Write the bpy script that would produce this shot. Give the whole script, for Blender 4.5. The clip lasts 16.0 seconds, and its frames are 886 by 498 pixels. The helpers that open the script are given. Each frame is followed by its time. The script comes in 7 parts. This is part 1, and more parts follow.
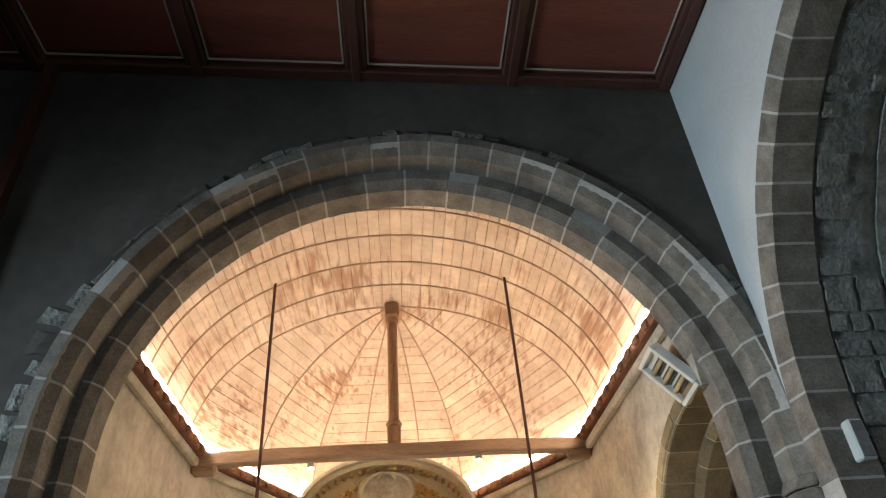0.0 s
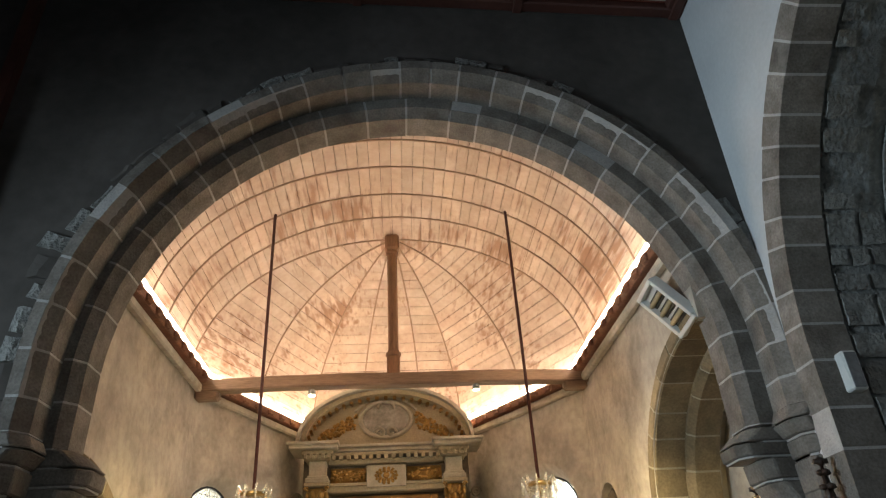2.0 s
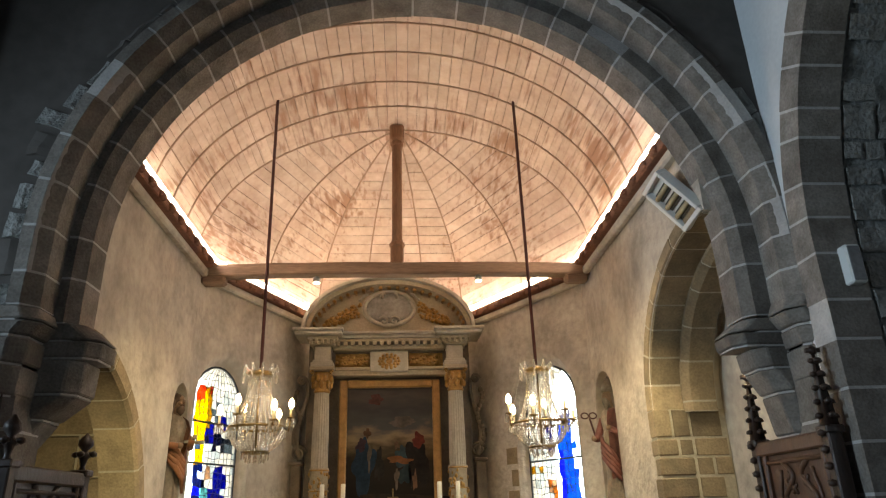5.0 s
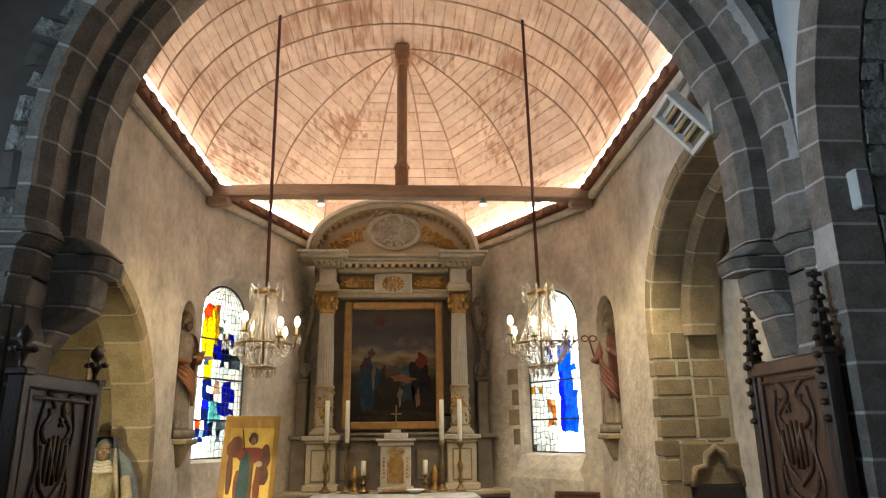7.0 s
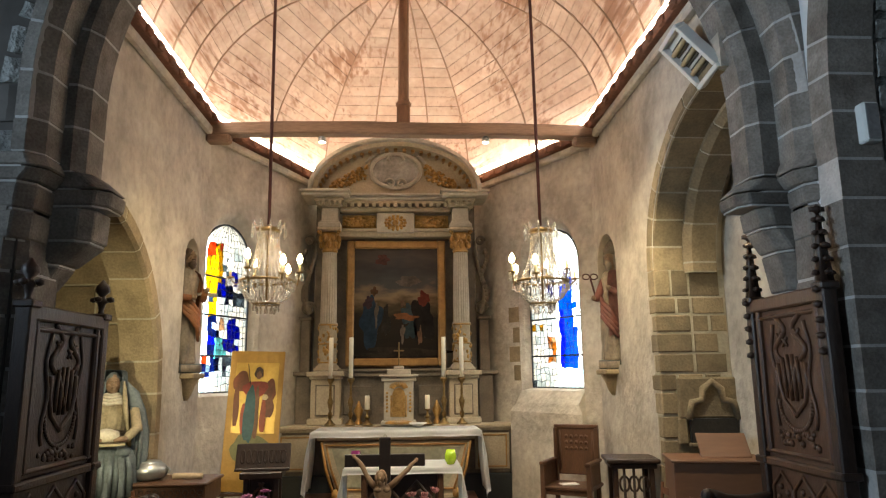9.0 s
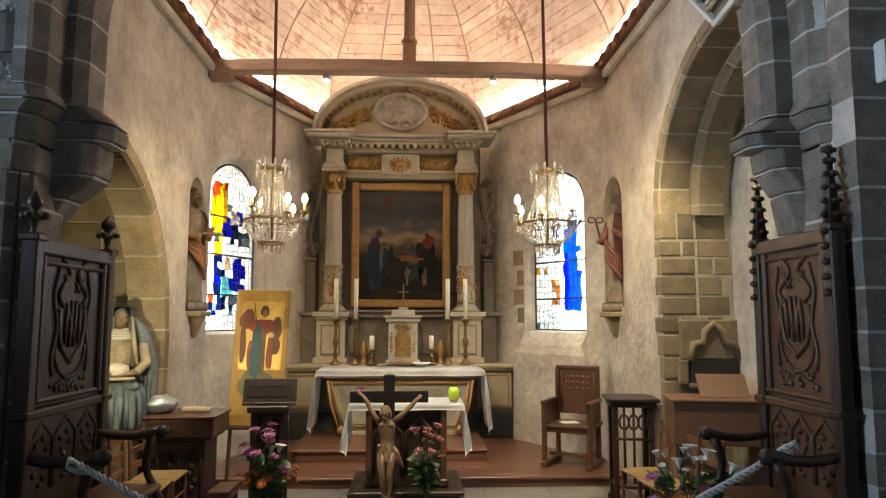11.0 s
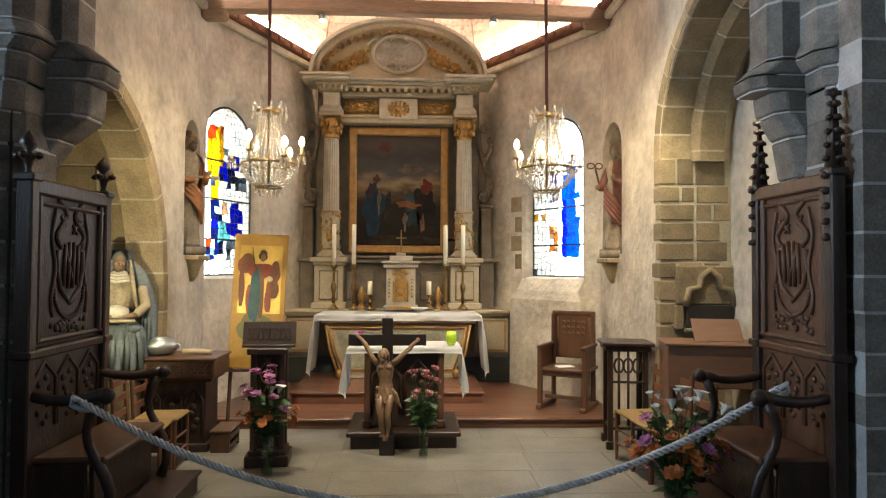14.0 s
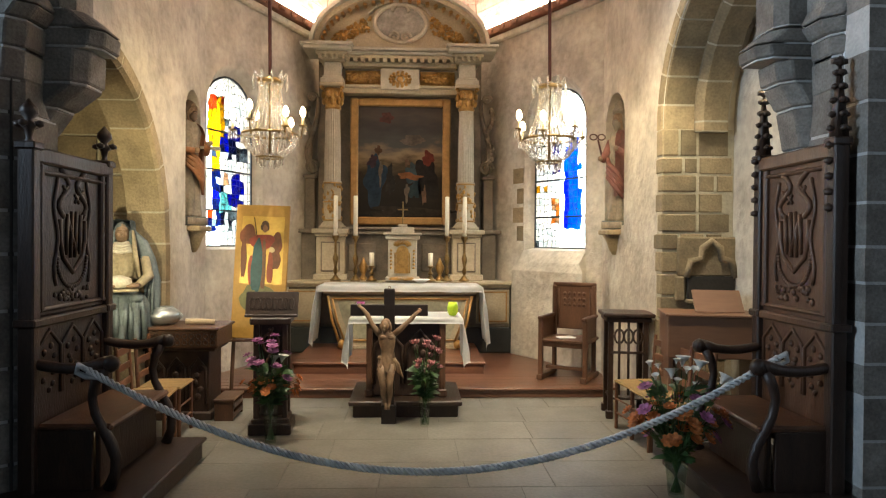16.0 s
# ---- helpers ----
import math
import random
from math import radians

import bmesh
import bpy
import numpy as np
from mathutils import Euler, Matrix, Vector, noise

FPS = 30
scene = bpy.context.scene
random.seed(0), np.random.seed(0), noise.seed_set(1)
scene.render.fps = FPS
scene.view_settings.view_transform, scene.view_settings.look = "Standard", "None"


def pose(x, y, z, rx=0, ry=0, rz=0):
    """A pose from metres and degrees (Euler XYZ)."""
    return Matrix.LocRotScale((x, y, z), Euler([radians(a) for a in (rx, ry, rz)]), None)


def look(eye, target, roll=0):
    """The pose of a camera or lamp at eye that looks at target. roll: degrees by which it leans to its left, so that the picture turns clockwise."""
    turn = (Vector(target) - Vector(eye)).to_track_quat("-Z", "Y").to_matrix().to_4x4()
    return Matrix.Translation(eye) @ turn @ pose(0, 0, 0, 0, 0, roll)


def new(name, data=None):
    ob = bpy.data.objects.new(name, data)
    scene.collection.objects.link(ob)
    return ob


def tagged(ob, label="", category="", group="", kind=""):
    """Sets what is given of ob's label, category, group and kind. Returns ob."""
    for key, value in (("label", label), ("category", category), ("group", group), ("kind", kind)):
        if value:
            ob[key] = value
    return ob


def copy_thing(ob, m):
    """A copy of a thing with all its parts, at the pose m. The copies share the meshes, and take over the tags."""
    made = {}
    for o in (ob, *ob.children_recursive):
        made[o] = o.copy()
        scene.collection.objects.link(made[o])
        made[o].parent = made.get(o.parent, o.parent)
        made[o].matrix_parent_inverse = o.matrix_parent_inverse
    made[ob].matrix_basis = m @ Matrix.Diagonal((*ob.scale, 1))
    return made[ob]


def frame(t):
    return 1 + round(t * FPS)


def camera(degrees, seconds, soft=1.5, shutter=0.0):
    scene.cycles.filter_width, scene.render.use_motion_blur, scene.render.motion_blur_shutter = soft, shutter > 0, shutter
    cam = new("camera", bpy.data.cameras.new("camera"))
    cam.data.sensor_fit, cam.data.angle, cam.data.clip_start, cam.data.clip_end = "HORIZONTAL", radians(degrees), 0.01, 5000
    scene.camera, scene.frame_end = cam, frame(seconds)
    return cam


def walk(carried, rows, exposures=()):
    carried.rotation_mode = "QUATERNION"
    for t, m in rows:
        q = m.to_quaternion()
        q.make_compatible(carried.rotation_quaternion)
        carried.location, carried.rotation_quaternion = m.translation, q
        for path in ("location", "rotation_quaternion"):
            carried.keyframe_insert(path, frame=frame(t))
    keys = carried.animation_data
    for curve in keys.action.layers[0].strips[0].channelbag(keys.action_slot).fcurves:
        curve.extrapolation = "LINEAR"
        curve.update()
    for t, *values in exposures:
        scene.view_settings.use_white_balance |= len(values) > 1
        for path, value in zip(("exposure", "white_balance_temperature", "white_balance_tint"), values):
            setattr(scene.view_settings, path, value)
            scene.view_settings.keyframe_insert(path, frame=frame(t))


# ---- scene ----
cam = camera(66.56, 16.0, soft=1.2)
# seconds, place, yaw, pitch, roll: a hand-held camera that is lowered a little while it tilts down
ROWS = [
    (0.0, -0.007, -0.204, 2.073, -5.08, 35.27, -4.26),
    (0.5, 0.013, -0.182, 2.067, -4.97, 33.92, -4.32),
    (1.0, 0.006, -0.170, 2.051, -4.99, 32.77, -4.14),
    (1.5, 0.003, -0.160, 2.042, -4.82, 31.38, -3.86),
    (2.0, -0.008, -0.146, 2.031, -4.63, 30.04, -3.27),
    (2.5, -0.001, -0.135, 2.020, -4.26, 28.77, -2.74),
    (3.0, -0.002, -0.123, 2.009, -4.07, 27.47, -2.47),
    (3.5, 0.005, -0.109, 1.993, -3.91, 25.94, -2.24),
    (4.0, 0.003, -0.099, 1.982, -3.88, 24.49, -2.12),
    (6.5, -0.000, -0.045, 1.925, -3.33, 16.88, -0.87),
    (7.0, 0.004, -0.049, 1.908, -3.20, 15.41, -0.72),
    (7.5, 0.002, -0.043, 1.894, -3.16, 14.05, -0.85),
    (8.0, 0.008, -0.039, 1.880, -3.04, 12.80, -0.82),
    (8.5, 0.013, -0.039, 1.872, -2.96, 11.64, -0.69),
    (9.0, 0.012, -0.036, 1.859, -2.91, 10.54, -0.58),
    (11.5, 0.009, -0.006, 1.802, -2.48, 4.88, 0.17),
    (12.0, 0.005, -0.002, 1.797, -2.56, 3.94, 0.22),
    (12.5, 0.007, -0.003, 1.788, -2.61, 3.34, 0.25),
    (13.0, 0.004, 0.003, 1.781, -2.69, 2.77, 0.31),
    (13.5, -0.001, 0.002, 1.775, -2.73, 2.19, 0.35),
    (14.0, 0.001, 0.003, 1.772, -2.73, 1.61, 0.34),
    (14.5, 0.002, 0.003, 1.765, -2.72, 1.01, 0.35),
    (15.0, 0.000, 0.001, 1.760, -2.72, 0.46, 0.40),
    (15.5, -0.003, 0.005, 1.757, -2.69, -0.13, 0.39),
    (16.0, -0.000, -0.000, 1.750, -2.61, -0.67, 0.45)
]
EXPOSURES = [(0.0, 0.02, 7050, 2), (3.0, -0.46, 6850, 4), (7.0, -0.42, 6500, 4), (12.0, -0.10, 6350, 5), (16.0, 0.14, 6300, 4)]
walk(cam, [(t, pose(x, y, z, 0, 0, yaw) @ pose(0, 0, 0, 90 + pitch, 0, 0) @ pose(0, 0, 0, 0, 0, roll)) for t, x, y, z, yaw, pitch, roll in ROWS], EXPOSURES)

# ---- world, lamps ----
world = bpy.data.worlds.new("sky")
scene.world = world
world.use_nodes = True
wn = world.node_tree
sky = wn.nodes.new("ShaderNodeTexSky")
sky.sky_type, sky.sun_disc = "NISHITA", False
sky.sun_elevation, sky.sun_rotation = radians(35), radians(120)
wn.links.new(sky.outputs[0], wn.nodes["Background"].inputs[0])
wn.nodes["Background"].inputs[1].default_value = 0.1


def lamp(name, kind, watts, colour, m, size=0.1, size_y=None, spread=None, spot=None, blend=0.6):
    data = bpy.data.lights.new(name, kind)
    data.energy, data.color = watts, colour
    if kind == "AREA":
        data.size = size
        if size_y:
            data.shape, data.size_y = "RECTANGLE", size_y
        if spread:
            data.spread = radians(spread)
    else:
        data.shadow_soft_size = size
    if kind == "SPOT":
        data.spot_size, data.spot_blend = radians(spot), blend
    ob = new(name, data)
    ob.matrix_world = m
    return ob


DAY = (0.62, 0.78, 1.0)
WARM = (1.0, 0.72, 0.42)
# daylight through the nave windows, behind and beside the camera
lamp("nave_window_light", "AREA", 96, DAY, look((-6.7, 2.2, 3.8), (3.2, 3.0, 3.9)), 1.0, 2.2, spread=68)
lamp("west_window_light", "AREA", 42, DAY, look((0.5, -7.6, 4.6), (0.5, 4.0, 3.0)), 1.4, 2.4)
lamp("aisle_window_light", "AREA", 12, DAY, look((6.6, 1.0, 3.0), (3.0, 2.5, 3.0)), 0.9, 1.8)
# the projectors on the tie beam and behind the arch
lamp("retable_spot_a", "SPOT", 105, (1.0, 0.80, 0.56), look((-1.08, 8.16, 4.7), (-0.5, 9.4, 0.9)), 0.05, spot=62)
lamp("retable_spot_b", "SPOT", 115, (1.0, 0.80, 0.56), look((0.98, 8.16, 4.7), (0.5, 9.4, 0.9)), 0.05, spot=62)
lamp("wall_spot_a", "SPOT", 330, (1.0, 0.82, 0.56), look((-1.75, 4.95, 4.95), (2.2, 8.6, 0.9)), 0.06, spot=48, blend=0.9)
lamp("wall_spot_b", "SPOT", 60, (1.0, 0.79, 0.48), look((1.95, 4.95, 4.95), (-2.6, 8.2, 1.3)), 0.06, spot=54, blend=0.9)
lamp("floor_spot_a", "SPOT", 850, (1.0, 0.85, 0.64), look((-1.3, 4.95, 5.35), (-1.1, 7.6, 0.0)), 0.08, spot=68, blend=0.9)
lamp("floor_spot_b", "SPOT", 930, (1.0, 0.85, 0.64), look((1.5, 4.95, 5.35), (1.4, 7.6, 0.0)), 0.08, spot=68, blend=0.9)
lamp("niche_spot_a", "SPOT", 90, (1.0, 0.80, 0.46), look((-2.05, 4.95, 3.7), (-2.5, 8.0, 2.5)), 0.05, spot=44, blend=0.9)
lamp("niche_spot_b", "SPOT", 140, (1.0, 0.82, 0.50), look((1.7, 4.95, 3.7), (2.42, 7.8, 2.4)), 0.16, spot=44, blend=0.9)
lamp("recess_lamp_a", "SPOT", 75, (1.0, 0.86, 0.55), look((-2.55, 5.35, 1.5), (-3.0, 6.9, 1.9)), 0.05, spot=120, blend=0.6)
lamp("recess_lamp_b", "SPOT", 14, (1.0, 0.80, 0.46), look((2.7, 5.0, 3.0), (2.8, 6.4, 2.2)), 0.05, spot=110, blend=0.6)

lamp("window_daylight_north", "AREA", 5, (0.85, 0.93, 1.0), look((-2.16, 8.72, 2.9), (-0.6, 7.6, 1.2)), 0.5, 1.4)
lamp("window_daylight_south", "AREA", 12, (0.88, 0.95, 1.0), look((1.84, 9.16, 2.9), (0.9, 8.2, 1.0)), 0.5, 1.4)

# ---- materials ----


def material(name, base, rough=0.8, metal=0.0, spots=0.25, scale=3.0, fine=40.0, bump=0.3, tint=None, vary=0.0, island=0.0, spec=0.5, stretch=(1, 1, 1), depth=0.01, coat=0.0):
    """A surface with two scales of colour change, fine relief and, by choice, a change from piece to piece."""
    mat = bpy.data.materials.new(name)
    mat.use_nodes = True
    nt = mat.node_tree
    N, L = nt.nodes, nt.links
    bsdf = N["Principled BSDF"]
    bsdf.inputs["Roughness"].default_value = rough
    bsdf.inputs["Metallic"].default_value = metal
    bsdf.inputs["Specular IOR Level"].default_value = spec
    bsdf.inputs["Coat Weight"].default_value = coat
    co = N.new("ShaderNodeTexCoord")
    mp = N.new("ShaderNodeMapping")
    mp.inputs["Scale"].default_value = stretch
    L.new(co.outputs["Object"], mp.inputs[0])
    big, small = N.new("ShaderNodeTexNoise"), N.new("ShaderNodeTexNoise")
    big.inputs["Scale"].default_value, small.inputs["Scale"].default_value = scale, fine
    big.inputs["Detail"].default_value, small.inputs["Detail"].default_value = 5, 4
    L.new(mp.outputs[0], big.inputs["Vector"])
    L.new(mp.outputs[0], small.inputs["Vector"])
    ramp = N.new("ShaderNodeValToRGB")
    other = tint or tuple(c * (1 - 1.6 * spots) for c in base)
    ramp.color_ramp.elements[0].position, ramp.color_ramp.elements[1].position = 0.3, 0.68
    ramp.color_ramp.elements[0].color, ramp.color_ramp.elements[1].color = (*other, 1), (*base, 1)
    L.new(big.outputs[0], ramp.inputs[0])
    mix = N.new("ShaderNodeMix")
    mix.data_type, mix.blend_type = "RGBA", "OVERLAY"
    mix.inputs[0].default_value = min(0.9, spots * 1.6)
    L.new(ramp.outputs[0], mix.inputs[6])
    L.new(small.outputs[0], mix.inputs[7])
    out = mix.outputs[2]
    if vary or island:
        hsv = N.new("ShaderNodeHueSaturation")
        mr = N.new("ShaderNodeMapRange")
        amount = vary or island
        mr.inputs[3].default_value, mr.inputs[4].default_value = 1 - amount, 1 + amount
        if vary:
            L.new(N.new("ShaderNodeObjectInfo").outputs["Random"], mr.inputs[0])
        else:
            L.new(N.new("ShaderNodeNewGeometry").outputs["Random Per Island"], mr.inputs[0])
        L.new(mr.outputs[0], hsv.inputs["Value"])
        L.new(out, hsv.inputs["Color"])
        out = hsv.outputs[0]
    L.new(out, bsdf.inputs["Base Color"])
    if bump:
        add = N.new("ShaderNodeMath")
        add.operation = "ADD"
        L.new(big.outputs[0], add.inputs[0])
        L.new(small.outputs[0], add.inputs[1])
        bp = N.new("ShaderNodeBump")
        bp.inputs["Strength"].default_value, bp.inputs["Distance"].default_value = bump, depth
        L.new(add.outputs[0], bp.inputs["Height"])
        L.new(bp.outputs[0], bsdf.inputs["Normal"])
    return mat


def glow(name, colour, strength):
    mat = bpy.data.materials.new(name)
    mat.use_nodes = True
    b = mat.node_tree.nodes["Principled BSDF"]
    b.inputs["Base Color"].default_value = (0.8, 0.8, 0.8, 1)
    b.inputs["Emission Color"].default_value = (*colour, 1)
    b.inputs["Emission Strength"].default_value = strength
    return mat


PLASTER = material("lime_plaster", (0.61, 0.555, 0.46), 0.9, spots=0.22, scale=2.0, fine=11, bump=0.8, tint=(0.40, 0.35, 0.285), depth=0.03, spec=0.25)
# dark base colour holds the dimness of grazing light on the arch wall
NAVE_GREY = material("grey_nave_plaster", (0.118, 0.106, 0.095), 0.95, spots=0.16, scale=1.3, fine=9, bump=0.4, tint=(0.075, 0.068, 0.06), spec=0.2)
NAVE_WHITE = material("white_nave_plaster", (0.60, 0.62, 0.62), 0.9, spots=0.08, scale=1.2, fine=26, bump=0.3)
RUBBLE = material("rubble_and_mortar", (0.27, 0.27, 0.25), 0.95, spots=0.3, scale=7, fine=30, bump=1.0, depth=0.03)
GRANITE = material("granite_ashlar", (0.25, 0.228, 0.198), 0.9, spots=0.3, scale=6, fine=55, bump=0.5, vary=0.17, tint=(0.145, 0.125, 0.105), spec=0.25)
GOLDSTONE = material("ochre_granite", (0.31, 0.235, 0.135), 0.88, spots=0.25, scale=5, fine=45, bump=0.5, vary=0.3, tint=(0.19, 0.145, 0.085))
MORTAR = material("pale_mortar", (0.50, 0.48, 0.45), 0.95, spots=0.15, scale=6, fine=50, bump=0.6)
CHOIR_MORTAR = material("ochre_mortar", (0.50, 0.44, 0.32), 0.95, spots=0.15, scale=6, fine=40, bump=0.5)
SLAB = material("floor_slab", (0.23, 0.21, 0.175), 0.5, spots=0.2, scale=2.5, fine=35, bump=0.2, vary=0.07)
JOINT = material("floor_joint", (0.22, 0.205, 0.175), 0.9)
VAULTWOOD = material("limed_oak_board", (0.70, 0.60, 0.52), 0.8, spots=0.10, scale=3.5, fine=14, bump=0.25, island=0.09, stretch=(1, 1, 1), tint=(0.56, 0.44, 0.36), spec=0.25)


def streaks(mat, colour, stretch, where, low, high):
    """Long stains of a darker colour, thick in some stretches and absent in others."""
    N, L = mat.node_tree.nodes, mat.node_tree.links
    bs = N["Principled BSDF"]
    src = bs.inputs["Base Color"].links[0].from_socket
    co, mp, fine, wide, ad, rp, mix = (N.new("ShaderNode" + k) for k in ("TexCoord", "Mapping", "TexNoise", "TexNoise", "Math", "MapRange", "Mix"))
    mp.inputs["Scale"].default_value = stretch
    L.new(co.outputs["Object"], mp.inputs[0])
    L.new(mp.outputs[0], fine.inputs["Vector"])
    L.new(co.outputs["Object"], wide.inputs["Vector"])
    fine.inputs["Scale"].default_value, fine.inputs["Detail"].default_value = 1.0, 6
    wide.inputs["Scale"].default_value = where
    ad.operation = "ADD"
    L.new(fine.outputs[0], ad.inputs[0])
    L.new(wide.outputs[0], ad.inputs[1])
    rp.inputs[1].default_value, rp.inputs[2].default_value = low, high
    rp.inputs[4].default_value = 0.85
    L.new(ad.outputs[0], rp.inputs[0])
    mix.data_type = "RGBA"
    L.new(rp.outputs[0], mix.inputs[0])
    L.new(src, mix.inputs[6])
    mix.inputs[7].default_value = (*colour, 1)
    L.new(mix.outputs[2], bs.inputs["Base Color"])


streaks(VAULTWOOD, (0.33, 0.19, 0.12), (16, 2.2, 16), 0.8, 1.04, 1.24)
BEAM = material("oak_beam", (0.38, 0.25, 0.17), 0.7, spots=0.25, scale=3, fine=30, bump=0.3, stretch=(0.3, 2, 2))
POSTWOOD = material("king_post_oak", (0.30, 0.16, 0.09), 0.6, spots=0.25, scale=3, fine=30, bump=0.3, stretch=(2, 2, 0.3))
CORNICE = material("cornice_oak", (0.30, 0.13, 0.075), 0.7, spots=0.3, scale=3, fine=25, bump=0.3)
DARKOAK = material("dark_carved_oak", (0.047, 0.025, 0.016), 0.42, spots=0.3, scale=5, fine=45, bump=0.35, stretch=(2, 2, 0.5))
OAK = material("brown_oak", (0.115, 0.053, 0.027), 0.45, spots=0.25, scale=5, fine=45, bump=0.3, stretch=(2, 2, 0.5))
STEPWOOD = material("varnished_step_oak", (0.165, 0.072, 0.042), 0.28, spots=0.25, scale=3, fine=30, bump=0.2, stretch=(0.4, 2, 2))
REDWOOD = material("red_brown_ceiling_panel", (0.27, 0.075, 0.05), 0.5, spots=0.2, scale=2, fine=20, bump=0.15, stretch=(0.5, 3, 1))
REDDARK = material("dark_ceiling_batten", (0.12, 0.045, 0.032), 0.5, spots=0.2, scale=2, fine=20, bump=0.15)
CREAMLINE = material("cream_painted_line", (0.62, 0.58, 0.5), 0.7, spots=0.15)
RETABLE = material("cream_painted_retable", (0.42, 0.345, 0.235), 0.6, spots=0.22, scale=6, fine=40, bump=0.2, tint=(0.38, 0.31, 0.20))
RETABLE_GREY = material("grey_brown_retable", (0.22, 0.175, 0.125), 0.65, spots=0.22, scale=6, fine=40, bump=0.2)
WHITEPAINT = material("aged_white_paint", (0.48, 0.425, 0.33), 0.6, spots=0.15, scale=6, fine=40, bump=0.15)
GILT = material("old_gilding", (0.55, 0.33, 0.11), 0.42, metal=0.75, spots=0.25, scale=12, fine=60, bump=0.35)
GILTWOOD = material("ochre_gilt_frame", (0.42, 0.23, 0.07), 0.45, metal=0.25, spots=0.2, scale=10, fine=60, bump=0.2)
LINEN = material("white_linen", (0.80, 0.79, 0.77), 0.85, spots=0.06, scale=4, fine=120, bump=0.12)
WAX = material("ivory_wax", (0.80, 0.74, 0.58), 0.5, spots=0.06, bump=0.05)
BRASS = material("aged_brass", (0.30, 0.20, 0.085), 0.35, metal=1.0, spots=0.2, scale=15, bump=0.1)
IRON = material("dark_rust_iron", (0.10, 0.03, 0.025), 0.6, metal=0.3, spots=0.2, bump=0.15)

# ---- mesh helpers ----


def V(*a):
    return Vector(a)


def part(name, bm, mat, parent=None, label="", smooth=False):
    me = bpy.data.meshes.new(name)
    bmesh.ops.recalc_face_normals(bm, faces=bm.faces)
    bm.to_mesh(me)
    bm.free()
    if smooth:
        me.polygons.foreach_set("use_smooth", [True] * len(me.polygons))
    me.materials.append(mat)
    ob = new(name, me)
    if parent:
        ob.parent = parent
    if label:
        ob["label"] = label
    return ob


def thing(name, label, category, at=(0, 0, 0), turn=0, group="", kind=""):
    ob = new(name)
    ob.empty_display_size = 0.1
    ob.matrix_world = pose(*at, 0, 0, turn)
    bpy.context.view_layer.update()
    return tagged(ob, label, category, group, kind)


def box(bm, c, s, m=None, taper=1.0, bevel=0.0):
    """A box of size s round the centre c; taper narrows its top."""
    vs = []
    for z in (-0.5, 0.5):
        k = taper if z > 0 else 1.0
        for x, y in ((-0.5, -0.5), (0.5, -0.5), (0.5, 0.5), (-0.5, 0.5)):
            p = V(c[0] + x * s[0] * k, c[1] + y * s[1] * k, c[2] + z * s[2])
            vs.append(bm.verts.new(m @ p if m else p))
    fs = [bm.faces.new([vs[i] for i in f]) for f in ((3, 2, 1, 0), (4, 5, 6, 7), (0, 1, 5, 4), (1, 2, 6, 5), (2, 3, 7, 6), (3, 0, 4, 7))]
    if bevel:
        es = list({e for f in fs for e in f.edges})
        bmesh.ops.bevel(bm, geom=es, offset=bevel, segments=1, affect="EDGES", profile=0.5)
    return bm


def lathe(bm, profile, at=(0, 0, 0), seg=20, m=None, flute=0.0):
    """Turns (radius, height) pairs round an upright axis."""
    rings = []
    for r, z in profile:
        ring = []
        for i in range(seg):
            a = math.tau * i / seg
            k = r * (1 - flute * (i % 2))
            p = V(at[0] + k * math.cos(a), at[1] + k * math.sin(a), at[2] + z)
            ring.append(bm.verts.new(m @ p if m else p))
        rings.append(ring)
    for a, b in zip(rings, rings[1:]):
        for i in range(seg):
            j = (i + 1) % seg
            bm.faces.new((a[i], a[j], b[j], b[i]))
    bm.faces.new(rings[0][::-1])
    bm.faces.new(rings[-1])
    return bm


def tube(bm, pts, r, seg=8, close=False):
    """A round bar along points; r is one radius or one for each point."""
    pts = [Vector(p) for p in pts]
    rings = []
    n = len(pts)
    side = None
    for i, p in enumerate(pts):
        d = (pts[(i + 1) % n if close else min(i + 1, n - 1)] - pts[i - 1 if close else max(i - 1, 0)]).normalized()
        if side is None:
            side = d.cross(V(0, 0, 1)) if abs(d.z) < 0.9 else d.cross(V(1, 0, 0))
        side = (side - d * side.dot(d)).normalized()
        up = d.cross(side)
        rr = r[i] if isinstance(r, (list, tuple)) else r
        rings.append([bm.verts.new(p + (side * math.cos(math.tau * k / seg) + up * math.sin(math.tau * k / seg)) * rr) for k in range(seg)])
    pairs = list(zip(rings, rings[1:])) + ([(rings[-1], rings[0])] if close else [])
    for a, b in pairs:
        for i in range(seg):
            j = (i + 1) % seg
            bm.faces.new((a[i], a[j], b[j], b[i]))
    if not close:
        bm.faces.new(rings[0][::-1])
        bm.faces.new(rings[-1])
    return bm


def prism(bm, outline, m, depth):
    """An outline of (u, v) pairs, pushed by depth along m's z axis."""
    a = [bm.verts.new(m @ V(u, v, 0)) for u, v in outline]
    b = [bm.verts.new(m @ V(u, v, depth)) for u, v in outline]
    bm.faces.new(a[::-1])
    bm.faces.new(b)
    for i in range(len(a)):
        j = (i + 1) % len(a)
        bm.faces.new((a[i], a[j], b[j], b[i]))
    return bm


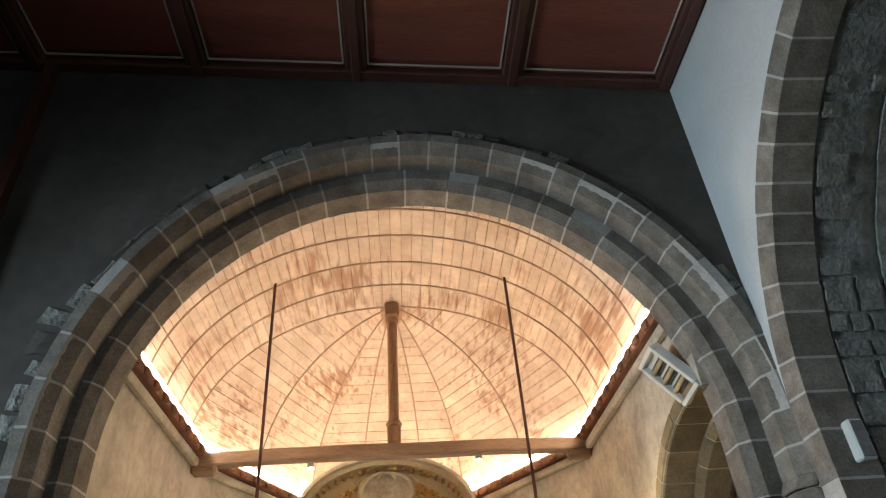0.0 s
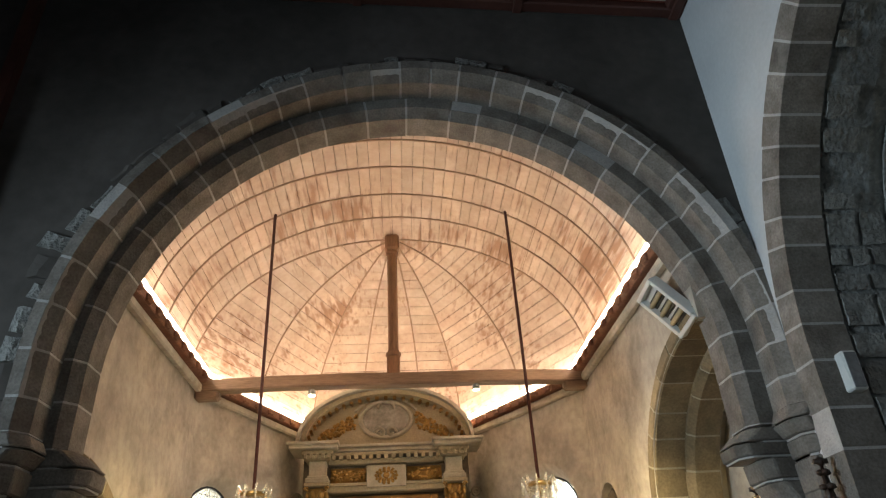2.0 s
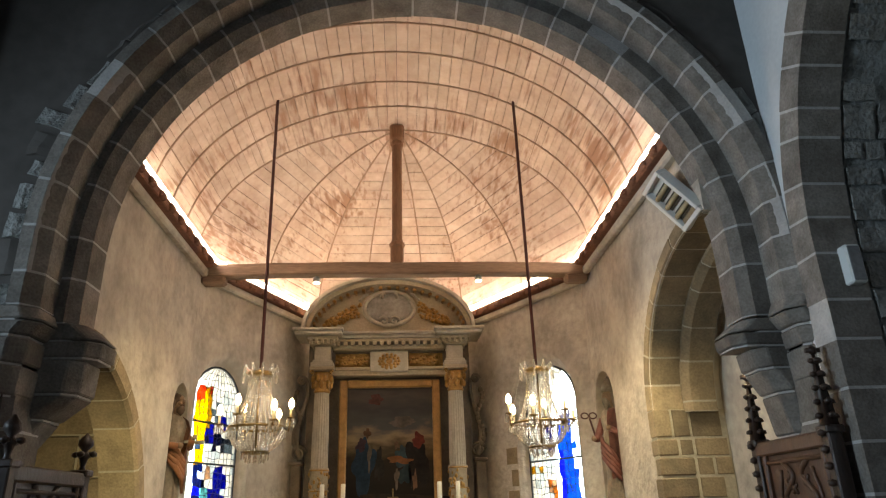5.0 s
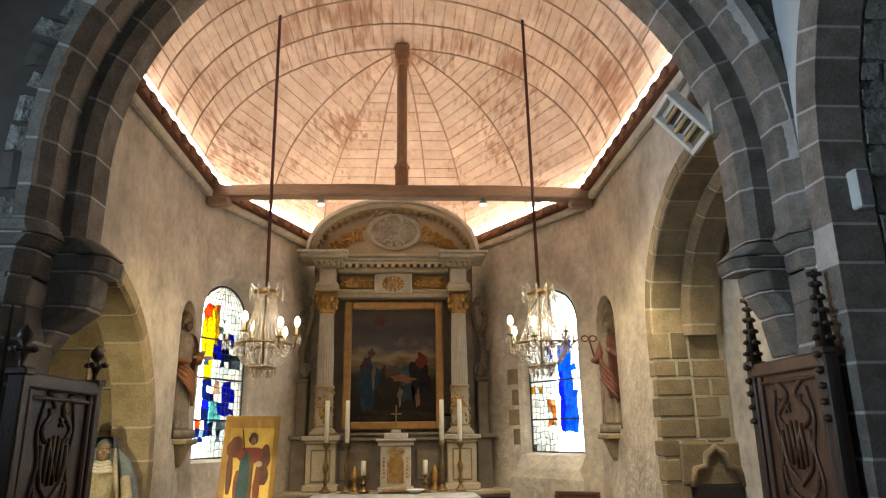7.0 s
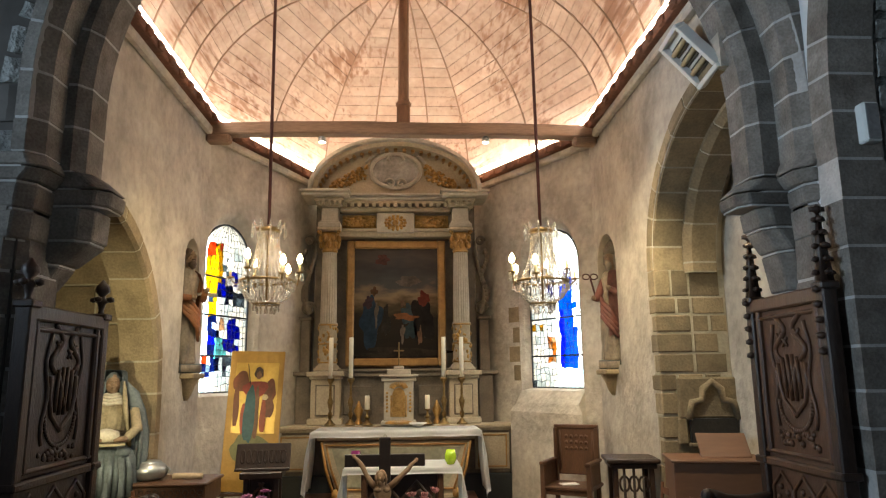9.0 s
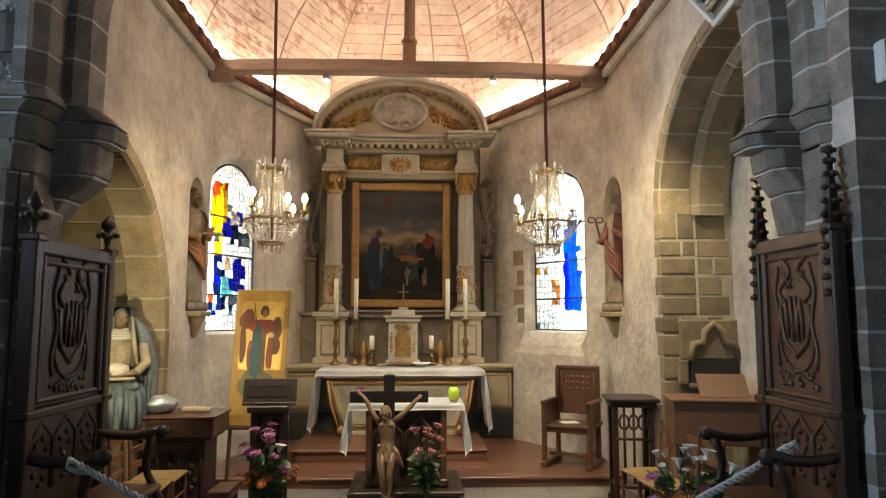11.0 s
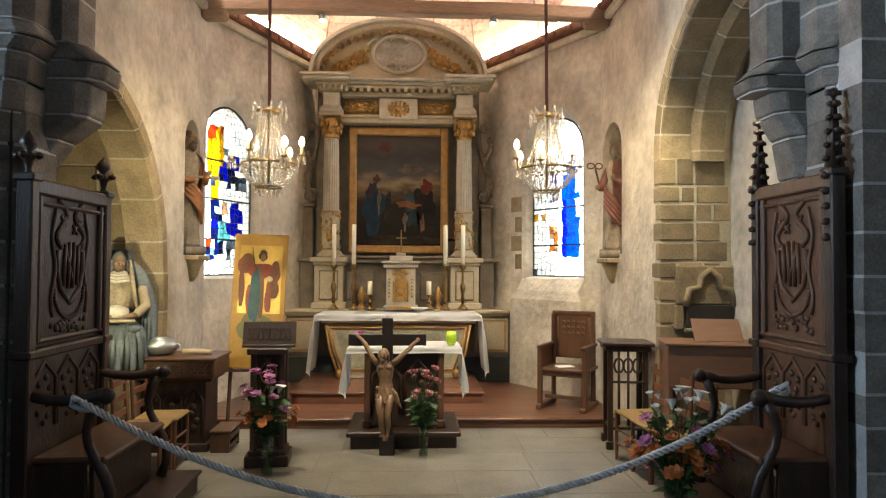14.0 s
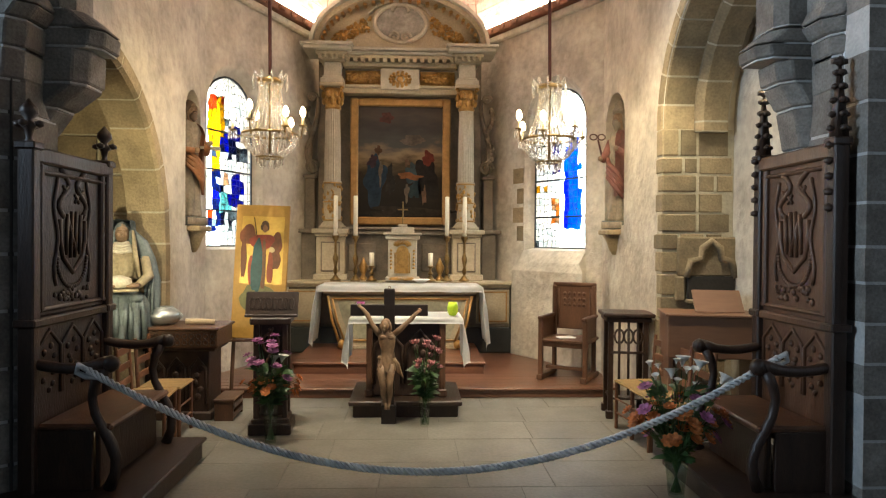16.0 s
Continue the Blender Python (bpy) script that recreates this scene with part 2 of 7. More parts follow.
def ball(bm, c, r, sub=2, squash=(1, 1, 1), rough=0.0):
    made = bmesh.ops.create_icosphere(bm, subdivisions=sub, radius=1.0)["verts"]
    for v in made:
        k = 1 + rough * noise.noise(v.co * 2.3 + Vector(c) * 7)
        v.co = V(c[0] + v.co.x * r * squash[0] * k, c[1] + v.co.y * r * squash[1] * k, c[2] + v.co.z * r * squash[2] * k)
    return bm


def frame_of(o, u, n):
    """The pose with its origin at o, x along u, y up and z along n, all level but y."""
    u, n = Vector(u).normalized(), Vector(n).normalized()
    m = Matrix((u, V(0, 0, 1), n)).transposed().to_4x4()
    m.translation = o
    return m


def arch_top(u0, u1, spring, rise, n=20):
    """Points of a slightly pointed or round arch over an opening, as (u, z)."""
    w = (u1 - u0) / 2
    e = max(0.0, (rise * rise - w * w) / (2 * w))
    mid, r = (u0 + u1) / 2, w + e
    out = []
    for i in range(n + 1):
        a = math.pi * i / n
        x = -w * math.cos(a)
        if rise < w:
            z = rise * math.sqrt(max(0, 1 - (x / w) ** 2))
        else:
            z = math.sqrt(max(0, r * r - (abs(x) + e) ** 2))
        out.append((mid + x, spring + z))
    return out


def arch_path(w, rise, spring, foot, step=0.02):
    """Points (u, z) and outward normals along a jamb, over an arch and down again."""
    e = max(0.0, (rise * rise - w * w) / (2 * w))
    r = w + e
    pts = []
    n = max(2, int((spring - foot) / step))
    for i in range(n):
        pts.append((-w, foot + (spring - foot) * i / n, -1.0, 0.0))
    if rise >= w:
        top = math.acos(e / r)
        k = int(top * r / step)
        for i in range(k + 1):
            a = top * i / k
            pts.append((e - r * math.cos(a), spring + r * math.sin(a), -math.cos(a), math.sin(a)))
    else:
        k = int(math.pi / 2 * w / step)
        for i in range(k + 1):
            a = math.pi / 2 * i / k
            nx, nz = -math.cos(a) * rise, math.sin(a) * w
            q = math.hypot(nx, nz)
            pts.append((-w * math.cos(a), spring + rise * math.sin(a), nx / q, nz / q))
    return pts + [(-x, z, -nx, nz) for x, z, nx, nz in pts[::-1]]


def half_arch(before, w, rise, spring):
    """Opening points (u, z) of an arch whose near part, more than before metres from its axis, lies beyond the wall's start."""
    pts = [(before + u, z) for u, z, _, _ in arch_path(w, rise, spring, spring - 0.1, 0.08) if u > -before + 0.01 and z >= spring - 1e-6]
    return [(0.0, pts[0][1])] + pts


def wall(name, o, u, n, length, height, thick, openings, mat, label, bottom=0.0, back=True):
    """A wall along u from o, its face at o and its back thick metres along n; openings are (sill, arch points, depth or None)."""
    m = frame_of(o, u, n)
    bm = bmesh.new()

    def q(*pts):
        bm.faces.new([bm.verts.new(m @ V(*p)) for p in pts])

    def solid(u0, u1, z0, z1):
        if u1 - u0 > 1e-4 and z1 - z0 > 1e-4:
            for d in (0, thick):
                q((u0, z0, d), (u1, z0, d), (u1, z1, d), (u0, z1, d))

    at = 0.0
    for sill, pts, deep in openings:
        u0, u1 = pts[0][0], pts[-1][0]
        d = deep or thick
        solid(at, u0, bottom, height)
        solid(u0, u1, bottom, sill)
        for (a, za), (b, zb) in zip(pts, pts[1:]):
            q((a, za, 0), (b, zb, 0), (b, height, 0), (a, height, 0))
            q((a, za, 0), (b, zb, 0), (b, zb, d), (a, za, d))
            if deep:
                q((a, sill, d), (b, sill, d), (b, zb, d), (a, za, d))
            else:
                q((a, za, thick), (b, zb, thick), (b, height, thick), (a, height, thick))
        for e, z in (pts[0], pts[-1]):
            if e < 1e-3:
                continue
            q((e, sill, 0), (e, z, 0), (e, z, d), (e, sill, d))
        if sill > bottom:
            q((u0, sill, 0), (u1, sill, 0), (u1, sill, d), (u0, sill, d))
        at = u1
    solid(at, length, bottom, height)
    for z in (height,):
        q((0, z, 0), (length, z, 0), (length, z, thick), (0, z, thick))
    for e in (0, length):
        foot = bottom
        for _, pts, _ in openings:
            for a, za in (pts[0], pts[-1]):
                if abs(a - e) < 1e-3:
                    foot = za
        q((e, foot, 0), (e, height, 0), (e, height, thick), (e, foot, thick))
    bmesh.ops.remove_doubles(bm, verts=bm.verts, dist=1e-5)
    return tagged(part(name, bm, mat), label, "wall", kind="structure")


def stone(name, pts_front, m, depth, mat, parent, inset=0.012, proud=0.0, cham=0.012):
    """One dressed stone: a four-cornered face, drawn in at its joints, with a small chamfer."""
    c = sum((V(*p) for p in pts_front), V(0, 0)) / len(pts_front)

    def shrink(k):
        out = []
        for p in pts_front:
            d = V(*p) - c
            out.append(c + d * max(0.1, (d.length - k) / d.length))
        return out

    bm = bmesh.new()
    j = random.uniform(-0.3, 0.3) * cham
    layers = [(shrink(inset * 1.4), depth), (shrink(inset * 1.4), -proud - j + cham), (shrink(inset * 1.4 + cham), -proud - j)]
    rings = [[bm.verts.new(m @ V(p.x, p.y, d)) for p in ring] for ring, d in layers]
    for a, b in zip(rings, rings[1:]):
        for i in range(len(a)):
            k = (i + 1) % len(a)
            bm.faces.new((a[i], a[k], b[k], b[i]))
    bm.faces.new(rings[-1])
    return part(name, bm, mat, parent)


# ---- the large structure ----
ARCH_Y, CORNICE_Z = 4.3, 5.06
NAVE_TOP = 7.21
SLOPE = 0.054  # the nave ceiling rises a little towards the north

# floor: one sheet under the slabs
bm = bmesh.new()
box(bm, (0.5, 2.0, -0.0545), (14, 22, 0.1))
floor = tagged(part("floor", bm, JOINT), "grey-brown worn stone slab floor with thin joints", "floor", kind="structure")

# the wall with the great arch, seen from the nave
MID, SPRING = 0.16, 3.8
nave_arch = arch_top(8.0 + MID - 2.64, 8.0 + MID + 2.64, SPRING, 2.64, 28)
# its plaster colour is darkened to show the weak grazing light
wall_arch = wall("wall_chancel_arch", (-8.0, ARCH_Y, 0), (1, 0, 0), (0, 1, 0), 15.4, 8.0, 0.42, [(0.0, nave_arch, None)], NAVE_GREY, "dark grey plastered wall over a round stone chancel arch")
# ---- choir walls ----
# side walls with their blind arches and statue niches
LX, RX = -2.5, 2.42
rec_l = half_arch(0.70, 1.52, 1.63, 1.7)
niche_l = arch_top(7.56 - 4.72, 8.08 - 4.72, 3.17, 0.28, 10)
wall("wall_choir_north", (LX, 4.72, 0), (0.0, 1, 0), (-1, 0, 0), 3.6, CORNICE_Z, 0.34, [(0.0, rec_l, None), (1.9, niche_l, 0.28)], PLASTER, "pale ochre lime-plastered choir wall with a blind arch")
rec_r = half_arch(0.18, 1.55, 1.27, 2.92)
niche_r = arch_top(7.64 - 4.72, 8.4 - 4.72, 3.17, 0.37, 12)
wall("wall_choir_south", (RX, 4.72, 0), (0.0, 1, 0), (1, 0, 0), 3.8, CORNICE_Z, 0.75, [(0.0, rec_r, 0.7), (1.95, niche_r, 0.28)], PLASTER, "pale ochre lime-plastered choir wall with a blind arch")
# the shallow chapel behind the northern arch
bm = bmesh.new()
box(bm, (-3.22, 7.10, 1.95), (0.76, 0.24, 3.9))
chapel = tagged(part("wall_chapel_east", bm, CHOIR_MORTAR), "wall of large ochre ashlar blocks with pale joints", "wall", kind="structure")
bm = bmesh.new()
box(bm, (-3.66, 5.8, 1.95), (0.12, 2.84, 3.9))
tagged(part("wall_chapel_north", bm, PLASTER), "pale plastered wall behind the blind arch", "wall", kind="structure")
bm = bmesh.new()
box(bm, (-3.28, 5.9, 3.95), (0.88, 2.64, 0.1))
tagged(part("ceiling_chapel", bm, PLASTER), "plastered ceiling of the shallow chapel", "ceiling", kind="structure")
# slanting apse walls with the windows
DL0, DL1 = V(LX, 8.3, 0), V(-1.33, 11.1, 0)
DR0, DR1 = V(RX, 8.5, 0), V(0.92, 11.1, 0)
win_l = arch_top(0.012, 1.16, 3.36, 0.66)
win_r = arch_top(0.30, 1.56, 3.36, 0.70)
dl, dr = (DL1 - DL0), (DR1 - DR0)
wall("wall_apse_north", DL0, dl, (-dl.y, dl.x, 0), dl.length, CORNICE_Z, 0.7, [(1.62, win_l, None)], PLASTER, "grey-ochre lime-plastered apse wall with a stained window")
wall("wall_apse_south", DR0, dr, (dr.y, -dr.x, 0), dr.length, CORNICE_Z, 0.7, [(1.62, win_r, None)], PLASTER, "grey-ochre lime-plastered apse wall with a stained window")
wall("wall_apse_east", (-1.5, 11.1, 0), (1, 0, 0), (0, 1, 0), 2.6, CORNICE_Z, 0.6, [], PLASTER, "grey-ochre lime-plastered wall behind the altarpiece")

# ---- the wooden vault ----
VX, VW, VR, POST_Y = -0.05, 2.60, 1.98, 8.2


def vault_point(y, a):
    return V(VX - VW * math.cos(a), y, CORNICE_Z + VR * math.sin(a))


bm = bmesh.new()
ribs_y = [4.5, 4.95, 5.45, 5.96, 6.47, 7.05, 7.6, 8.2]
for y0, y1 in zip(ribs_y, ribs_y[1:]):
    n = 62
    for i in range(n):
        a0, a1 = math.pi * i / n, math.pi * (i + 1) / n
        k = (a1 - a0) * 0.02
        lift = random.uniform(0, 0.006)
        ps = [vault_point(y0, a0 + k), vault_point(y0, a1 - k), vault_point(y1, a1 - k), vault_point(y1, a0 + k)]
        c = V(VX, 0, CORNICE_Z)
        ps = [p + V((p.x - VX), 0, p.z - CORNICE_Z).normalized() * lift for p in ps]
        up = [p + V(p.x - VX, 0, p.z - CORNICE_Z).normalized() * 0.03 for p in ps]
        lo, hi = [bm.verts.new(p) for p in ps], [bm.verts.new(p) for p in up]
        bm.faces.new(lo)
        bm.faces.new(hi[::-1])
        for s in range(4):
            bm.faces.new((lo[s], lo[(s + 1) % 4], hi[(s + 1) % 4], hi[s]))
# the apse half-dome: curved facets from the king post's head to the slanting cornice
TOP = V(VX, POST_Y, CORNICE_Z + VR)
corners = [V(VX - VW, POST_Y, 0), V(-2.05, 9.7, 0), V(-1.45, 11.15, 0), V(-0.62, 11.15, 0), V(0.38, 11.15, 0), V(1.05, 11.15, 0), V(1.85, 9.7, 0), V(VX + VW, POST_Y, 0)]


def dome_point(base, a):
    """a from 0 at the cornice to a quarter turn at the post."""
    k = math.cos(a)
    return V(TOP.x + (base.x - TOP.x) * k, TOP.y + (base.y - TOP.y) * k, CORNICE_Z + VR * math.sin(a))


for a, b in zip(corners, corners[1:]):
    rows = 22
    for i in range(rows):
        t0, t1 = math.pi / 2 * i / rows, math.pi / 2 * (i + 1) / rows
        g = 0.02 * (t1 - t0)
        lift = random.uniform(0, 0.006)
        ps = [dome_point(a, t0 + g), dome_point(b, t0 + g), dome_point(b, t1 - g), dome_point(a, t1 - g)]
        out = [(p - V(TOP.x, TOP.y, CORNICE_Z)).normalized() for p in ps]
        lo = [bm.verts.new(p + d * lift) for p, d in zip(ps, out)]
        hi = [bm.verts.new(p + d * 0.035) for p, d in zip(ps, out)]
        bm.faces.new(lo)
        bm.faces.new(hi[::-1])
        for s in range(4):
            bm.faces.new((lo[s], lo[(s + 1) % 4], hi[(s + 1) % 4], hi[s]))
ceiling = tagged(part("ceiling", bm, VAULTWOOD), "pale limed oak board vault with thin curved battens", "ceiling", kind="structure")
bm = bmesh.new()
for y in ribs_y[1:]:
    tube(bm, [vault_point(y, math.pi * i / 40) * 1.0 - V(0, 0, 0.0) for i in range(41)], 0.013, 6)
for c in corners[1:-1]:
    tube(bm, [dome_point(c, math.pi / 2 * i / 20) for i in range(21)], 0.013, 6)
for z in (0.35, 0.8):
    for s in (-1, 1):
        tube(bm, [vault_point(y, math.pi / 2 + s * (math.pi / 2 - z)) for y in (4.5, 8.2)], 0.005, 4)
tagged(part("vault_batten", bm, material("vault_batten_oak", (0.44, 0.31, 0.22), 0.7, spots=0.2)), "thin curved oak battens over the vault joints", "batten", kind="structure")
bm = bmesh.new()
box(bm, (VX, 8.0, 7.75), (6.4, 7.6, 0.1))
for s in (-1, 1):
    box(bm, (VX + s * 3.2, 8.0, 6.3), (0.1, 7.6, 3.0))
box(bm, (VX, 11.85, 6.3), (6.4, 0.1, 3.0))
tagged(part("roof", bm, REDDARK), "dark closed roof space over the choir vault", "roof", kind="structure")

# cornice of oak blocks, with the lit strip on top
LED = glow("warm_led_strip", (1.0, 0.79, 0.63), 42)
path_c = [V(LX, 4.72, 0), DL0.copy(), DL1.copy(), DR1.copy(), DR0.copy(), V(RX, 4.72, 0)]
for i, (a, b) in enumerate(zip(path_c, path_c[1:])):
    d = (b - a).normalized()
    inw = V(d.y, -d.x, 0)
    m = Matrix((d, inw, V(0, 0, 1))).transposed().to_4x4()
    m.translation = a
    L = (b - a).length
    corn = thing("wall_plate", "dark red-brown oak wall plate with short rafter ends", "wall plate", kind="structure")
    bm = bmesh.new()
    box(bm, (L / 2, 0.07, CORNICE_Z - 0.08), (L + 0.08, 0.14, 0.11), m, bevel=0.012)
    part("plate", bm, CORNICE, corn)
    bm = bmesh.new()
    box(bm, (L / 2, 0.045, CORNICE_Z - 0.20), (L + 0.05, 0.09, 0.10), m, bevel=0.02)
    part("moulding", bm, PLASTER, corn)
    bm = bmesh.new()
    box(bm, (L / 2, 0.09, CORNICE_Z + 0.045), (L + 0.02, 0.03, 0.06), m)
    part("led_strip", bm, LED, corn, "glowing warm white light strip")
    k = int(L / 0.28)
    for j in range(k):
        bm = bmesh.new()
        box(bm, ((j + 0.5) * L / k, 0.10, CORNICE_Z - 0.09), (0.13, 0.16, 0.085), m, bevel=0.02)
        part("rafter_end", bm, CORNICE, corn)

# tie beam and king post
beam = thing("tie_beam", "long rough oak tie beam across the apse", "beam")
bm = bmesh.new()
box(bm, (VX, 8.1, 4.88), (5.1, 0.17, 0.16), bevel=0.018)
bmesh.ops.subdivide_edges(bm, edges=[e for e in bm.edges if abs((e.verts[0].co - e.verts[1].co).x) > 2], cuts=14)
for v in bm.verts:
    v.co.z += 0.02 * noise.noise(v.co * 1.3) + 0.03 * (1 - (v.co.x / 2.6) ** 2)
    v.co.y += 0.012 * noise.noise(v.co * 1.7 + V(5, 0, 0))
part("beam_body", bm, BEAM, beam)
for s in (-1, 1):
    bm = bmesh.new()
    box(bm, (VX + s * 2.3, 8.1, 4.77), (0.3, 0.16, 0.12), bevel=0.03)
    part("bracket", bm, BEAM, beam)
post = thing("king_post", "turned red-brown oak king post under the vault crown", "post", (-0.06, 8.1, 4.965))
bm = bmesh.new()
box(bm, (0, 0, 0.13), (0.17, 0.17, 0.26), bevel=0.02)
part("post_foot", bm, POSTWOOD, post)
bm = bmesh.new()
lathe(bm, [(0.10, 0.26), (0.10, 0.30), (0.075, 0.33), (0.068, 0.36), (0.068, 1.74), (0.09, 1.76), (0.09, 1.80), (0.075, 1.82)], seg=8)
part("post_shaft", bm, POSTWOOD, post)
bm = bmesh.new()
box(bm, (0, 0, 1.94), (0.2, 0.2, 0.24), bevel=0.03)
part("post_head", bm, POSTWOOD, post)

# ---- nave: ceiling, side walls, closed round the camera ----
bm = bmesh.new()
box(bm, (-2.2, -1.9, NAVE_TOP + 0.1), (12.6, 12.6, 0.1))
for i in range(-4, 3):
    x0 = -1.87 + 1.533 * i
    for j in range(8):
        box(bm, (x0 + 0.765, 4.3 - 0.17 - 1.56 * j - 0.78, NAVE_TOP + 0.03), (1.32, 1.44, 0.03), bevel=0.006)
nave_ceiling = tagged(part("ceiling_nave", bm, REDWOOD), "dark red-brown wooden panel ceiling with thin cream lines", "ceiling", kind="structure")
bm = bmesh.new()
for i in range(-4, 4):
    box(bm, (-1.87 + 1.533 * i, -1.9, NAVE_TOP + 0.01), (0.20, 12.6, 0.10), bevel=0.015)
    box(bm, (-1.87 + 1.533 * i, -1.9, NAVE_TOP - 0.045), (0.09, 12.6, 0.04), bevel=0.01)
for j in range(9):
    box(bm, (-2.3, 4.3 - 0.06 - 1.56 * j, NAVE_TOP - 0.006), (10.8, 0.12, 0.09), bevel=0.015)
tagged(part("ceiling_batten", bm, REDDARK), "dark moulded battens between ceiling panels", "ceiling", kind="structure")
bm = bmesh.new()
for i in range(-4, 3):
    x0, x1 = -1.75 + 1.533 * i, -1.75 + 1.533 * i + 1.29
    for j in range(7):
        y1 = 4.13 - 1.56 * j
        y0 = y1 - 1.40
        for c, s in (((x0, (y0 + y1) / 2), (0.016, 1.4)), ((x1, (y0 + y1) / 2), (0.016, 1.4)), (((x0 + x1) / 2, y0), (1.30, 0.016)), (((x0 + x1) / 2, y1), (1.30, 0.016))):
            box(bm, (*c, NAVE_TOP + 0.012), (*s, 0.012))
tagged(part("ceiling_line", bm, CREAMLINE), "thin cream painted lines round the ceiling panels", "ceiling", kind="structure")

for ob in scene.objects:
    if ob.name in ("ceiling_nave", "ceiling_batten", "ceiling_line"):
        for v in ob.data.vertices:
            v.co.z += (2.8 - v.co.x) * SLOPE

# right nave wall: an arch to the aisle, its foot by the chancel arch
AX = 2.8
aisle = arch_top(0.24, 4.6, 3.6, 2.5, 28)
wall("wall_nave_south", (AX, ARCH_Y, 0), (0, -1, 0), (1, 0, 0), 12.4, 8.0, 1.0, [(0.0, aisle, None)], NAVE_WHITE, "white plastered nave wall with a stone arch to the aisle")
wall("wall_nave_north", (-7.0, -8.1, 0), (0, 1, 0), (-1, 0, 0), 12.4, 8.0, 0.5, [(2.4, arch_top(9.6, 11.0, 4.8, 0.6), None)], NAVE_GREY, "grey plastered nave wall with a window")
wall("wall_nave_west", (-7.1, -8.1, 0), (1, 0, 0), (0, -1, 0), 10.0, 8.0, 0.5, [(2.8, arch_top(6.9, 8.3, 4.8, 0.7), None)], NAVE_GREY, "grey plastered west wall with a window")
wall("wall_aisle_south", (6.9, 5.0, 0), (0, -1, 0), (1, 0, 0), 13.2, 5.0, 0.5, [(2.0, arch_top(3.5, 4.5, 3.4, 0.5), None)], NAVE_GREY, "dark plastered aisle wall with a window")
wall("wall_aisle_west", (3.8, -8.1, 0), (1, 0, 0), (0, -1, 0), 3.2, 5.0, 0.4, [], NAVE_GREY, "dark plastered aisle end wall")
bm = bmesh.new()
box(bm, (5.4, -1.6, 6.6), (3.4, 13.6, 0.1))
tagged(part("ceiling_aisle", bm, REDDARK), "dark wooden aisle ceiling", "ceiling", kind="structure")

# ---- steps ----
def step(name, x0, x1, y0, y1, z0, z1, label):
    bm = bmesh.new()
    box(bm, ((x0 + x1) / 2, (y0 + y1) / 2 + 0.012, (z0 + z1 - 0.035) / 2), (x1 - x0 - 0.04, y1 - y0 - 0.03, z1 - z0 - 0.035))
    body = tagged(part(name, bm, STEPWOOD), label, "step", kind="structure")
    n = 5
    for i in range(n):
        w = (y1 - y0) / n
        bm = bmesh.new()
        box(bm, ((x0 + x1) / 2, y0 + (i + 0.5) * w, z1 - 0.0175), (x1 - x0, w - 0.0015, 0.035), bevel=0.01 if i == 0 else 0.002)
        part("step_board", bm, STEPWOOD, body)


step("step_1", -2.42, 2.36, 7.5, 8.3, 0.0, 0.11, "low red-brown varnished wooden step across the apse")
bm = bmesh.new()
prism(bm, [(-2.4, 8.3), (2.38, 8.3), (2.38, 8.5), (0.95, 11.0), (-1.3, 11.0)], pose(0, 0, 0), 0.105)
tagged(part("step_floor", bm, STEPWOOD), "red-brown wooden floor round the altar platform", "step", kind="structure")
step("step_2", -1.46, 0.92, 8.32, 9.9, 0.105, 0.25, "red-brown wooden altar platform with rounded nosing")

# ---- retable ----
RC, RY = -0.2, 10.2
ret = thing("retable", "cream and gilt carved altarpiece with fluted columns", "altarpiece", (RC, RY, 0.105))
Z0 = 0.105


def rpart(name, mat, parent, fn, label="", smooth=False):
    bm = bmesh.new()
    fn(bm)
    for v in bm.verts:
        v.co.z -= Z0
    return part(name, bm, mat, parent, label, smooth)


def bx(*specs, bevel=0.01):
    def fn(bm):
        for c, s in specs:
            box(bm, c, s, bevel=bevel)
    return fn


# foot: dark plinth, cream panels, ledge
rpart("plinth", material("green_black_plinth", (0.045, 0.05, 0.045), 0.5, spots=0.2), ret, bx(((0, 0.1, 0.29), (3.36, 0.75, 0.37))))
rpart("base", RETABLE_GREY, ret, bx(((0, 0.12, 0.79), (3.3, 0.7, 0.63))))
rpart("ledge", RETABLE, ret, bx(((0, 0.08, 1.135), (3.44, 0.82, 0.05)), ((0, 0.1, 1.09), (3.36, 0.76, 0.05))))
for s in (-1, 1):
    f = rpart("panel", RETABLE, ret, bx(((s * 1.4, -0.24, 0.78), (0.5, 0.03, 0.5))))
    rpart("moulding", GILTWOOD, f, bx(((s * 1.4, -0.26, 1.0), (0.4, 0.015, 0.02)), ((s * 1.4, -0.26, 0.57), (0.4, 0.015, 0.02)), ((s * 1.6, -0.26, 0.785), (0.02, 0.015, 0.45)), ((s * 1.2, -0.26, 0.785), (0.02, 0.015, 0.45)), bevel=0.003))
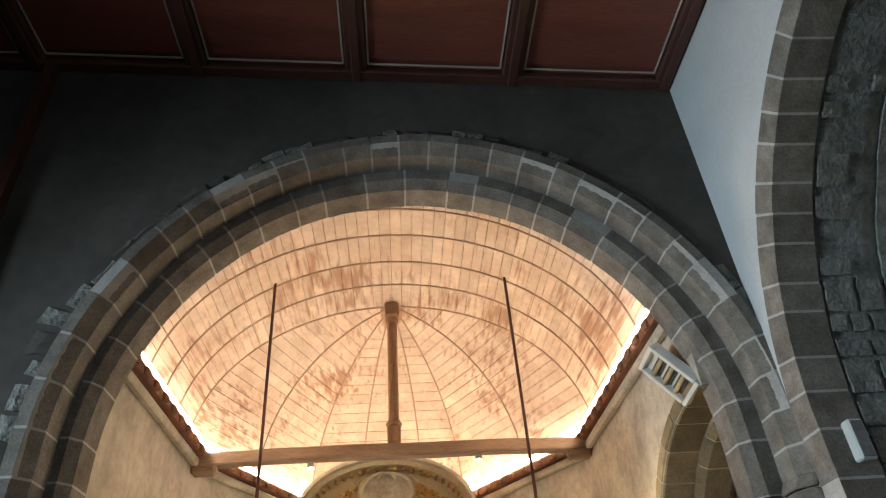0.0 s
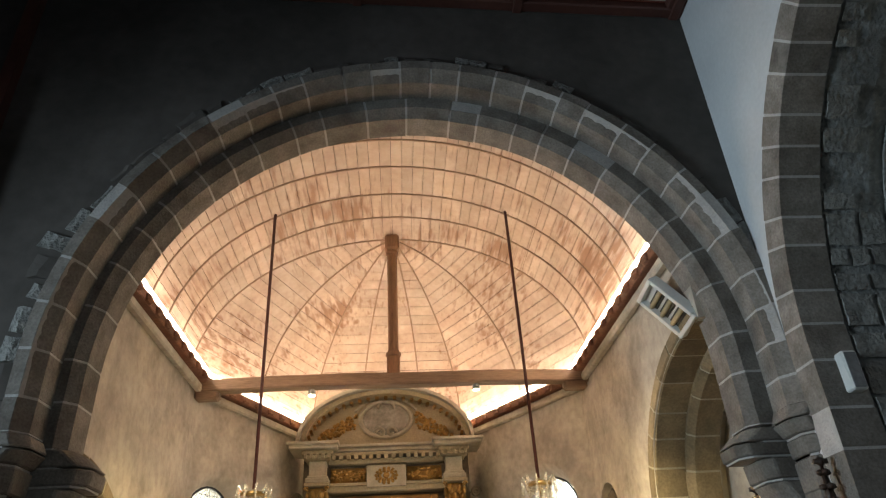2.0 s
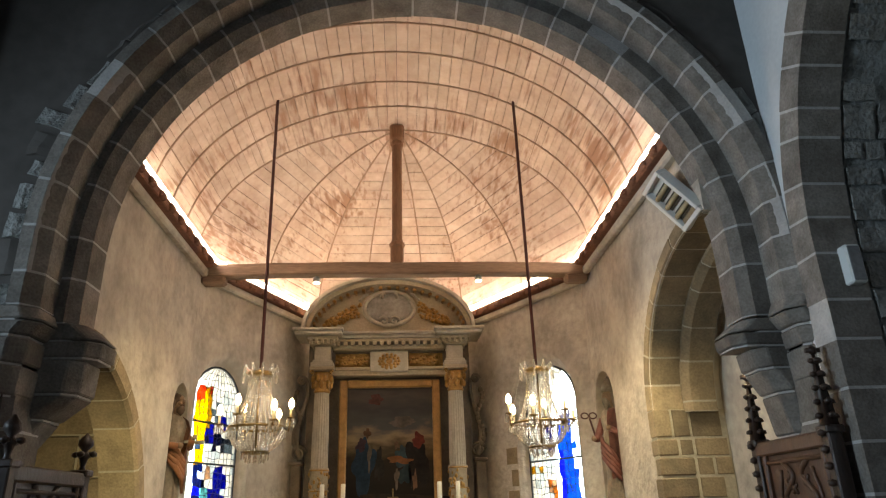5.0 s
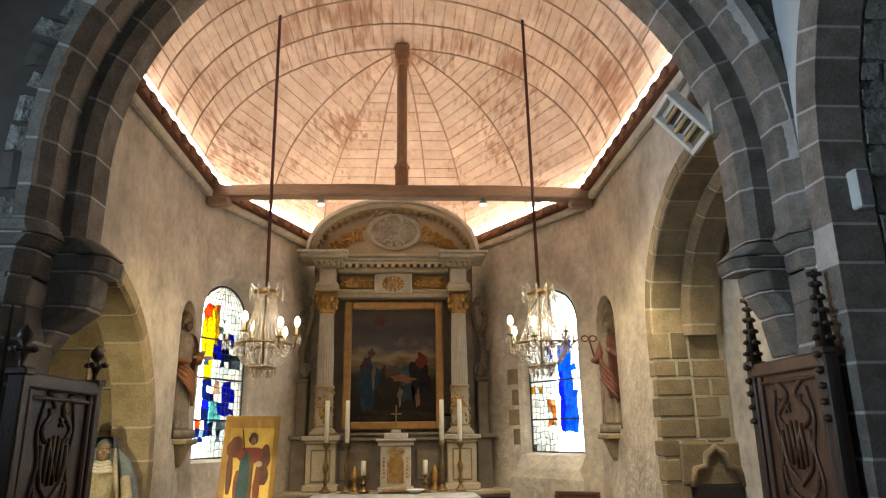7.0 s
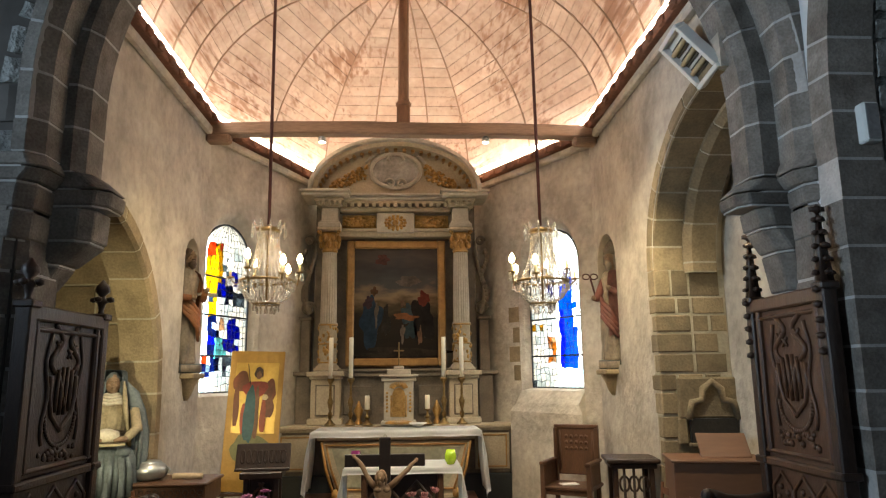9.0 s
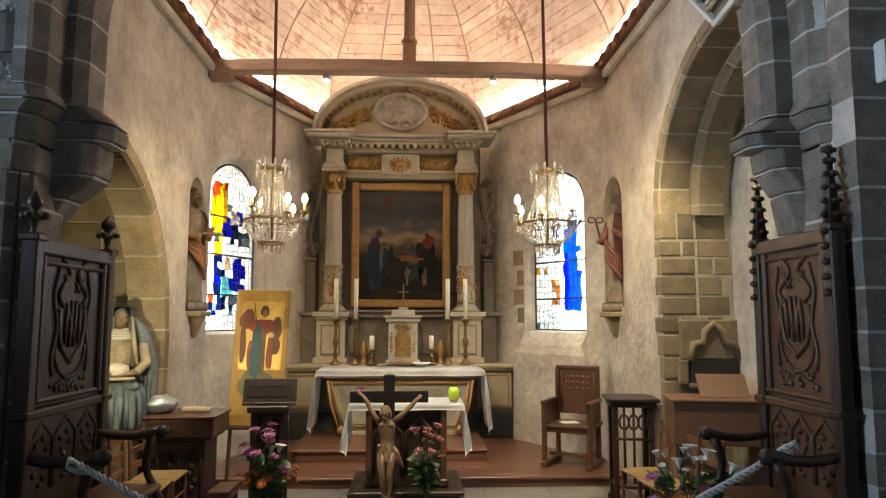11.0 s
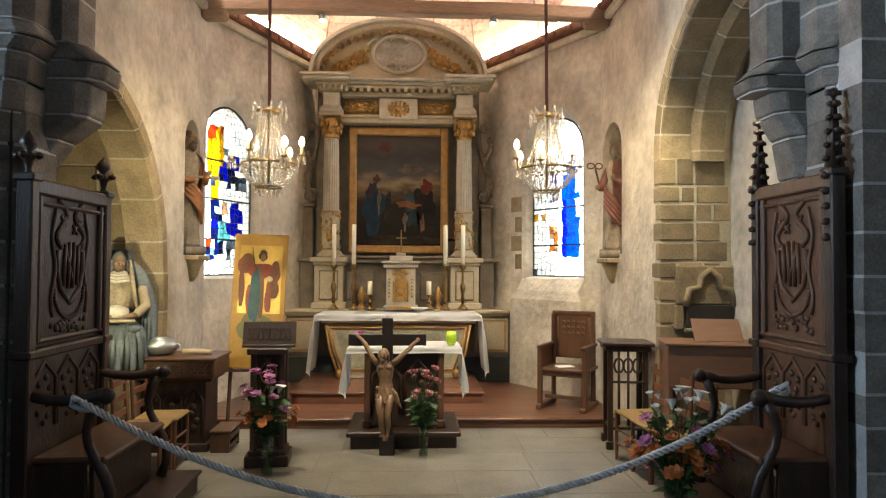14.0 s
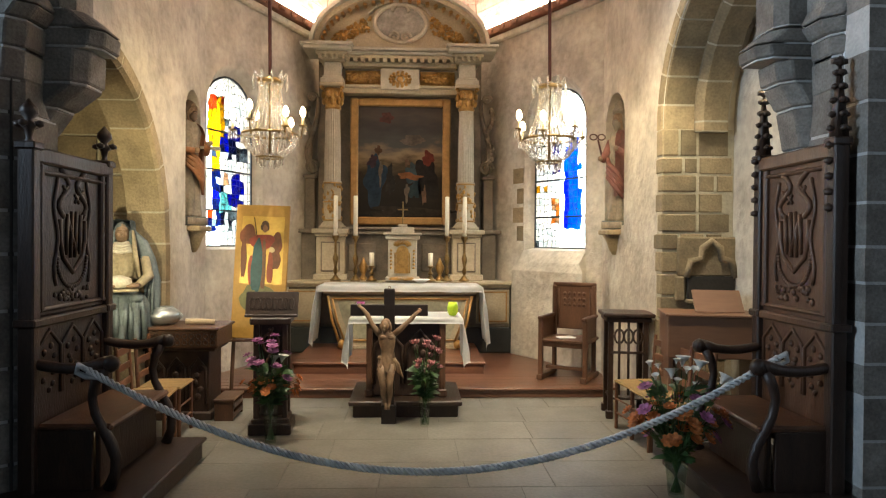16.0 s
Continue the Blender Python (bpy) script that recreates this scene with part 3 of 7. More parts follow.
# back board and wings
rpart("back_board", RETABLE_GREY, ret, bx(((0, 0.33, 2.85), (2.5, 0.2, 3.4))))
rpart("predella", RETABLE_GREY, ret, bx(((0, 0.12, 1.5), (1.6, 0.3, 0.68)), ((0, 0.08, 1.87), (1.7, 0.38, 0.06)), ((0, 0.06, 1.93), (1.74, 0.4, 0.04))))
for s in (-1, 1):
    rpart("predella_panel", RETABLE_GREY, ret, bx(((s * 0.55, -0.04, 1.5), (0.42, 0.03, 0.42)), bevel=0.015))
    # pedestal
    ped = rpart("pedestal", RETABLE, ret, bx(((s * 1.0, -0.02, 1.5), (0.42, 0.42, 0.6)), ((s * 1.0, -0.02, 1.21), (0.5, 0.5, 0.09)), ((s * 1.0, -0.02, 1.83), (0.46, 0.46, 0.05)), ((s * 1.0, -0.02, 1.885), (0.54, 0.54, 0.07))))
    rpart("pedestal_panel", RETABLE_GREY, ped, bx(((s * 1.0, -0.235, 1.51), (0.28, 0.02, 0.44)), bevel=0.008))
    rpart("pedestal_field", RETABLE, ped, bx(((s * 1.0, -0.25, 1.51), (0.24, 0.02, 0.40)), bevel=0.006))
    # wing: pilaster, cap, scroll
    wing = rpart("wing_pilaster", RETABLE_GREY, ret, bx(((s * 1.36, 0.2, 1.5), (0.22, 0.3, 0.72)), ((s * 1.38, 0.18, 1.89), (0.34, 0.36, 0.06)), ((s * 1.36, 0.22, 2.3), (0.15, 0.2, 0.78)), ((s * 1.36, 0.21, 2.72), (0.2, 0.24, 0.05)), bevel=0.012))

    def scroll(bm, s=s):
        pts = []
        for i in range(30):
            t = i / 29
            pts.append((s * (1.30 + 0.09 * math.sin(t * 5.2) * (1 - t * 0.4)), 0.2, 2.78 + 1.15 * t))
        tube(bm, pts, [0.05 - 0.02 * i / 29 for i in range(30)], 8)
        for cz, r0, sg in ((2.87, 0.11, 1), (3.93, 0.07, -1)):
            sp = [(s * 1.33 + math.cos(a * 0.5) * r0 * (1 - a / 30), 0.18, cz + math.sin(a * 0.5) * r0 * (1 - a / 30)) for a in range(26)]
            tube(bm, sp, 0.022, 6)
        for i in range(14):
            t = i / 13
            ball(bm, (s * (1.38 + 0.05 * math.sin(t * 9)), 0.17, 2.95 + 0.8 * t), 0.045, 1, (1, 0.6, 1.3), 0.3)
    rpart("scroll", RETABLE_GREY, wing, scroll, "carved scroll and leaf ornament", True)
    # column
    col = rpart("column", WHITEPAINT, ret, lambda bm, s=s: lathe(bm, [(0.122, 2.62), (0.122, 2.9), (0.118, 3.2), (0.108, 3.72)], (s * 1.0, -0.02, 0), 40, flute=0.07), "white fluted column shaft")

    def drum(bm, s=s):
        lathe(bm, [(0.20, 1.925), (0.20, 1.96), (0.17, 1.98), (0.165, 2.0), (0.14, 2.02), (0.13, 2.04), (0.13, 2.6), (0.14, 2.61), (0.14, 2.63)], (s * 1.0, -0.02, 0), 24)
    dr_ = rpart("column_foot", RETABLE, col, drum, "", True)

    def leaves(bm, s=s):
        for i in range(70):
            a, z = random.uniform(0, math.tau), random.uniform(2.06, 2.58)
            ball(bm, (s * 1.0 + 0.13 * math.cos(a), -0.02 + 0.13 * math.sin(a), z), random.uniform(0.015, 0.03), 1, (1, 1, 1.4), 0.3)
        for z in (2.05, 2.32, 2.6):
            tube(bm, [(s * 1.0 + 0.137 * math.cos(k * math.tau / 24), -0.02 + 0.137 * math.sin(k * math.tau / 24), z) for k in range(24)], 0.012, 6, True)
    rpart("carved_foliage", GILT, col, leaves, "gilded carved foliage", True)

    def capital(bm, s=s):
        lathe(bm, [(0.112, 3.70), (0.125, 3.73), (0.11, 3.75), (0.12, 3.9), (0.15, 4.0)], (s * 1.0, -0.02, 0), 20)
        for row, (z, r, h) in enumerate(((3.82, 0.13, 0.07), (3.91, 0.145, 0.07))):
            for k in range(8):
                a = math.tau * (k + row * 0.5) / 8
                ball(bm, (s * 1.0 + r * math.cos(a), -0.02 + r * math.sin(a), z), 0.04, 1, (0.9, 0.9, 1.7), 0.2)
        for dx in (-1, 1):
            for dy in (-1, 1):
                sp = [(s * 1.0 + dx * (0.14 + 0.03 * math.cos(a * 0.6) * (1 - a / 14)), -0.02 + dy * (0.14 + 0.03 * math.cos(a * 0.6) * (1 - a / 14)), 3.99 + 0.035 * math.sin(a * 0.6) * (1 - a / 14)) for a in range(12)]
                tube(bm, sp, 0.014, 5)
    rpart("capital", GILT, col, capital, "gilded leafy capital", True)
    rpart("abacus", RETABLE, col, bx(((s * 1.0, -0.02, 4.05), (0.36, 0.36, 0.05))))
    rpart("entablature_block", WHITEPAINT, ret, bx(((s * 1.0, 0.0, 4.11), (0.34, 0.36, 0.07)), ((s * 1.0, 0.02, 4.16), (0.30, 0.34, 0.04)), ((s * 1.0, 0.02, 4.28), (0.25, 0.3, 0.22))))

    def brackets(bm, s=s):
        box(bm, (s * 1.0, 0.0, 4.43), (0.36, 0.42, 0.06), bevel=0.012)
        box(bm, (s * 1.0, -0.01, 4.49), (0.46, 0.50, 0.06), bevel=0.012)
        for k in range(5):
            box(bm, (s * 1.0 - 0.17 + 0.085 * k, -0.235, 4.44), (0.045, 0.06, 0.07), bevel=0.008)
    rpart("dentil_block", RETABLE, ret, brackets)
    rpart("cornice_end", WHITEPAINT, ret, bx(((s * 1.05, -0.05, 4.55), (0.70, 0.64, 0.05)), ((s * 1.06, -0.06, 4.60), (0.76, 0.68, 0.045))))
# architrave, frieze, cornice between
rpart("architrave", RETABLE, ret, bx(((0, 0.14, 4.0), (2.2, 0.3, 0.08)), ((0, 0.13, 4.06), (2.24, 0.34, 0.05))))
rpart("frieze", RETABLE_GREY, ret, bx(((0, 0.16, 4.2), (2.2, 0.26, 0.26))))
rpart("cornice", WHITEPAINT, ret, bx(((0, 0.08, 4.53), (1.6, 0.5, 0.05)), ((0, 0.05, 4.58), (1.6, 0.54, 0.04))))


def dentils(bm):
    box(bm, (0, 0.1, 4.38), (1.7, 0.36, 0.07), bevel=0.01)
    box(bm, (0, 0.06, 4.47), (1.7, 0.44, 0.05), bevel=0.01)
    for k in range(15):
        box(bm, (-0.77 + 0.11 * k, -0.13, 4.42), (0.06, 0.09, 0.06), bevel=0.008)


rpart("dentil_band", RETABLE, ret, dentils)
for s in (-1, 1):
    def foliage(bm, s=s):
        box(bm, (s * 0.56, 0.03, 4.2), (0.52, 0.02, 0.2))
        for i in range(46):
            ball(bm, (s * 0.56 + random.uniform(-0.24, 0.24), 0.015, 4.2 + random.uniform(-0.075, 0.075)), random.uniform(0.015, 0.03), 1, (1.3, 0.7, 1), 0.3)
    rpart("frieze_foliage", GILT, ret, foliage, "dark gilt carved foliage", True)
pan = rpart("rosette_panel", WHITEPAINT, ret, bx(((0, 0.0, 4.17), (0.58, 0.094, 0.32))))


def rosette(bm):
    ball(bm, (0, -0.055, 4.17), 0.05, 2, (1, 0.5, 1), 0.1)
    for ring, (n, r, q) in enumerate(((10, 0.09, 0.035), (14, 0.13, 0.03))):
        for k in range(n):
            a = math.tau * k / n
            ball(bm, (r * 1.15 * math.cos(a), -0.045, 4.17 + r * 0.8 * math.sin(a)), q, 1, (1, 0.5, 1), 0.3)


rpart("rosette", GILT, pan, rosette, "gilded flower rosette", True)


# segmental pediment
def ell(a, k=0.0):
    return (-(1.31 - k) * math.cos(a), 4.62 + (0.84 - k) * math.sin(a))


def pediment_field(bm):
    pts = [ell(math.pi * i / 32, 0.1) for i in range(33)]
    prism(bm, pts, Matrix(((1, 0, 0, 0), (0, 0, 1, -0.02), (0, 1, 0, 0), (0, 0, 0, 1))), 0.3)


pedi = rpart("pediment", RETABLE, ret, pediment_field)


def ring(k0, k1, y0, y1):
    def fn(bm):
        n = 40
        rows = []
        for i in range(n + 1):
            a = math.pi * i / n
            (x0, z0), (x1, z1) = ell(a, k0), ell(a, k1)
            rows.append([bm.verts.new(p) for p in ((x0, y0, z0), (x0, y1, z0), (x1, y1, z1), (x1, y0, z1))])
        for a, b in zip(rows, rows[1:]):
            for j in range(4):
                bm.faces.new((a[j], a[(j + 1) % 4], b[(j + 1) % 4], b[j]))
        bm.faces.new(rows[0])
        bm.faces.new(rows[-1])
    return fn


rpart("pediment_moulding", WHITEPAINT, pedi, ring(0.0, 0.05, -0.36, 0.2))
rpart("pediment_band", RETABLE, pedi, ring(0.055, 0.12, -0.26, 0.2))


for i in range(27):
    def dentil(bm, i=i):
        a = math.pi * (i + 0.5) / 27
        x, z = ell(a, 0.145)
        box(bm, (0, 0, 0), (0.055, 0.12, 0.045), Matrix.Translation((x, -0.1, z)) @ Matrix.Rotation(-(a - math.pi / 2), 4, "Y"), bevel=0.006)
    rpart("dentil", GILTWOOD, pedi, dentil)
FLATFRONT = Matrix(((1, 0, 0, 0), (0, 0, 1, 0), (0, 1, 0, 0), (0, 0, 0, 1)))


def oval(rx, rz, y, depth, cz=5.0):
    def fn(bm):
        prism(bm, [(rx * math.cos(math.tau * i / 36), cz + rz * math.sin(math.tau * i / 36)) for i in range(36)], Matrix.Translation((0, y, 0)) @ FLATFRONT, depth)
    return fn


med = rpart("medallion", material("grey_medallion_paint", (0.36, 0.33, 0.28), 0.6, spots=0.3, scale=5, fine=20), ret, oval(0.36, 0.25, -0.05, 0.06), "painted grey oval field")


def oval_frame(bm):
    tube(bm, [(0.385 * math.cos(math.tau * i / 40), -0.06, 5.0 + 0.275 * math.sin(math.tau * i / 40)) for i in range(40)], 0.035, 8, True)
    for s in (-1, 1):
        tube(bm, [(s * (0.08 + 0.05 * i / 5), -0.06, 5.22 + 0.05 * math.sin(i)) for i in range(6)], 0.03, 6)
        tube(bm, [(s * (0.33 + 0.03 * i), -0.05, 5.22 - 0.012 * i + 0.03 * math.sin(i * 1.1)) for i in range(6)], 0.022, 6)
        tube(bm, [(s * (0.08 + 0.08 * math.cos(a * 0.7) * (1 - a / 12)), -0.08, 4.79 + 0.08 * math.sin(a * 0.7) * (1 - a / 12)) for a in range(10)], 0.026, 6)
    tube(bm, [(-0.34 + 0.068 * i, -0.05, 5.27 + 0.075 * math.sin(math.pi * i / 10)) for i in range(11)], 0.03, 6)


rpart("cartouche", WHITEPAINT, med, oval_frame, "cream carved cartouche frame", True)
for s in (-1, 1):
    def fruit(bm, s=s):
        for i in range(90):
            t = random.random()
            x = 0.45 + 0.55 * t
            zc = 5.0 - 0.26 * t
            ball(bm, (s * x, -0.04 + random.uniform(-0.03, 0.02), zc + random.uniform(-0.12, 0.11) * (1.05 - 0.6 * t)), random.uniform(0.02, 0.04), 1, (1, 0.8, 1), 0.25)
    rpart("fruit_garland", GILT, pedi, fruit, "gilded carved fruit and leaf garland", True)

# the picture in its frame: plain patches of colour
paint = thing("altar_painting", "large dark oil painting in an ochre gilt frame", "painting", (RC + 0.01, RY + 0.14, 1.99))


def ppart(name, mat, parent, fn, label="", smooth=False):
    bm = bmesh.new()
    fn(bm)
    return part(name, bm, mat, parent, label, smooth)


def oil_sky():
    """Dark clouds over a paler band of evening sky and a dark ground."""
    mat = bpy.data.materials.new("oil_landscape")
    mat.use_nodes = True
    N, L = mat.node_tree.nodes, mat.node_tree.links
    co, sep, no, ad, rp = N.new("ShaderNodeTexCoord"), N.new("ShaderNodeSeparateXYZ"), N.new("ShaderNodeTexNoise"), N.new("ShaderNodeMath"), N.new("ShaderNodeValToRGB")
    mp = N.new("ShaderNodeMapping")
    mp.inputs["Scale"].default_value = (2.0, 2.0, 5.0)
    L.new(co.outputs["Object"], mp.inputs[0])
    L.new(mp.outputs[0], no.inputs["Vector"])
    no.inputs["Scale"].default_value, no.inputs["Detail"].default_value = 1.4, 6
    L.new(co.outputs["Object"], sep.inputs[0])
    ad.operation = "MULTIPLY_ADD"
    ad.inputs[1].default_value = 0.55
    L.new(no.outputs[0], ad.inputs[0])
    L.new(sep.outputs[2], ad.inputs[2])
    dv = N.new("ShaderNodeMath")
    dv.operation = "MULTIPLY"
    dv.inputs[1].default_value = 0.42
    L.new(ad.outputs[0], dv.inputs[0])
    L.new(dv.outputs[0], rp.inputs[0])
    el = rp.color_ramp.elements
    el[0].position, el[0].color = 0.2, (0.016, 0.012, 0.009, 1)
    el[1].position, el[1].color = 0.98, (0.035, 0.027, 0.024, 1)
    for pos, col in ((0.42, (0.028, 0.02, 0.013)), (0.50, (0.085, 0.06, 0.03)), (0.56, (0.24, 0.17, 0.095)), (0.63, (0.075, 0.07, 0.065)), (0.74, (0.05, 0.045, 0.042)), (0.82, (0.075, 0.06, 0.05))):
        e = el.new(pos)
        e.color = (*col, 1)
    L.new(rp.outputs[0], N["Principled BSDF"].inputs["Base Color"])
    N["Principled BSDF"].inputs["Roughness"].default_value = 0.6
    N["Principled BSDF"].inputs["Specular IOR Level"].default_value = 0.15
    return mat


ppart("canvas", oil_sky(), paint, bx(((0, 0.0, 0.96), (1.34, 0.03, 1.74)), bevel=0))


def patch(bm, cx, cz, rx, rz, y=-0.018, seed=0, n=26, rough=0.25):
    pts = []
    for i in range(n):
        a = math.tau * i / n
        k = 1 + rough * noise.noise(V(math.cos(a) * 1.5 + seed * 3.1, math.sin(a) * 1.5, seed * 1.7))
        pts.append((cx + rx * k * math.cos(a), cz + rz * k * math.sin(a)))
    prism(bm, pts, Matrix.Translation((0, y, 0)) @ FLATFRONT, 0.004)


for name, col, spec in (
    ("blue_shape", (0.022, 0.042, 0.065), (-0.38, 0.70, 0.15, 0.36, 4)),
    ("brown_shape", (0.10, 0.05, 0.025), (-0.33, 1.13, 0.05, 0.08, 5)),
    ("pale_fold", (0.14, 0.11, 0.08), (-0.30, 0.80, 0.028, 0.20, 6)),
    ("violet_shape", (0.055, 0.03, 0.035), (-0.42, 0.98, 0.08, 0.10, 15)),
    ("white_shape", (0.17, 0.13, 0.09), (0.10, 0.50, 0.035, 0.15, 6)),
    ("flesh_shape", (0.16, 0.09, 0.05), (0.36, 0.45, 0.035, 0.14, 14)),
    ("red_shape", (0.13, 0.028, 0.018), (0.42, 1.02, 0.09, 0.11, 7)),
    ("slate_shape", (0.045, 0.07, 0.075), (0.20, 0.80, 0.12, 0.16, 8)),
    ("dark_shape", (0.02, 0.016, 0.013), (0.40, 0.70, 0.16, 0.30, 9)),
    ("teal_shape", (0.03, 0.05, 0.05), (0.19, 0.52, 0.12, 0.13, 17)),
    ("earth_shape", (0.035, 0.026, 0.018), (0.0, 0.2, 0.6, 0.08, 10)),
    ("dim_shape", (0.03, 0.025, 0.02), (-0.16, 0.66, 0.06, 0.22, 12)),
    ("grey_shape", (0.12, 0.095, 0.075), (0.20, 1.30, 0.18, 0.07, 13)),
    ("rose_shape", (0.10, 0.04, 0.03), (-0.22, 1.62, 0.12, 0.07, 19)),
    ("orange_shape", (0.22, 0.085, 0.03), (0.12, 0.74, 0.17, 0.045, 11)),
    ("head_shape", (0.14, 0.08, 0.045), (0.10, 0.96, 0.04, 0.05, 18)),
):
    ppart(name, material("oil_" + name, col, 0.6, spec=0.15, spots=0.3, scale=7, fine=25, bump=0.05), paint, lambda bm, spec=spec: patch(bm, *spec[:4], y=-0.024 - 0.002 * (spec[4] % 4), seed=spec[4], n=70, rough=0.75))
for c, s in (((-0.70, -0.03, 0.96), (0.12, 0.08, 1.92)), ((0.70, -0.03, 0.96), (0.12, 0.08, 1.92)), ((0, -0.03, 1.86), (1.28, 0.08, 0.12)), ((0, -0.03, 0.06), (1.28, 0.08, 0.12))):
    ppart("frame_bar", GILTWOOD, paint, bx((c, s), bevel=0.02))

# tabernacle
tab = thing("tabernacle", "white and gilt tabernacle with an arched door", "tabernacle", (RC + 0.06, RY - 0.33, 1.16))
ppart("body", WHITEPAINT, tab, bx(((0, 0.05, 0.33), (0.42, 0.3, 0.56)), ((0, 0.05, 0.03), (0.5, 0.36, 0.06)), ((0, 0.05, 0.64), (0.5, 0.36, 0.06)), ((0, 0.05, 0.69), (0.56, 0.42, 0.035))))


def tab_door(bm):
    pts = [(-0.09, 0.12), (0.09, 0.12)] + [(0.09 * math.cos(math.pi * i / 10), 0.42 + 0.1 * math.sin(math.pi * i / 10)) for i in range(11)]
    prism(bm, pts, Matrix.Translation((0, -0.125, 0)) @ FLATFRONT, 0.02)


door = ppart("door", GILT, tab, tab_door, "gilded arched door")


def tab_orn(bm):
    for s in (-1, 1):
        tube(bm, [(s * 0.105, -0.115, 0.12 + 0.033 * i) for i in range(10)], 0.012, 6)
        for i in range(6):
            ball(bm, (s * 0.165, -0.105, 0.2 + 0.05 * i), 0.02, 1, (1, 0.5, 1), 0.3)
    for i in range(15):
        a = math.pi * i / 14
        tube(bm, [(0.06 * math.cos(a), -0.115, 0.51 + 0.03 * math.sin(a)), (0.13 * math.cos(a), -0.112, 0.53 + 0.075 * math.sin(a))], 0.008, 5)
        tube(bm, [(0.04 * math.cos(a), -0.142, 0.02 + 0.0 * math.sin(a)), (0.19 * math.cos(a), -0.14, 0.035 + 0.045 * math.sin(a))], 0.007, 5)


ppart("gilt_ornament", GILT, tab, tab_orn, "gilded rays and leaves", True)
cross = thing("altar_cross", "small brass cross standing on the tabernacle", "cross", (RC + 0.06, RY - 0.3, 1.866))
ppart("foot", WHITEPAINT, cross, bx(((0, 0, 0.04), (0.34, 0.2, 0.08)), ((0, 0, 0.1), (0.14, 0.12, 0.05))))
ppart("upright", BRASS, cross, bx(((0, 0, 0.29), (0.02, 0.016, 0.34)), ((0, -0.001, 0.34), (0.15, 0.014, 0.02)), bevel=0.004))

# candles
def candle(x, y, z, stick, h, r, label):
    c = thing("candlestick", label, "candlestick", (x, y, z), group="candles on the altar ledge")
    ppart("foot", BRASS, c, lambda bm: lathe(bm, [(0.085, 0), (0.085, 0.015), (0.05, 0.04), (0.03, 0.07), (0.018, 0.09)], seg=16), "", True)
    k = stick
    ppart("stem", BRASS, c, lambda bm: lathe(bm, [(0.018, 0.085), (0.035, 0.12 * k + 0.07), (0.018, 0.2 * k + 0.07), (0.03, 0.4 * k), (0.045, 0.5 * k), (0.02, 0.6 * k), (0.016, 0.85 * k), (0.03, 0.9 * k), (0.055, 0.96 * k), (0.055, k)], seg=14), "", True)
    ppart("candle", WAX, c, lambda bm: lathe(bm, [(r, k), (r, k + h), (r * 0.7, k + h + 0.004)], seg=14), "ivory wax candle", True)
    ppart("wick", DARKOAK, c, lambda bm: tube(bm, [(0, 0, k + h), (0.002, 0, k + h + 0.018)], 0.002, 5))


LEDGE = 1.1605
for x in (-1.12, -0.83, 0.51, 0.77):
    candle(x, RY - 0.27, LEDGE, 0.66, 0.58, 0.032, "tall ivory candle on a carved brass candlestick")
for x in (-0.59, 0.27):
    candle(x, RY - 0.3, LEDGE, 0.22, 0.19, 0.036, "short ivory candle on a low brass candlestick")

# the old altar with its cloth
AC, AY = -0.16, 9.3
alt = thing("altar", "cream and gilt tomb-shaped altar with painted panels", "altar", (AC, AY, 0.25))
ALT_Z = 0.25


def trap(y, d, wt, wb, zt, zb):
    return lambda bm: prism(bm, [(-wb, zb), (wb, zb), (wb + (wt - wb) * 0.55, (zb + zt) / 2 - 0.02), (wt, zt), (-wt, zt), (-wb - (wt - wb) * 0.55, (zb + zt) / 2 - 0.02)], Matrix.Translation((0, y, 0)) @ FLATFRONT, d)


ppart("body", RETABLE, alt, trap(0.02, 0.56, 0.98, 0.78, 0.74, 0.06))
ppart("front_panel", material("grey_green_altar_panel", (0.38, 0.36, 0.25), 0.5, spots=0.3, scale=3, fine=16), alt, trap(0.005, 0.02, 0.86, 0.68, 0.66, 0.16))
ppart("foot", RETABLE, alt, bx(((0, 0.3, 0.03), (1.66, 0.56, 0.06))))
ppart("mensa", RETABLE, alt, bx(((0, 0.28, 0.79), (2.1, 0.62, 0.06)), ((0, 0.28, 0.85), (2.24, 0.68, 0.06))))


def alt_trim(bm):
    for zt, w in ((0.70, 0.95), (0.13, 0.78)):
        box(bm, (0, 0.0, zt), (2 * w, 0.03, 0.022), bevel=0.006)
    for s in (-1, 1):
        tube(bm, [(s * 0.93, -0.005, 0.7), (s * 0.86, -0.005, 0.4), (s * 0.76, -0.005, 0.13)], 0.016, 6)
        tube(bm, [(s * 0.99, 0.0, 0.74), (s * 0.93, 0.0, 0.4), (s * 0.82, 0.0, 0.06)], 0.02, 6)


ppart("gilt_trim", GILTWOOD, alt, alt_trim, "ochre gilt mouldings", True)
for s in (-1, 1):
    ppart("lion_foot", GILT, alt, lambda bm, s=s: ball(bm, (s * 0.8, 0.02, 0.07), 0.07, 2, (0.9, 1, 1), 0.3), "gilded claw foot", True)


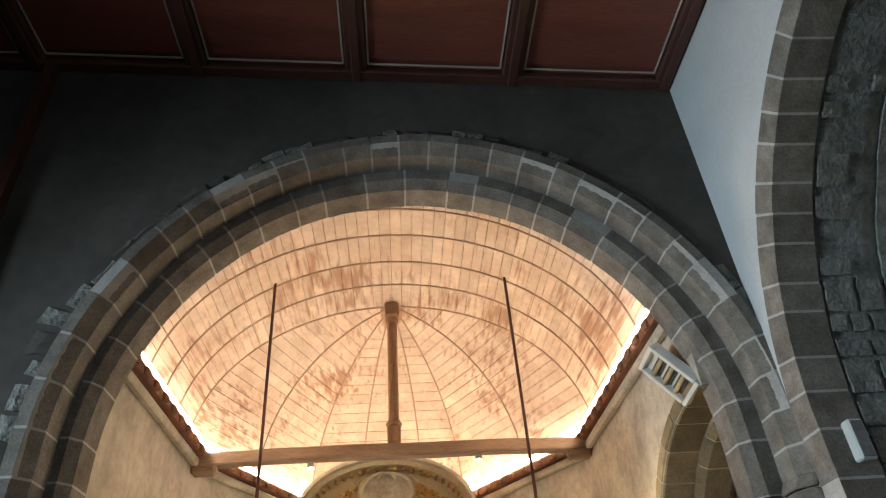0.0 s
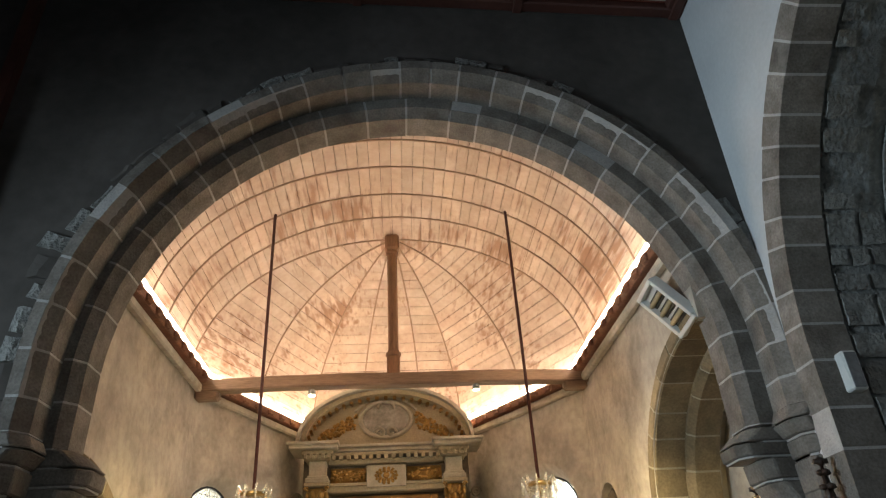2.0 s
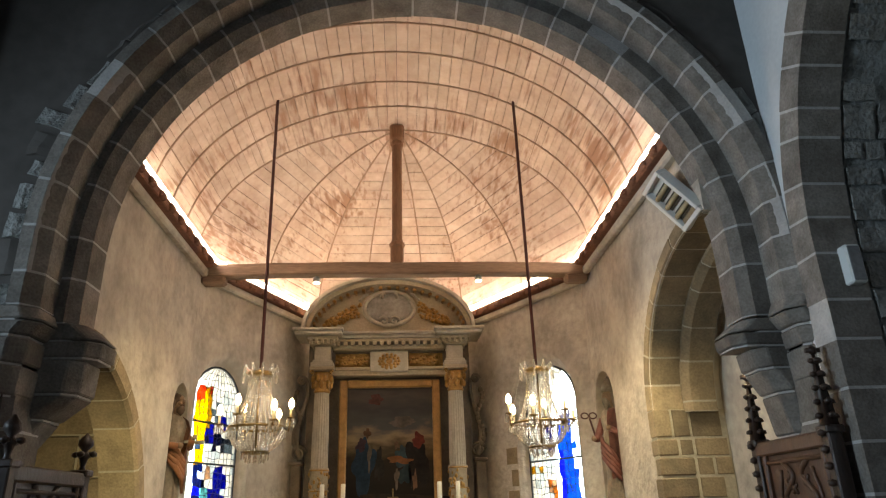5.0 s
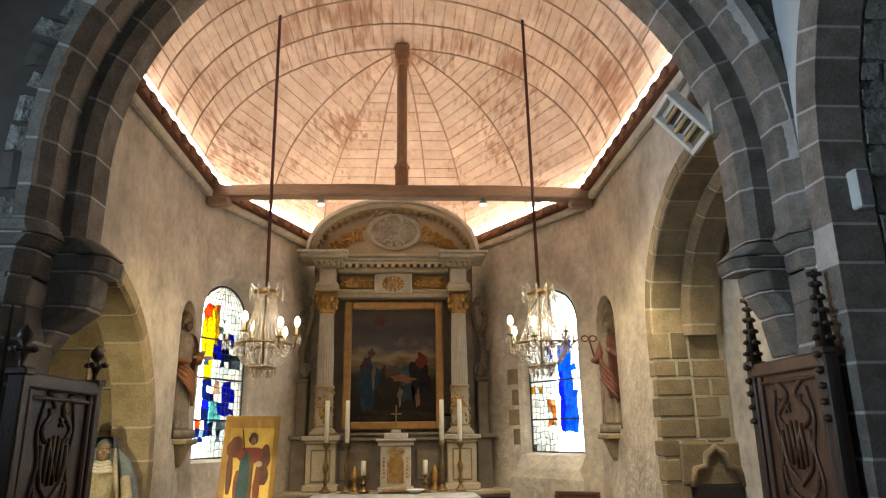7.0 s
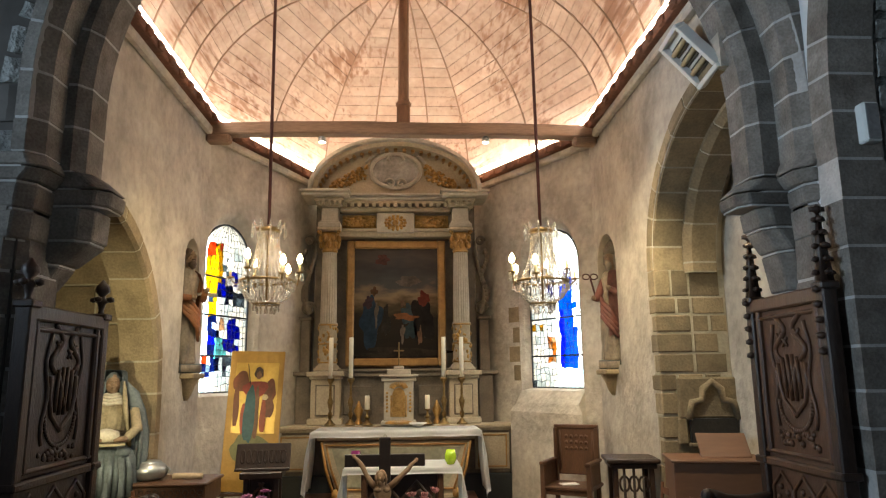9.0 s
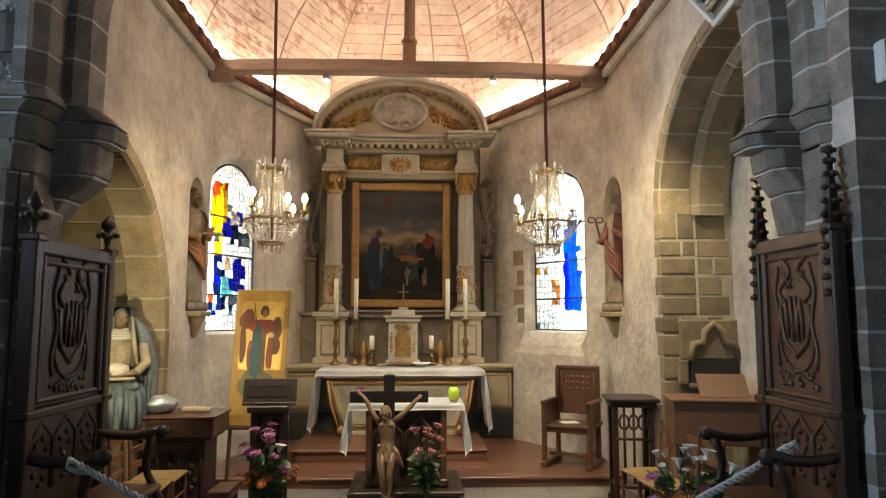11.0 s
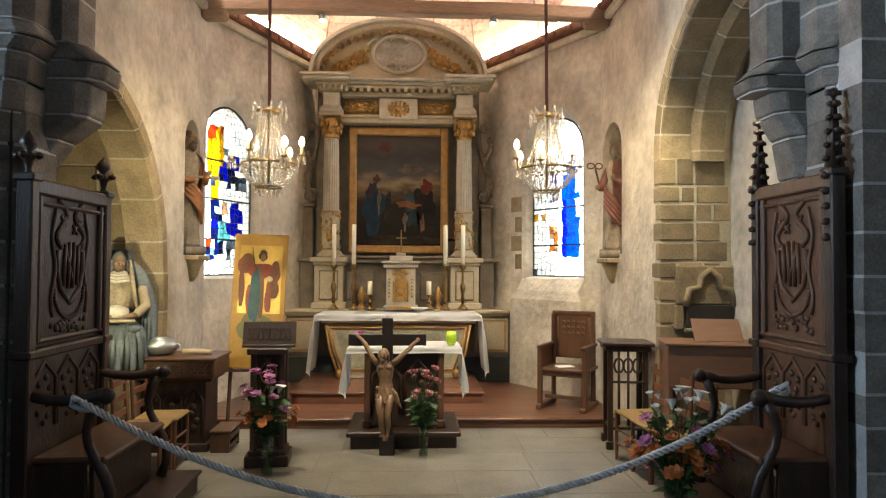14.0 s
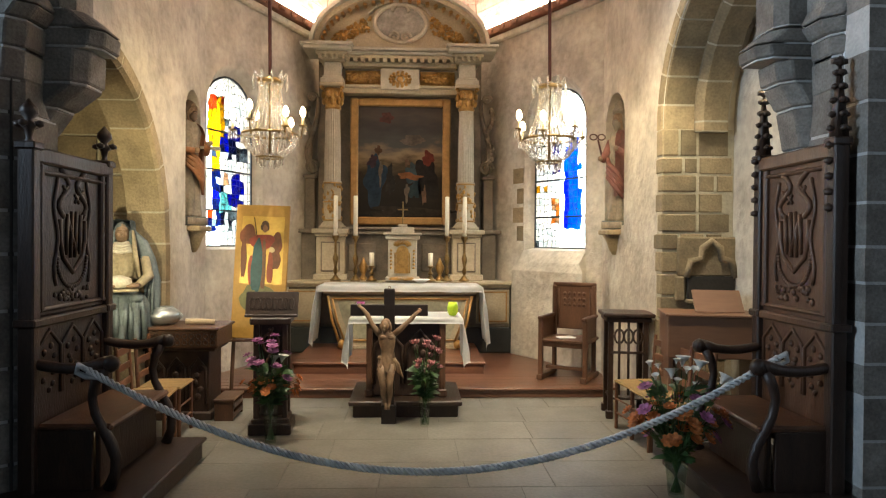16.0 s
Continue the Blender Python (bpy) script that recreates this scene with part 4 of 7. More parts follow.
def cloth(bm, w, d, top, drop, side, folds, seed, flare=0.05):
    """A cloth over a table: a flat top, a short front fall and long side falls with folds."""
    n, m_ = 60, 24
    grid = []
    for i in range(n + 1):
        u = -1 + 2 * i / n
        row = []
        for j in range(m_ + 1):
            v = j / m_
            L = w + side
            s = u * L
            over = max(0.0, abs(s) - w)
            x = math.copysign(min(abs(s), w) + flare * over, s)
            z = top - over
            y = d * (1 - v)
            f = max(0.0, v * (d + drop) - d)
            y = -min(v * (d + drop), d) + d
            if f > 0:
                y = -0.004
                z -= f
            wave = min(1.0, over * 3)
            x += math.copysign(1, s) * wave * 0.035 * math.sin(v * folds + seed)
            y += wave * 0.03 * math.sin(v * folds * 0.6 + seed * 2) - (0.015 * math.sin(s * 9 + seed) * (f / max(drop, 0.01)))
            row.append(bm.verts.new((x, y, z + 0.004 * noise.noise(V(s * 3, v * 4, seed)))))
        grid.append(row)
    for i in range(n):
        for j in range(m_):
            bm.faces.new((grid[i][j], grid[i + 1][j], grid[i + 1][j + 1], grid[i][j + 1]))
    bmesh.ops.solidify(bm, geom=bm.faces, thickness=-0.004)


cl = thing("altar_cloth", "white linen cloth hanging over the altar ends", "tablecloth", (AC, AY - 0.07, 0.25))
ppart("cloth", LINEN, cl, lambda bm: cloth(bm, 1.14, 0.72, 0.89, 0.09, 0.80, 17, 1.0, 0.10), "", True)

# ---- choir seats with high carved backs ----


def fleur(bm, c, h, s):
    """A small poppyhead: stem, collar, leaves."""
    lathe(bm, [(0.02, 0), (0.025, 0.04 * h), (0.018, 0.1 * h), (0.03, 0.3 * h), (0.05, 0.38 * h), (0.03, 0.46 * h), (0.02, 0.52 * h), (0.055, 0.66 * h), (0.05, 0.8 * h), (0.02, 0.93 * h), (0.008, h)], c, 10)
    for k in range(4):
        a = math.tau * k / 4
        ball(bm, (c[0] + 0.065 * math.cos(a), c[1] + 0.065 * math.sin(a), c[2] + 0.42 * h), 0.032, 1, (1, 1, 0.8), 0.2)


def spire(bm, c, h):
    """A crocketed pinnacle."""
    box(bm, (c[0], c[1], c[2] + h * 0.45), (0.085, 0.085, h * 0.9), taper=0.15)
    for k in range(5):
        z = c[2] + h * (0.12 + 0.17 * k)
        r = 0.055 * (1 - 0.15 * k)
        for dx, dy in ((1, 0), (-1, 0), (0, 1), (0, -1)):
            ball(bm, (c[0] + dx * r, c[1] + dy * r, z), 0.028, 1, (1, 1, 0.8), 0.3)
    ball(bm, (c[0], c[1], c[2] + h * 0.93), 0.03, 1, (1, 1, 1.3), 0.2)
    box(bm, (c[0], c[1], c[2] + h * 0.93), (0.09, 0.03, 0.03))


def choir_seat(x, y0, y1, side, top, label, pointed):
    """side 1: the back stands at greater x, the sitter looks to smaller x."""
    st = thing("choir_stall", label, "choir stall", (x, (y0 + y1) / 2, 0.0))
    W = y1 - y0
    S = side

    def p(name, fn, mat=DARKOAK, parent=st, lab="", smooth=False):
        bm = bmesh.new()
        fn(bm)
        return part(name, bm, mat, parent, lab, smooth)

    h = W / 2
    p("podium", bx(((-S * 0.28, 0.0, 0.07), (0.86, W + 0.2, 0.14)), ((-S * 0.29, 0.0, 0.155), (0.9, W + 0.24, 0.03))))
    for e in (-1, 1):
        post_ = p("post", bx(((0, e * (h - 0.04), (top + 0.17) / 2 + 0.0), (0.1, 0.09, top - 0.14)), ((0, e * (h - 0.04), 1.22), (0.14, 0.13, 0.05)), ((0, e * (h - 0.04), top + 0.02), (0.13, 0.12, 0.05))))
        p("finial", (lambda bm, e=e: spire(bm, (0, e * (h - 0.04), top + 0.04), 0.52)) if pointed else (lambda bm, e=e: fleur(bm, (0, e * (h - 0.04), top + 0.04), 0.27, S)), DARKOAK, post_, "", True)
        if pointed:
            for k in range(5):
                p("crocket", lambda bm: ball(bm, (-S * 0.06, e * (h - 0.04), top - 0.4 + 0.1 * k), 0.035, 1, (1, 1, 0.8), 0.3), DARKOAK, post_, "", True)
    mat = OAK if pointed else DARKOAK
    back = p("back_panel", bx(((0.01 * S, 0, 1.78), (0.035, W - 0.16, top - 1.24)), ((0.01 * S, 0, 0.75), (0.035, W - 0.16, 0.9)), bevel=0.004), mat)
    for z, hh, d in ((1.215, 0.06, 0.1), (top - 0.03, 0.1, 0.1), (top - 0.13, 0.03, 0.07), (1.29, 0.03, 0.07)):
        p("rail", bx(((0, 0, z), (d, W - 0.1, hh)), bevel=0.012), mat)
    for e in (-1, 1):
        p("stile", bx(((-S * 0.015, e * (h - 0.13), (top + 1.2) / 2), (0.05, 0.05, top - 1.35)), bevel=0.012), mat)
    zc = (top + 1.25) / 2
    f = -S * 0.012

    def shield(bm):
        out = [(-0.17, 0.02), (-0.17, -0.12), (-0.13, -0.24), (0.0, -0.34), (0.13, -0.24), (0.17, -0.12), (0.17, 0.02)]
        tube(bm, [(f, u, zc + 0.08 + v) for u, v in out], 0.018, 6)
        for u, v0, v1 in ((-0.09, -0.2, 0.08), (-0.03, -0.22, 0.10), (0.03, -0.22, 0.10), (0.09, -0.2, 0.08)):
            tube(bm, [(f, u, zc + 0.06 + v0), (f, u + 0.02, zc + 0.06 + v1)], 0.016, 6)
        tube(bm, [(f, -0.08, zc + 0.14), (f, 0.05, zc - 0.14)], 0.014, 6)
    p("carved_shield", shield, mat, back, "raised carved shield", True)

    def ribbon(bm):
        for s in (-1, 1):
            pts = [(f, s * (0.12 + 0.07 * math.sin(t * 0.7)), zc + 0.12 + 0.032 * t) for t in range(11)]
            tube(bm, pts, 0.02, 6)
            pts = [(f, s * (0.22 + 0.025 * math.sin(t * 0.9)), zc - 0.34 + 0.06 * t) for t in range(13)]
            tube(bm, pts, 0.014, 6)
        for t in range(26):
            a = math.pi * t / 25
            ball(bm, (f, 0.2 * math.cos(a), zc - 0.16 - 0.2 * math.sin(a)), 0.02, 1, (0.7, 1, 1), 0.3)
        for t in range(24):
            ball(bm, (f, random.uniform(-0.24, 0.24), zc - 0.42 + random.uniform(-0.04, 0.05)), random.uniform(0.018, 0.03), 1, (0.7, 1, 1), 0.4)
        for k, (u, v) in enumerate(((0.08, 0.34), (0.13, 0.28), (0.06, 0.25), (-0.1, 0.3))):
            tube(bm, [(f, u - 0.03, zc + v - 0.03), (f, u + 0.03, zc + v + 0.03)], 0.012, 5)
            tube(bm, [(f, u + 0.03, zc + v - 0.03), (f, u - 0.03, zc + v + 0.03)], 0.012, 5)
    p("carved_ribbon", ribbon, mat, back, "raised carved ribbons and leaves", True)
    # lower tracery panels
    for k in range(3):
        u = (k - 1) * (W - 0.2) / 3

        def tracery(bm, u=u):
            w = (W - 0.26) / 6
            tube(bm, [(f, u - w, 0.72), (f, u - w, 1.04), (f, u, 1.15), (f, u + w, 1.04), (f, u + w, 0.72)], 0.014, 6)
            for j in range(9):
                ball(bm, (f, u + 0.5 * w * math.sin(j * 2.4), 0.76 + 0.036 * j), 0.026, 1, (0.7, 1, 1), 0.4)
        p("tracery_panel", tracery, mat, back, "", True)
    # seat, arms, sides
    p("seat", bx(((-S * 0.27, 0, 0.565), (0.46, W - 0.1, 0.045)), bevel=0.015), OAK)
    p("seat_front", bx(((-S * 0.40, 0, 0.36), (0.03, W - 0.16, 0.36)), bevel=0.006))
    for e in (-1, 1):
        def arm(bm, e=e):
            pts = [(-S * (0.0 + 0.06 * i), e * (h - 0.06), 0.97 - 0.035 * math.sin(math.pi * i / 8) + (0.02 if i == 8 else 0)) for i in range(9)]
            tube(bm, pts, [0.035] * 7 + [0.045, 0.03], 8)
            ball(bm, (-S * 0.49, e * (h - 0.06), 0.965), 0.055, 2, (1, 0.8, 1), 0.1)
        p("armrest", arm, DARKOAK, st, "", True)

        def leg(bm, e=e):
            pts = [(-S * (0.44 - 0.07 * math.sin(t * 0.75) + 0.02 * t / 8), e * (h - 0.06), 0.94 - 0.1 * t * 0.95) for t in range(9)]
            tube(bm, pts, [0.04, 0.035, 0.03, 0.03, 0.033, 0.036, 0.035, 0.035, 0.04], 8)
        p("arm_support", leg, DARKOAK, st, "", True)
        p("side_panel", bx(((-S * 0.2, e * (h - 0.06), 0.36), (0.36, 0.03, 0.38)), bevel=0.006))


choir_seat(2.69, 4.12, 5.12, 1, 2.38, "tall brown oak choir seat with carved back and pinnacles", True)
choir_seat(-2.37, 4.25, 5.35, -1, 2.30, "tall dark oak choir seat with carved back and finials", False)

# ---- carved oak pieces ----


def simple(name, label, category, at, turn=0, group=""):
    root = thing(name, label, category, at, turn, group)

    def p(n, fn, mat, parent=None, lab="", smooth=False):
        bm = bmesh.new()
        fn(bm)
        return part(n, bm, mat, parent or root, lab, smooth)
    return root, p


# people's altar: dark carved front on a stepped plinth
fa, p = simple("carved_altar", "dark carved oak altar on a moulded plinth", "altar", (-0.055, 6.75, 0.0))
p("plinth", bx(((0, 0.35, 0.06), (1.04, 0.86, 0.12)), ((0, 0.35, 0.145), (1.12, 0.94, 0.05))), DARKOAK)
p("body", bx(((0, 0.36, 0.55), (0.76, 0.5, 0.76))), DARKOAK)
for e in (-1, 1):
    p("corner_post", bx(((e * 0.37, 0.09, 0.56), (0.06, 0.06, 0.78)), ((e * 0.37, 0.09, 0.21), (0.09, 0.09, 0.08)), bevel=0.012), OAK)
p("top", bx(((0, 0.36, 0.945), (1.12, 0.62, 0.045))), DARKOAK)


def relief(bm):
    for u in (-0.18, 0.14):
        tube(bm, [(u - 0.14, 0.1, 0.3), (u - 0.14, 0.1, 0.68), (u, 0.1, 0.84), (u + 0.14, 0.1, 0.68), (u + 0.14, 0.1, 0.3)], 0.02, 6)
        for j in range(7):
            ball(bm, (u + 0.05 * math.sin(j * 2.2), 0.1, 0.36 + 0.06 * j), 0.045, 1, (0.9, 0.6, 1.2), 0.4)


p("carved_relief", relief, DARKOAK, lab="deep carved tracery relief", smooth=True)
root, p = simple("lace_altar_cloth", "white lace-edged cloth over the carved altar", "tablecloth", (-0.055, 6.78, 0.0))
p("cloth", lambda bm: cloth(bm, 0.575, 0.60, 0.977, 0.06, 0.46, 15, 2.2, 0.10), LINEN, smooth=True)

# crucifix leaning before it
cx, p = simple("crucifix", "dark wooden cross with a pale carved wooden figure", "crucifix", (-0.215, 6.47, 0.0))
BLACKWOOD = material("black_cross_wood", (0.022, 0.014, 0.011), 0.45, spots=0.2)
p("upright", bx(((0, 0.02, 0.67), (0.105, 0.05, 1.24)), ((0, 0.02, 0.09), (0.14, 0.12, 0.18)), bevel=0.006), BLACKWOOD)
p("crossbar", bx(((0, 0.02, 1.085), (0.74, 0.045, 0.11)), bevel=0.006), BLACKWOOD)
p("ring", lambda bm: tube(bm, [(0.012 * math.cos(k * math.tau / 10), 0.02, 1.3 + 0.012 * math.sin(k * math.tau / 10)) for k in range(10)], 0.003, 5, True), BRASS)
CARVED = material("pale_carved_limewood", (0.30, 0.185, 0.105), 0.5, spots=0.25, scale=8, fine=40, bump=0.2)


def corpus(bm):
    y = -0.045
    # head bowed to one side, hair and beard
    ball(bm, (-0.035, y - 0.045, 0.945), 0.043, 3, (0.84, 0.95, 1.22))
    tube(bm, [(-0.037, y - 0.084, 0.955), (-0.038, y - 0.096, 0.94), (-0.038, y - 0.084, 0.934)], [0.005, 0.008, 0.005], 6)
    ball(bm, (-0.03, y - 0.02, 0.965), 0.05, 2, (1.0, 0.95, 0.95), 0.3)
    ball(bm, (-0.04, y - 0.07, 0.905), 0.024, 2, (0.9, 0.7, 1.2), 0.3)
    for e in (-1, 1):
        tube(bm, [(-0.033 + e * 0.042, y - 0.03, 0.965), (-0.03 + e * 0.046, y - 0.025, 0.92), (-0.03 + e * 0.04, y - 0.025, 0.875)], [0.015, 0.014, 0.006], 6)
    # trunk: an oval that narrows to the waist, ribs and breast raised on it
    n, rings = 24, []
    for z, rx, ry, dx in ((0.90, 0.028, 0.028, -0.025), (0.875, 0.06, 0.036, -0.02), (0.85, 0.082, 0.044, -0.02), (0.80, 0.08, 0.052, -0.018), (0.755, 0.07, 0.05, -0.014), (0.71, 0.058, 0.04, -0.012), (0.67, 0.058, 0.042, -0.014), (0.62, 0.066, 0.048, -0.018), (0.57, 0.066, 0.046, -0.02)):
        rings.append([bm.verts.new((dx + rx * math.cos(k * math.tau / n), y + ry * math.sin(k * math.tau / n), z)) for k in range(n)])
    for ra, rb in zip(rings, rings[1:]):
        for k in range(n):
            bm.faces.new((ra[k], ra[(k + 1) % n], rb[(k + 1) % n], rb[k]))
    for e in (-1, 1):
        ball(bm, (-0.018 + e * 0.036, y - 0.036, 0.835), 0.034, 2, (1.1, 0.5, 0.7))
    # loincloth: wrapped with slanting folds, longer at one side, and a hanging knot
    n, rings = 60, []
    for i in range(9):
        t = i / 8
        ring = []
        for k in range(n):
            a = k * math.tau / n
            r = 0.068 + 0.02 * t + 0.007 * math.sin(6 * a + 5 * t) * (0.4 + t) + 0.004 * math.sin(11 * a - 7 * t)
            ring.append(bm.verts.new((-0.02 + r * math.cos(a), y + 0.74 * r * math.sin(a), 0.665 - (0.13 + 0.035 * math.sin(a + 2.4)) * t + 0.018 * math.cos(a))))
        rings.append(ring)
    for ra, rb in zip(rings, rings[1:]):
        for k in range(n):
            bm.faces.new((ra[k], ra[(k + 1) % n], rb[(k + 1) % n], rb[k]))
    for q in range(3):
        tube(bm, [(0.05, y - 0.02, 0.635), (0.075 + 0.008 * q, y - 0.025, 0.575), (0.085 + 0.02 * q, y - 0.02, 0.51 - 0.02 * q), (0.105 + 0.02 * q, y - 0.02, 0.485 - 0.02 * q)], [0.014, 0.016, 0.012, 0.005], 6)
    ball(bm, (-0.085, y - 0.02, 0.64), 0.022, 2, (1, 0.8, 1), 0.3)
    # arms drawn up to the bar, legs side by side with bent knees
    for e, fist in ((-1, (-0.285, 0.0, 1.125)), (1, (0.29, 0.0, 1.085))):
        tube(bm, [(-0.02 + e * 0.07, y, 0.862), (e * 0.115 - 0.012, y - 0.002, 0.905), (e * 0.165, y + 0.008, 0.965), (fist[0] * 0.72, y + 0.02, fist[2] - 0.085), (fist[0] * 0.86, -0.012, fist[2] - 0.035), fist], [0.030, 0.029, 0.021, 0.024, 0.018, 0.012], 10)
        ball(bm, fist, 0.019, 2, (1.1, 0.6, 1.2), 0.2)
        tube(bm, [(-0.02 + e * 0.036, y - 0.004, 0.57), (-0.024 + e * 0.04, y - 0.03, 0.48), (-0.022 + e * 0.034, y - 0.052, 0.40), (-0.02 + e * 0.031, y - 0.05, 0.37), (-0.018 + e * 0.03, y - 0.022, 0.30), (-0.014 + e * 0.02, y - 0.012, 0.22), (-0.012 + e * 0.013, y - 0.016, 0.185), (-0.012 + e * 0.012, y - 0.042, 0.155)], [0.045, 0.042, 0.031, 0.030, 0.031, 0.02, 0.017, 0.014], 10)


p("figure", corpus, CARVED, lab="pale carved figure with outstretched arms", smooth=True)

# lectern
lec, p = simple("lectern", "dark carved oak lectern with an open tracery pedestal", "lectern", (-1.275, 6.25, 0.0), 4)
p("foot", bx(((0, 0, 0.05), (0.38, 0.36, 0.1)), ((0, 0, 0.12), (0.33, 0.31, 0.05))), DARKOAK)
for dx in (-1, 1):
    for dy in (-1, 1):
        p("corner_post", bx(((dx * 0.125, dy * 0.115, 0.57), (0.05, 0.05, 0.86)), bevel=0.01), DARKOAK)
p("core", bx(((0, 0.02, 0.57), (0.2, 0.16, 0.84))), DARKOAK)


def lectern_tracery(bm):
    for s in (-1, 1):
        tube(bm, [(s * (0.03 + 0.05 * math.sin(t * 0.55)), -0.115, 0.35 + 0.055 * t) for t in range(12)], 0.012, 6)
    tube(bm, [(0.07 * math.cos(k * math.tau / 16), -0.115, 0.82 + 0.09 * math.sin(k * math.tau / 16)) for k in range(16)], 0.012, 6, True)


p("tracery", lectern_tracery, OAK, smooth=True)
p("cornice", bx(((0, 0, 1.02), (0.36, 0.34, 0.06))), DARKOAK)
p("book_rest", lambda bm: box(bm, (0, 0, 0), (0.47, 0.24, 0.03), Matrix.Translation((0, -0.03, 1.16)) @ Matrix.Rotation(radians(68), 4, "X"), bevel=0.008), DARKOAK)
p("book_ledge", lambda bm: box(bm, (0, -0.075, 1.062), (0.47, 0.06, 0.025), bevel=0.006), DARKOAK)


def rest_carving(bm):
    for k in range(8):
        tube(bm, [(-0.175 + 0.05 * k + 0.02 * math.cos(a * math.tau / 8), -0.045 + 0.022 * math.sin(a * math.tau / 8), 1.167 + 0.054 * math.sin(a * math.tau / 8)) for a in range(8)], 0.007, 5, True)


p("carved_leaves", rest_carving, DARKOAK, smooth=True)

# icon on an easel
ea, p = simple("easel", "dark wooden easel behind the icon panel", "easel", (-1.68, 7.5, 0.0))
for s in (-1, 1):
    p("leg", lambda bm, s=s: tube(bm, [(s * 0.3, 0.0, 0.0), (s * 0.24, 0.03, 1.5)], 0.022, 6), OAK)
p("back_leg", lambda bm: tube(bm, [(0, 0.45, 0.0), (0, 0.06, 1.6)], 0.02, 6), OAK)
p("shelf", bx(((0, -0.03, 0.65), (0.7, 0.09, 0.03)), bevel=0.005), OAK)
ic = thing("icon_panel", "tall gold-ground painted wooden panel on an easel", "icon")
ic.matrix_world = pose(-1.68, 7.42, 0.672, -4, 1.5, -6)
GOLD = material("gold_leaf_ground", (0.72, 0.46, 0.12), 0.38, metal=0.55, spots=0.15, scale=3, fine=30, bump=0.1)
OCHRE = material("ochre_panel_edge", (0.50, 0.28, 0.06), 0.45, spots=0.12, scale=3, fine=30)


def ip(n, fn, mat, lab=""):
    bm = bmesh.new()
    fn(bm)
    return part(n, bm, mat, ic, lab)


ip("board", bx(((0, 0.0, 0.73), (0.59, 0.03, 1.46)), bevel=0.005), OCHRE)
ip("gold_field", bx(((0.01, -0.017, 0.965), (0.47, 0.006, 0.74)), bevel=0), GOLD)
for n, col, sp in (
    ("green_field", (0.20, 0.19, 0.07), (0.01, 0.43, 0.22, 0.15, 21)),
    ("brown_wing", (0.24, 0.075, 0.03), (-0.15, 1.12, 0.085, 0.11, 22)),
    ("brown_feather", (0.20, 0.07, 0.03), (-0.19, 0.88, 0.032, 0.22, 23)),
    ("brown_wing", (0.22, 0.07, 0.03), (0.17, 1.03, 0.06, 0.12, 22)),
    ("brown_feather", (0.20, 0.075, 0.035), (0.165, 0.88, 0.055, 0.12, 23)),
    ("red_robe", (0.36, 0.05, 0.025), (0.01, 1.06, 0.14, 0.085, 24)),
    ("red_fold", (0.33, 0.06, 0.03), (-0.105, 0.76, 0.03, 0.16, 24)),
    ("red_hem", (0.33, 0.07, 0.03), (0.11, 0.76, 0.035, 0.17, 25)),
    ("teal_robe", (0.035, 0.10, 0.105), (-0.04, 0.80, 0.06, 0.28, 26)),
    ("brown_stole", (0.20, 0.09, 0.04), (0.035, 0.78, 0.028, 0.27, 25)),
    ("dark_hair", (0.07, 0.03, 0.015), (0.035, 1.225, 0.05, 0.055, 25)),
    ("face_shape", (0.24, 0.11, 0.05), (0.035, 1.20, 0.028, 0.042, 27)),
    ("pale_shape", (0.62, 0.45, 0.25), (0.12, 0.97, 0.032, 0.03, 27)),
):
    ip(n, lambda bm, sp=sp: patch(bm, *sp[:4], y=-0.0265 - 0.0015 * (sp[4] % 7), seed=sp[4], rough=0.3), material("icon_" + n, col, 0.45, spots=0.2, scale=9, fine=40, bump=0.05))
ip("staff", lambda bm: tube(bm, [(-0.09, -0.03, 1.32), (-0.05, -0.03, 1.1)], 0.004, 5), DARKOAK)

# chest with carved lid, pot and box on it
ch, p = simple("carved_chest", "dark carved oak credence chest with a deep frieze", "chest", (-2.27, 6.78, 0.0))
p("body", bx(((0, 0.06, 0.36), (0.62, 0.42, 0.64)), ((0, 0.06, 0.04), (0.7, 0.5, 0.08))), DARKOAK)
p("frieze", bx(((0, 0.04, 0.79), (0.82, 0.56, 0.17))), OAK)
p("top", bx(((0, 0.04, 0.89), (0.86, 0.6, 0.03))), OAK)
p("moulding", bx(((0, 0.04, 0.69), (0.76, 0.5, 0.04))), DARKOAK)


def chest_carving(bm):
    for k in range(12):
        for z in (0.76, 0.82):
            tube(bm, [(-0.36 + 0.066 * k + 0.024 * math.cos(a * math.tau / 8), -0.245, z + 0.024 * math.sin(a * math.tau / 8)) for a in range(8)], 0.006, 5, True)


p("fret_band", chest_carving, DARKOAK, lab="carved fret pattern")


def chest_panels(bm):
    for u in (-0.2, 0.0, 0.2):
        tube(bm, [(u - 0.08, -0.155, 0.15), (u - 0.08, -0.155, 0.5), (u, -0.155, 0.6), (u + 0.08, -0.155, 0.5), (u + 0.08, -0.155, 0.15)], 0.014, 6)
        for j in range(5):
            ball(bm, (u + 0.03 * math.sin(j * 2), -0.15, 0.22 + 0.07 * j), 0.035, 1, (1, 0.5, 1.2), 0.4)


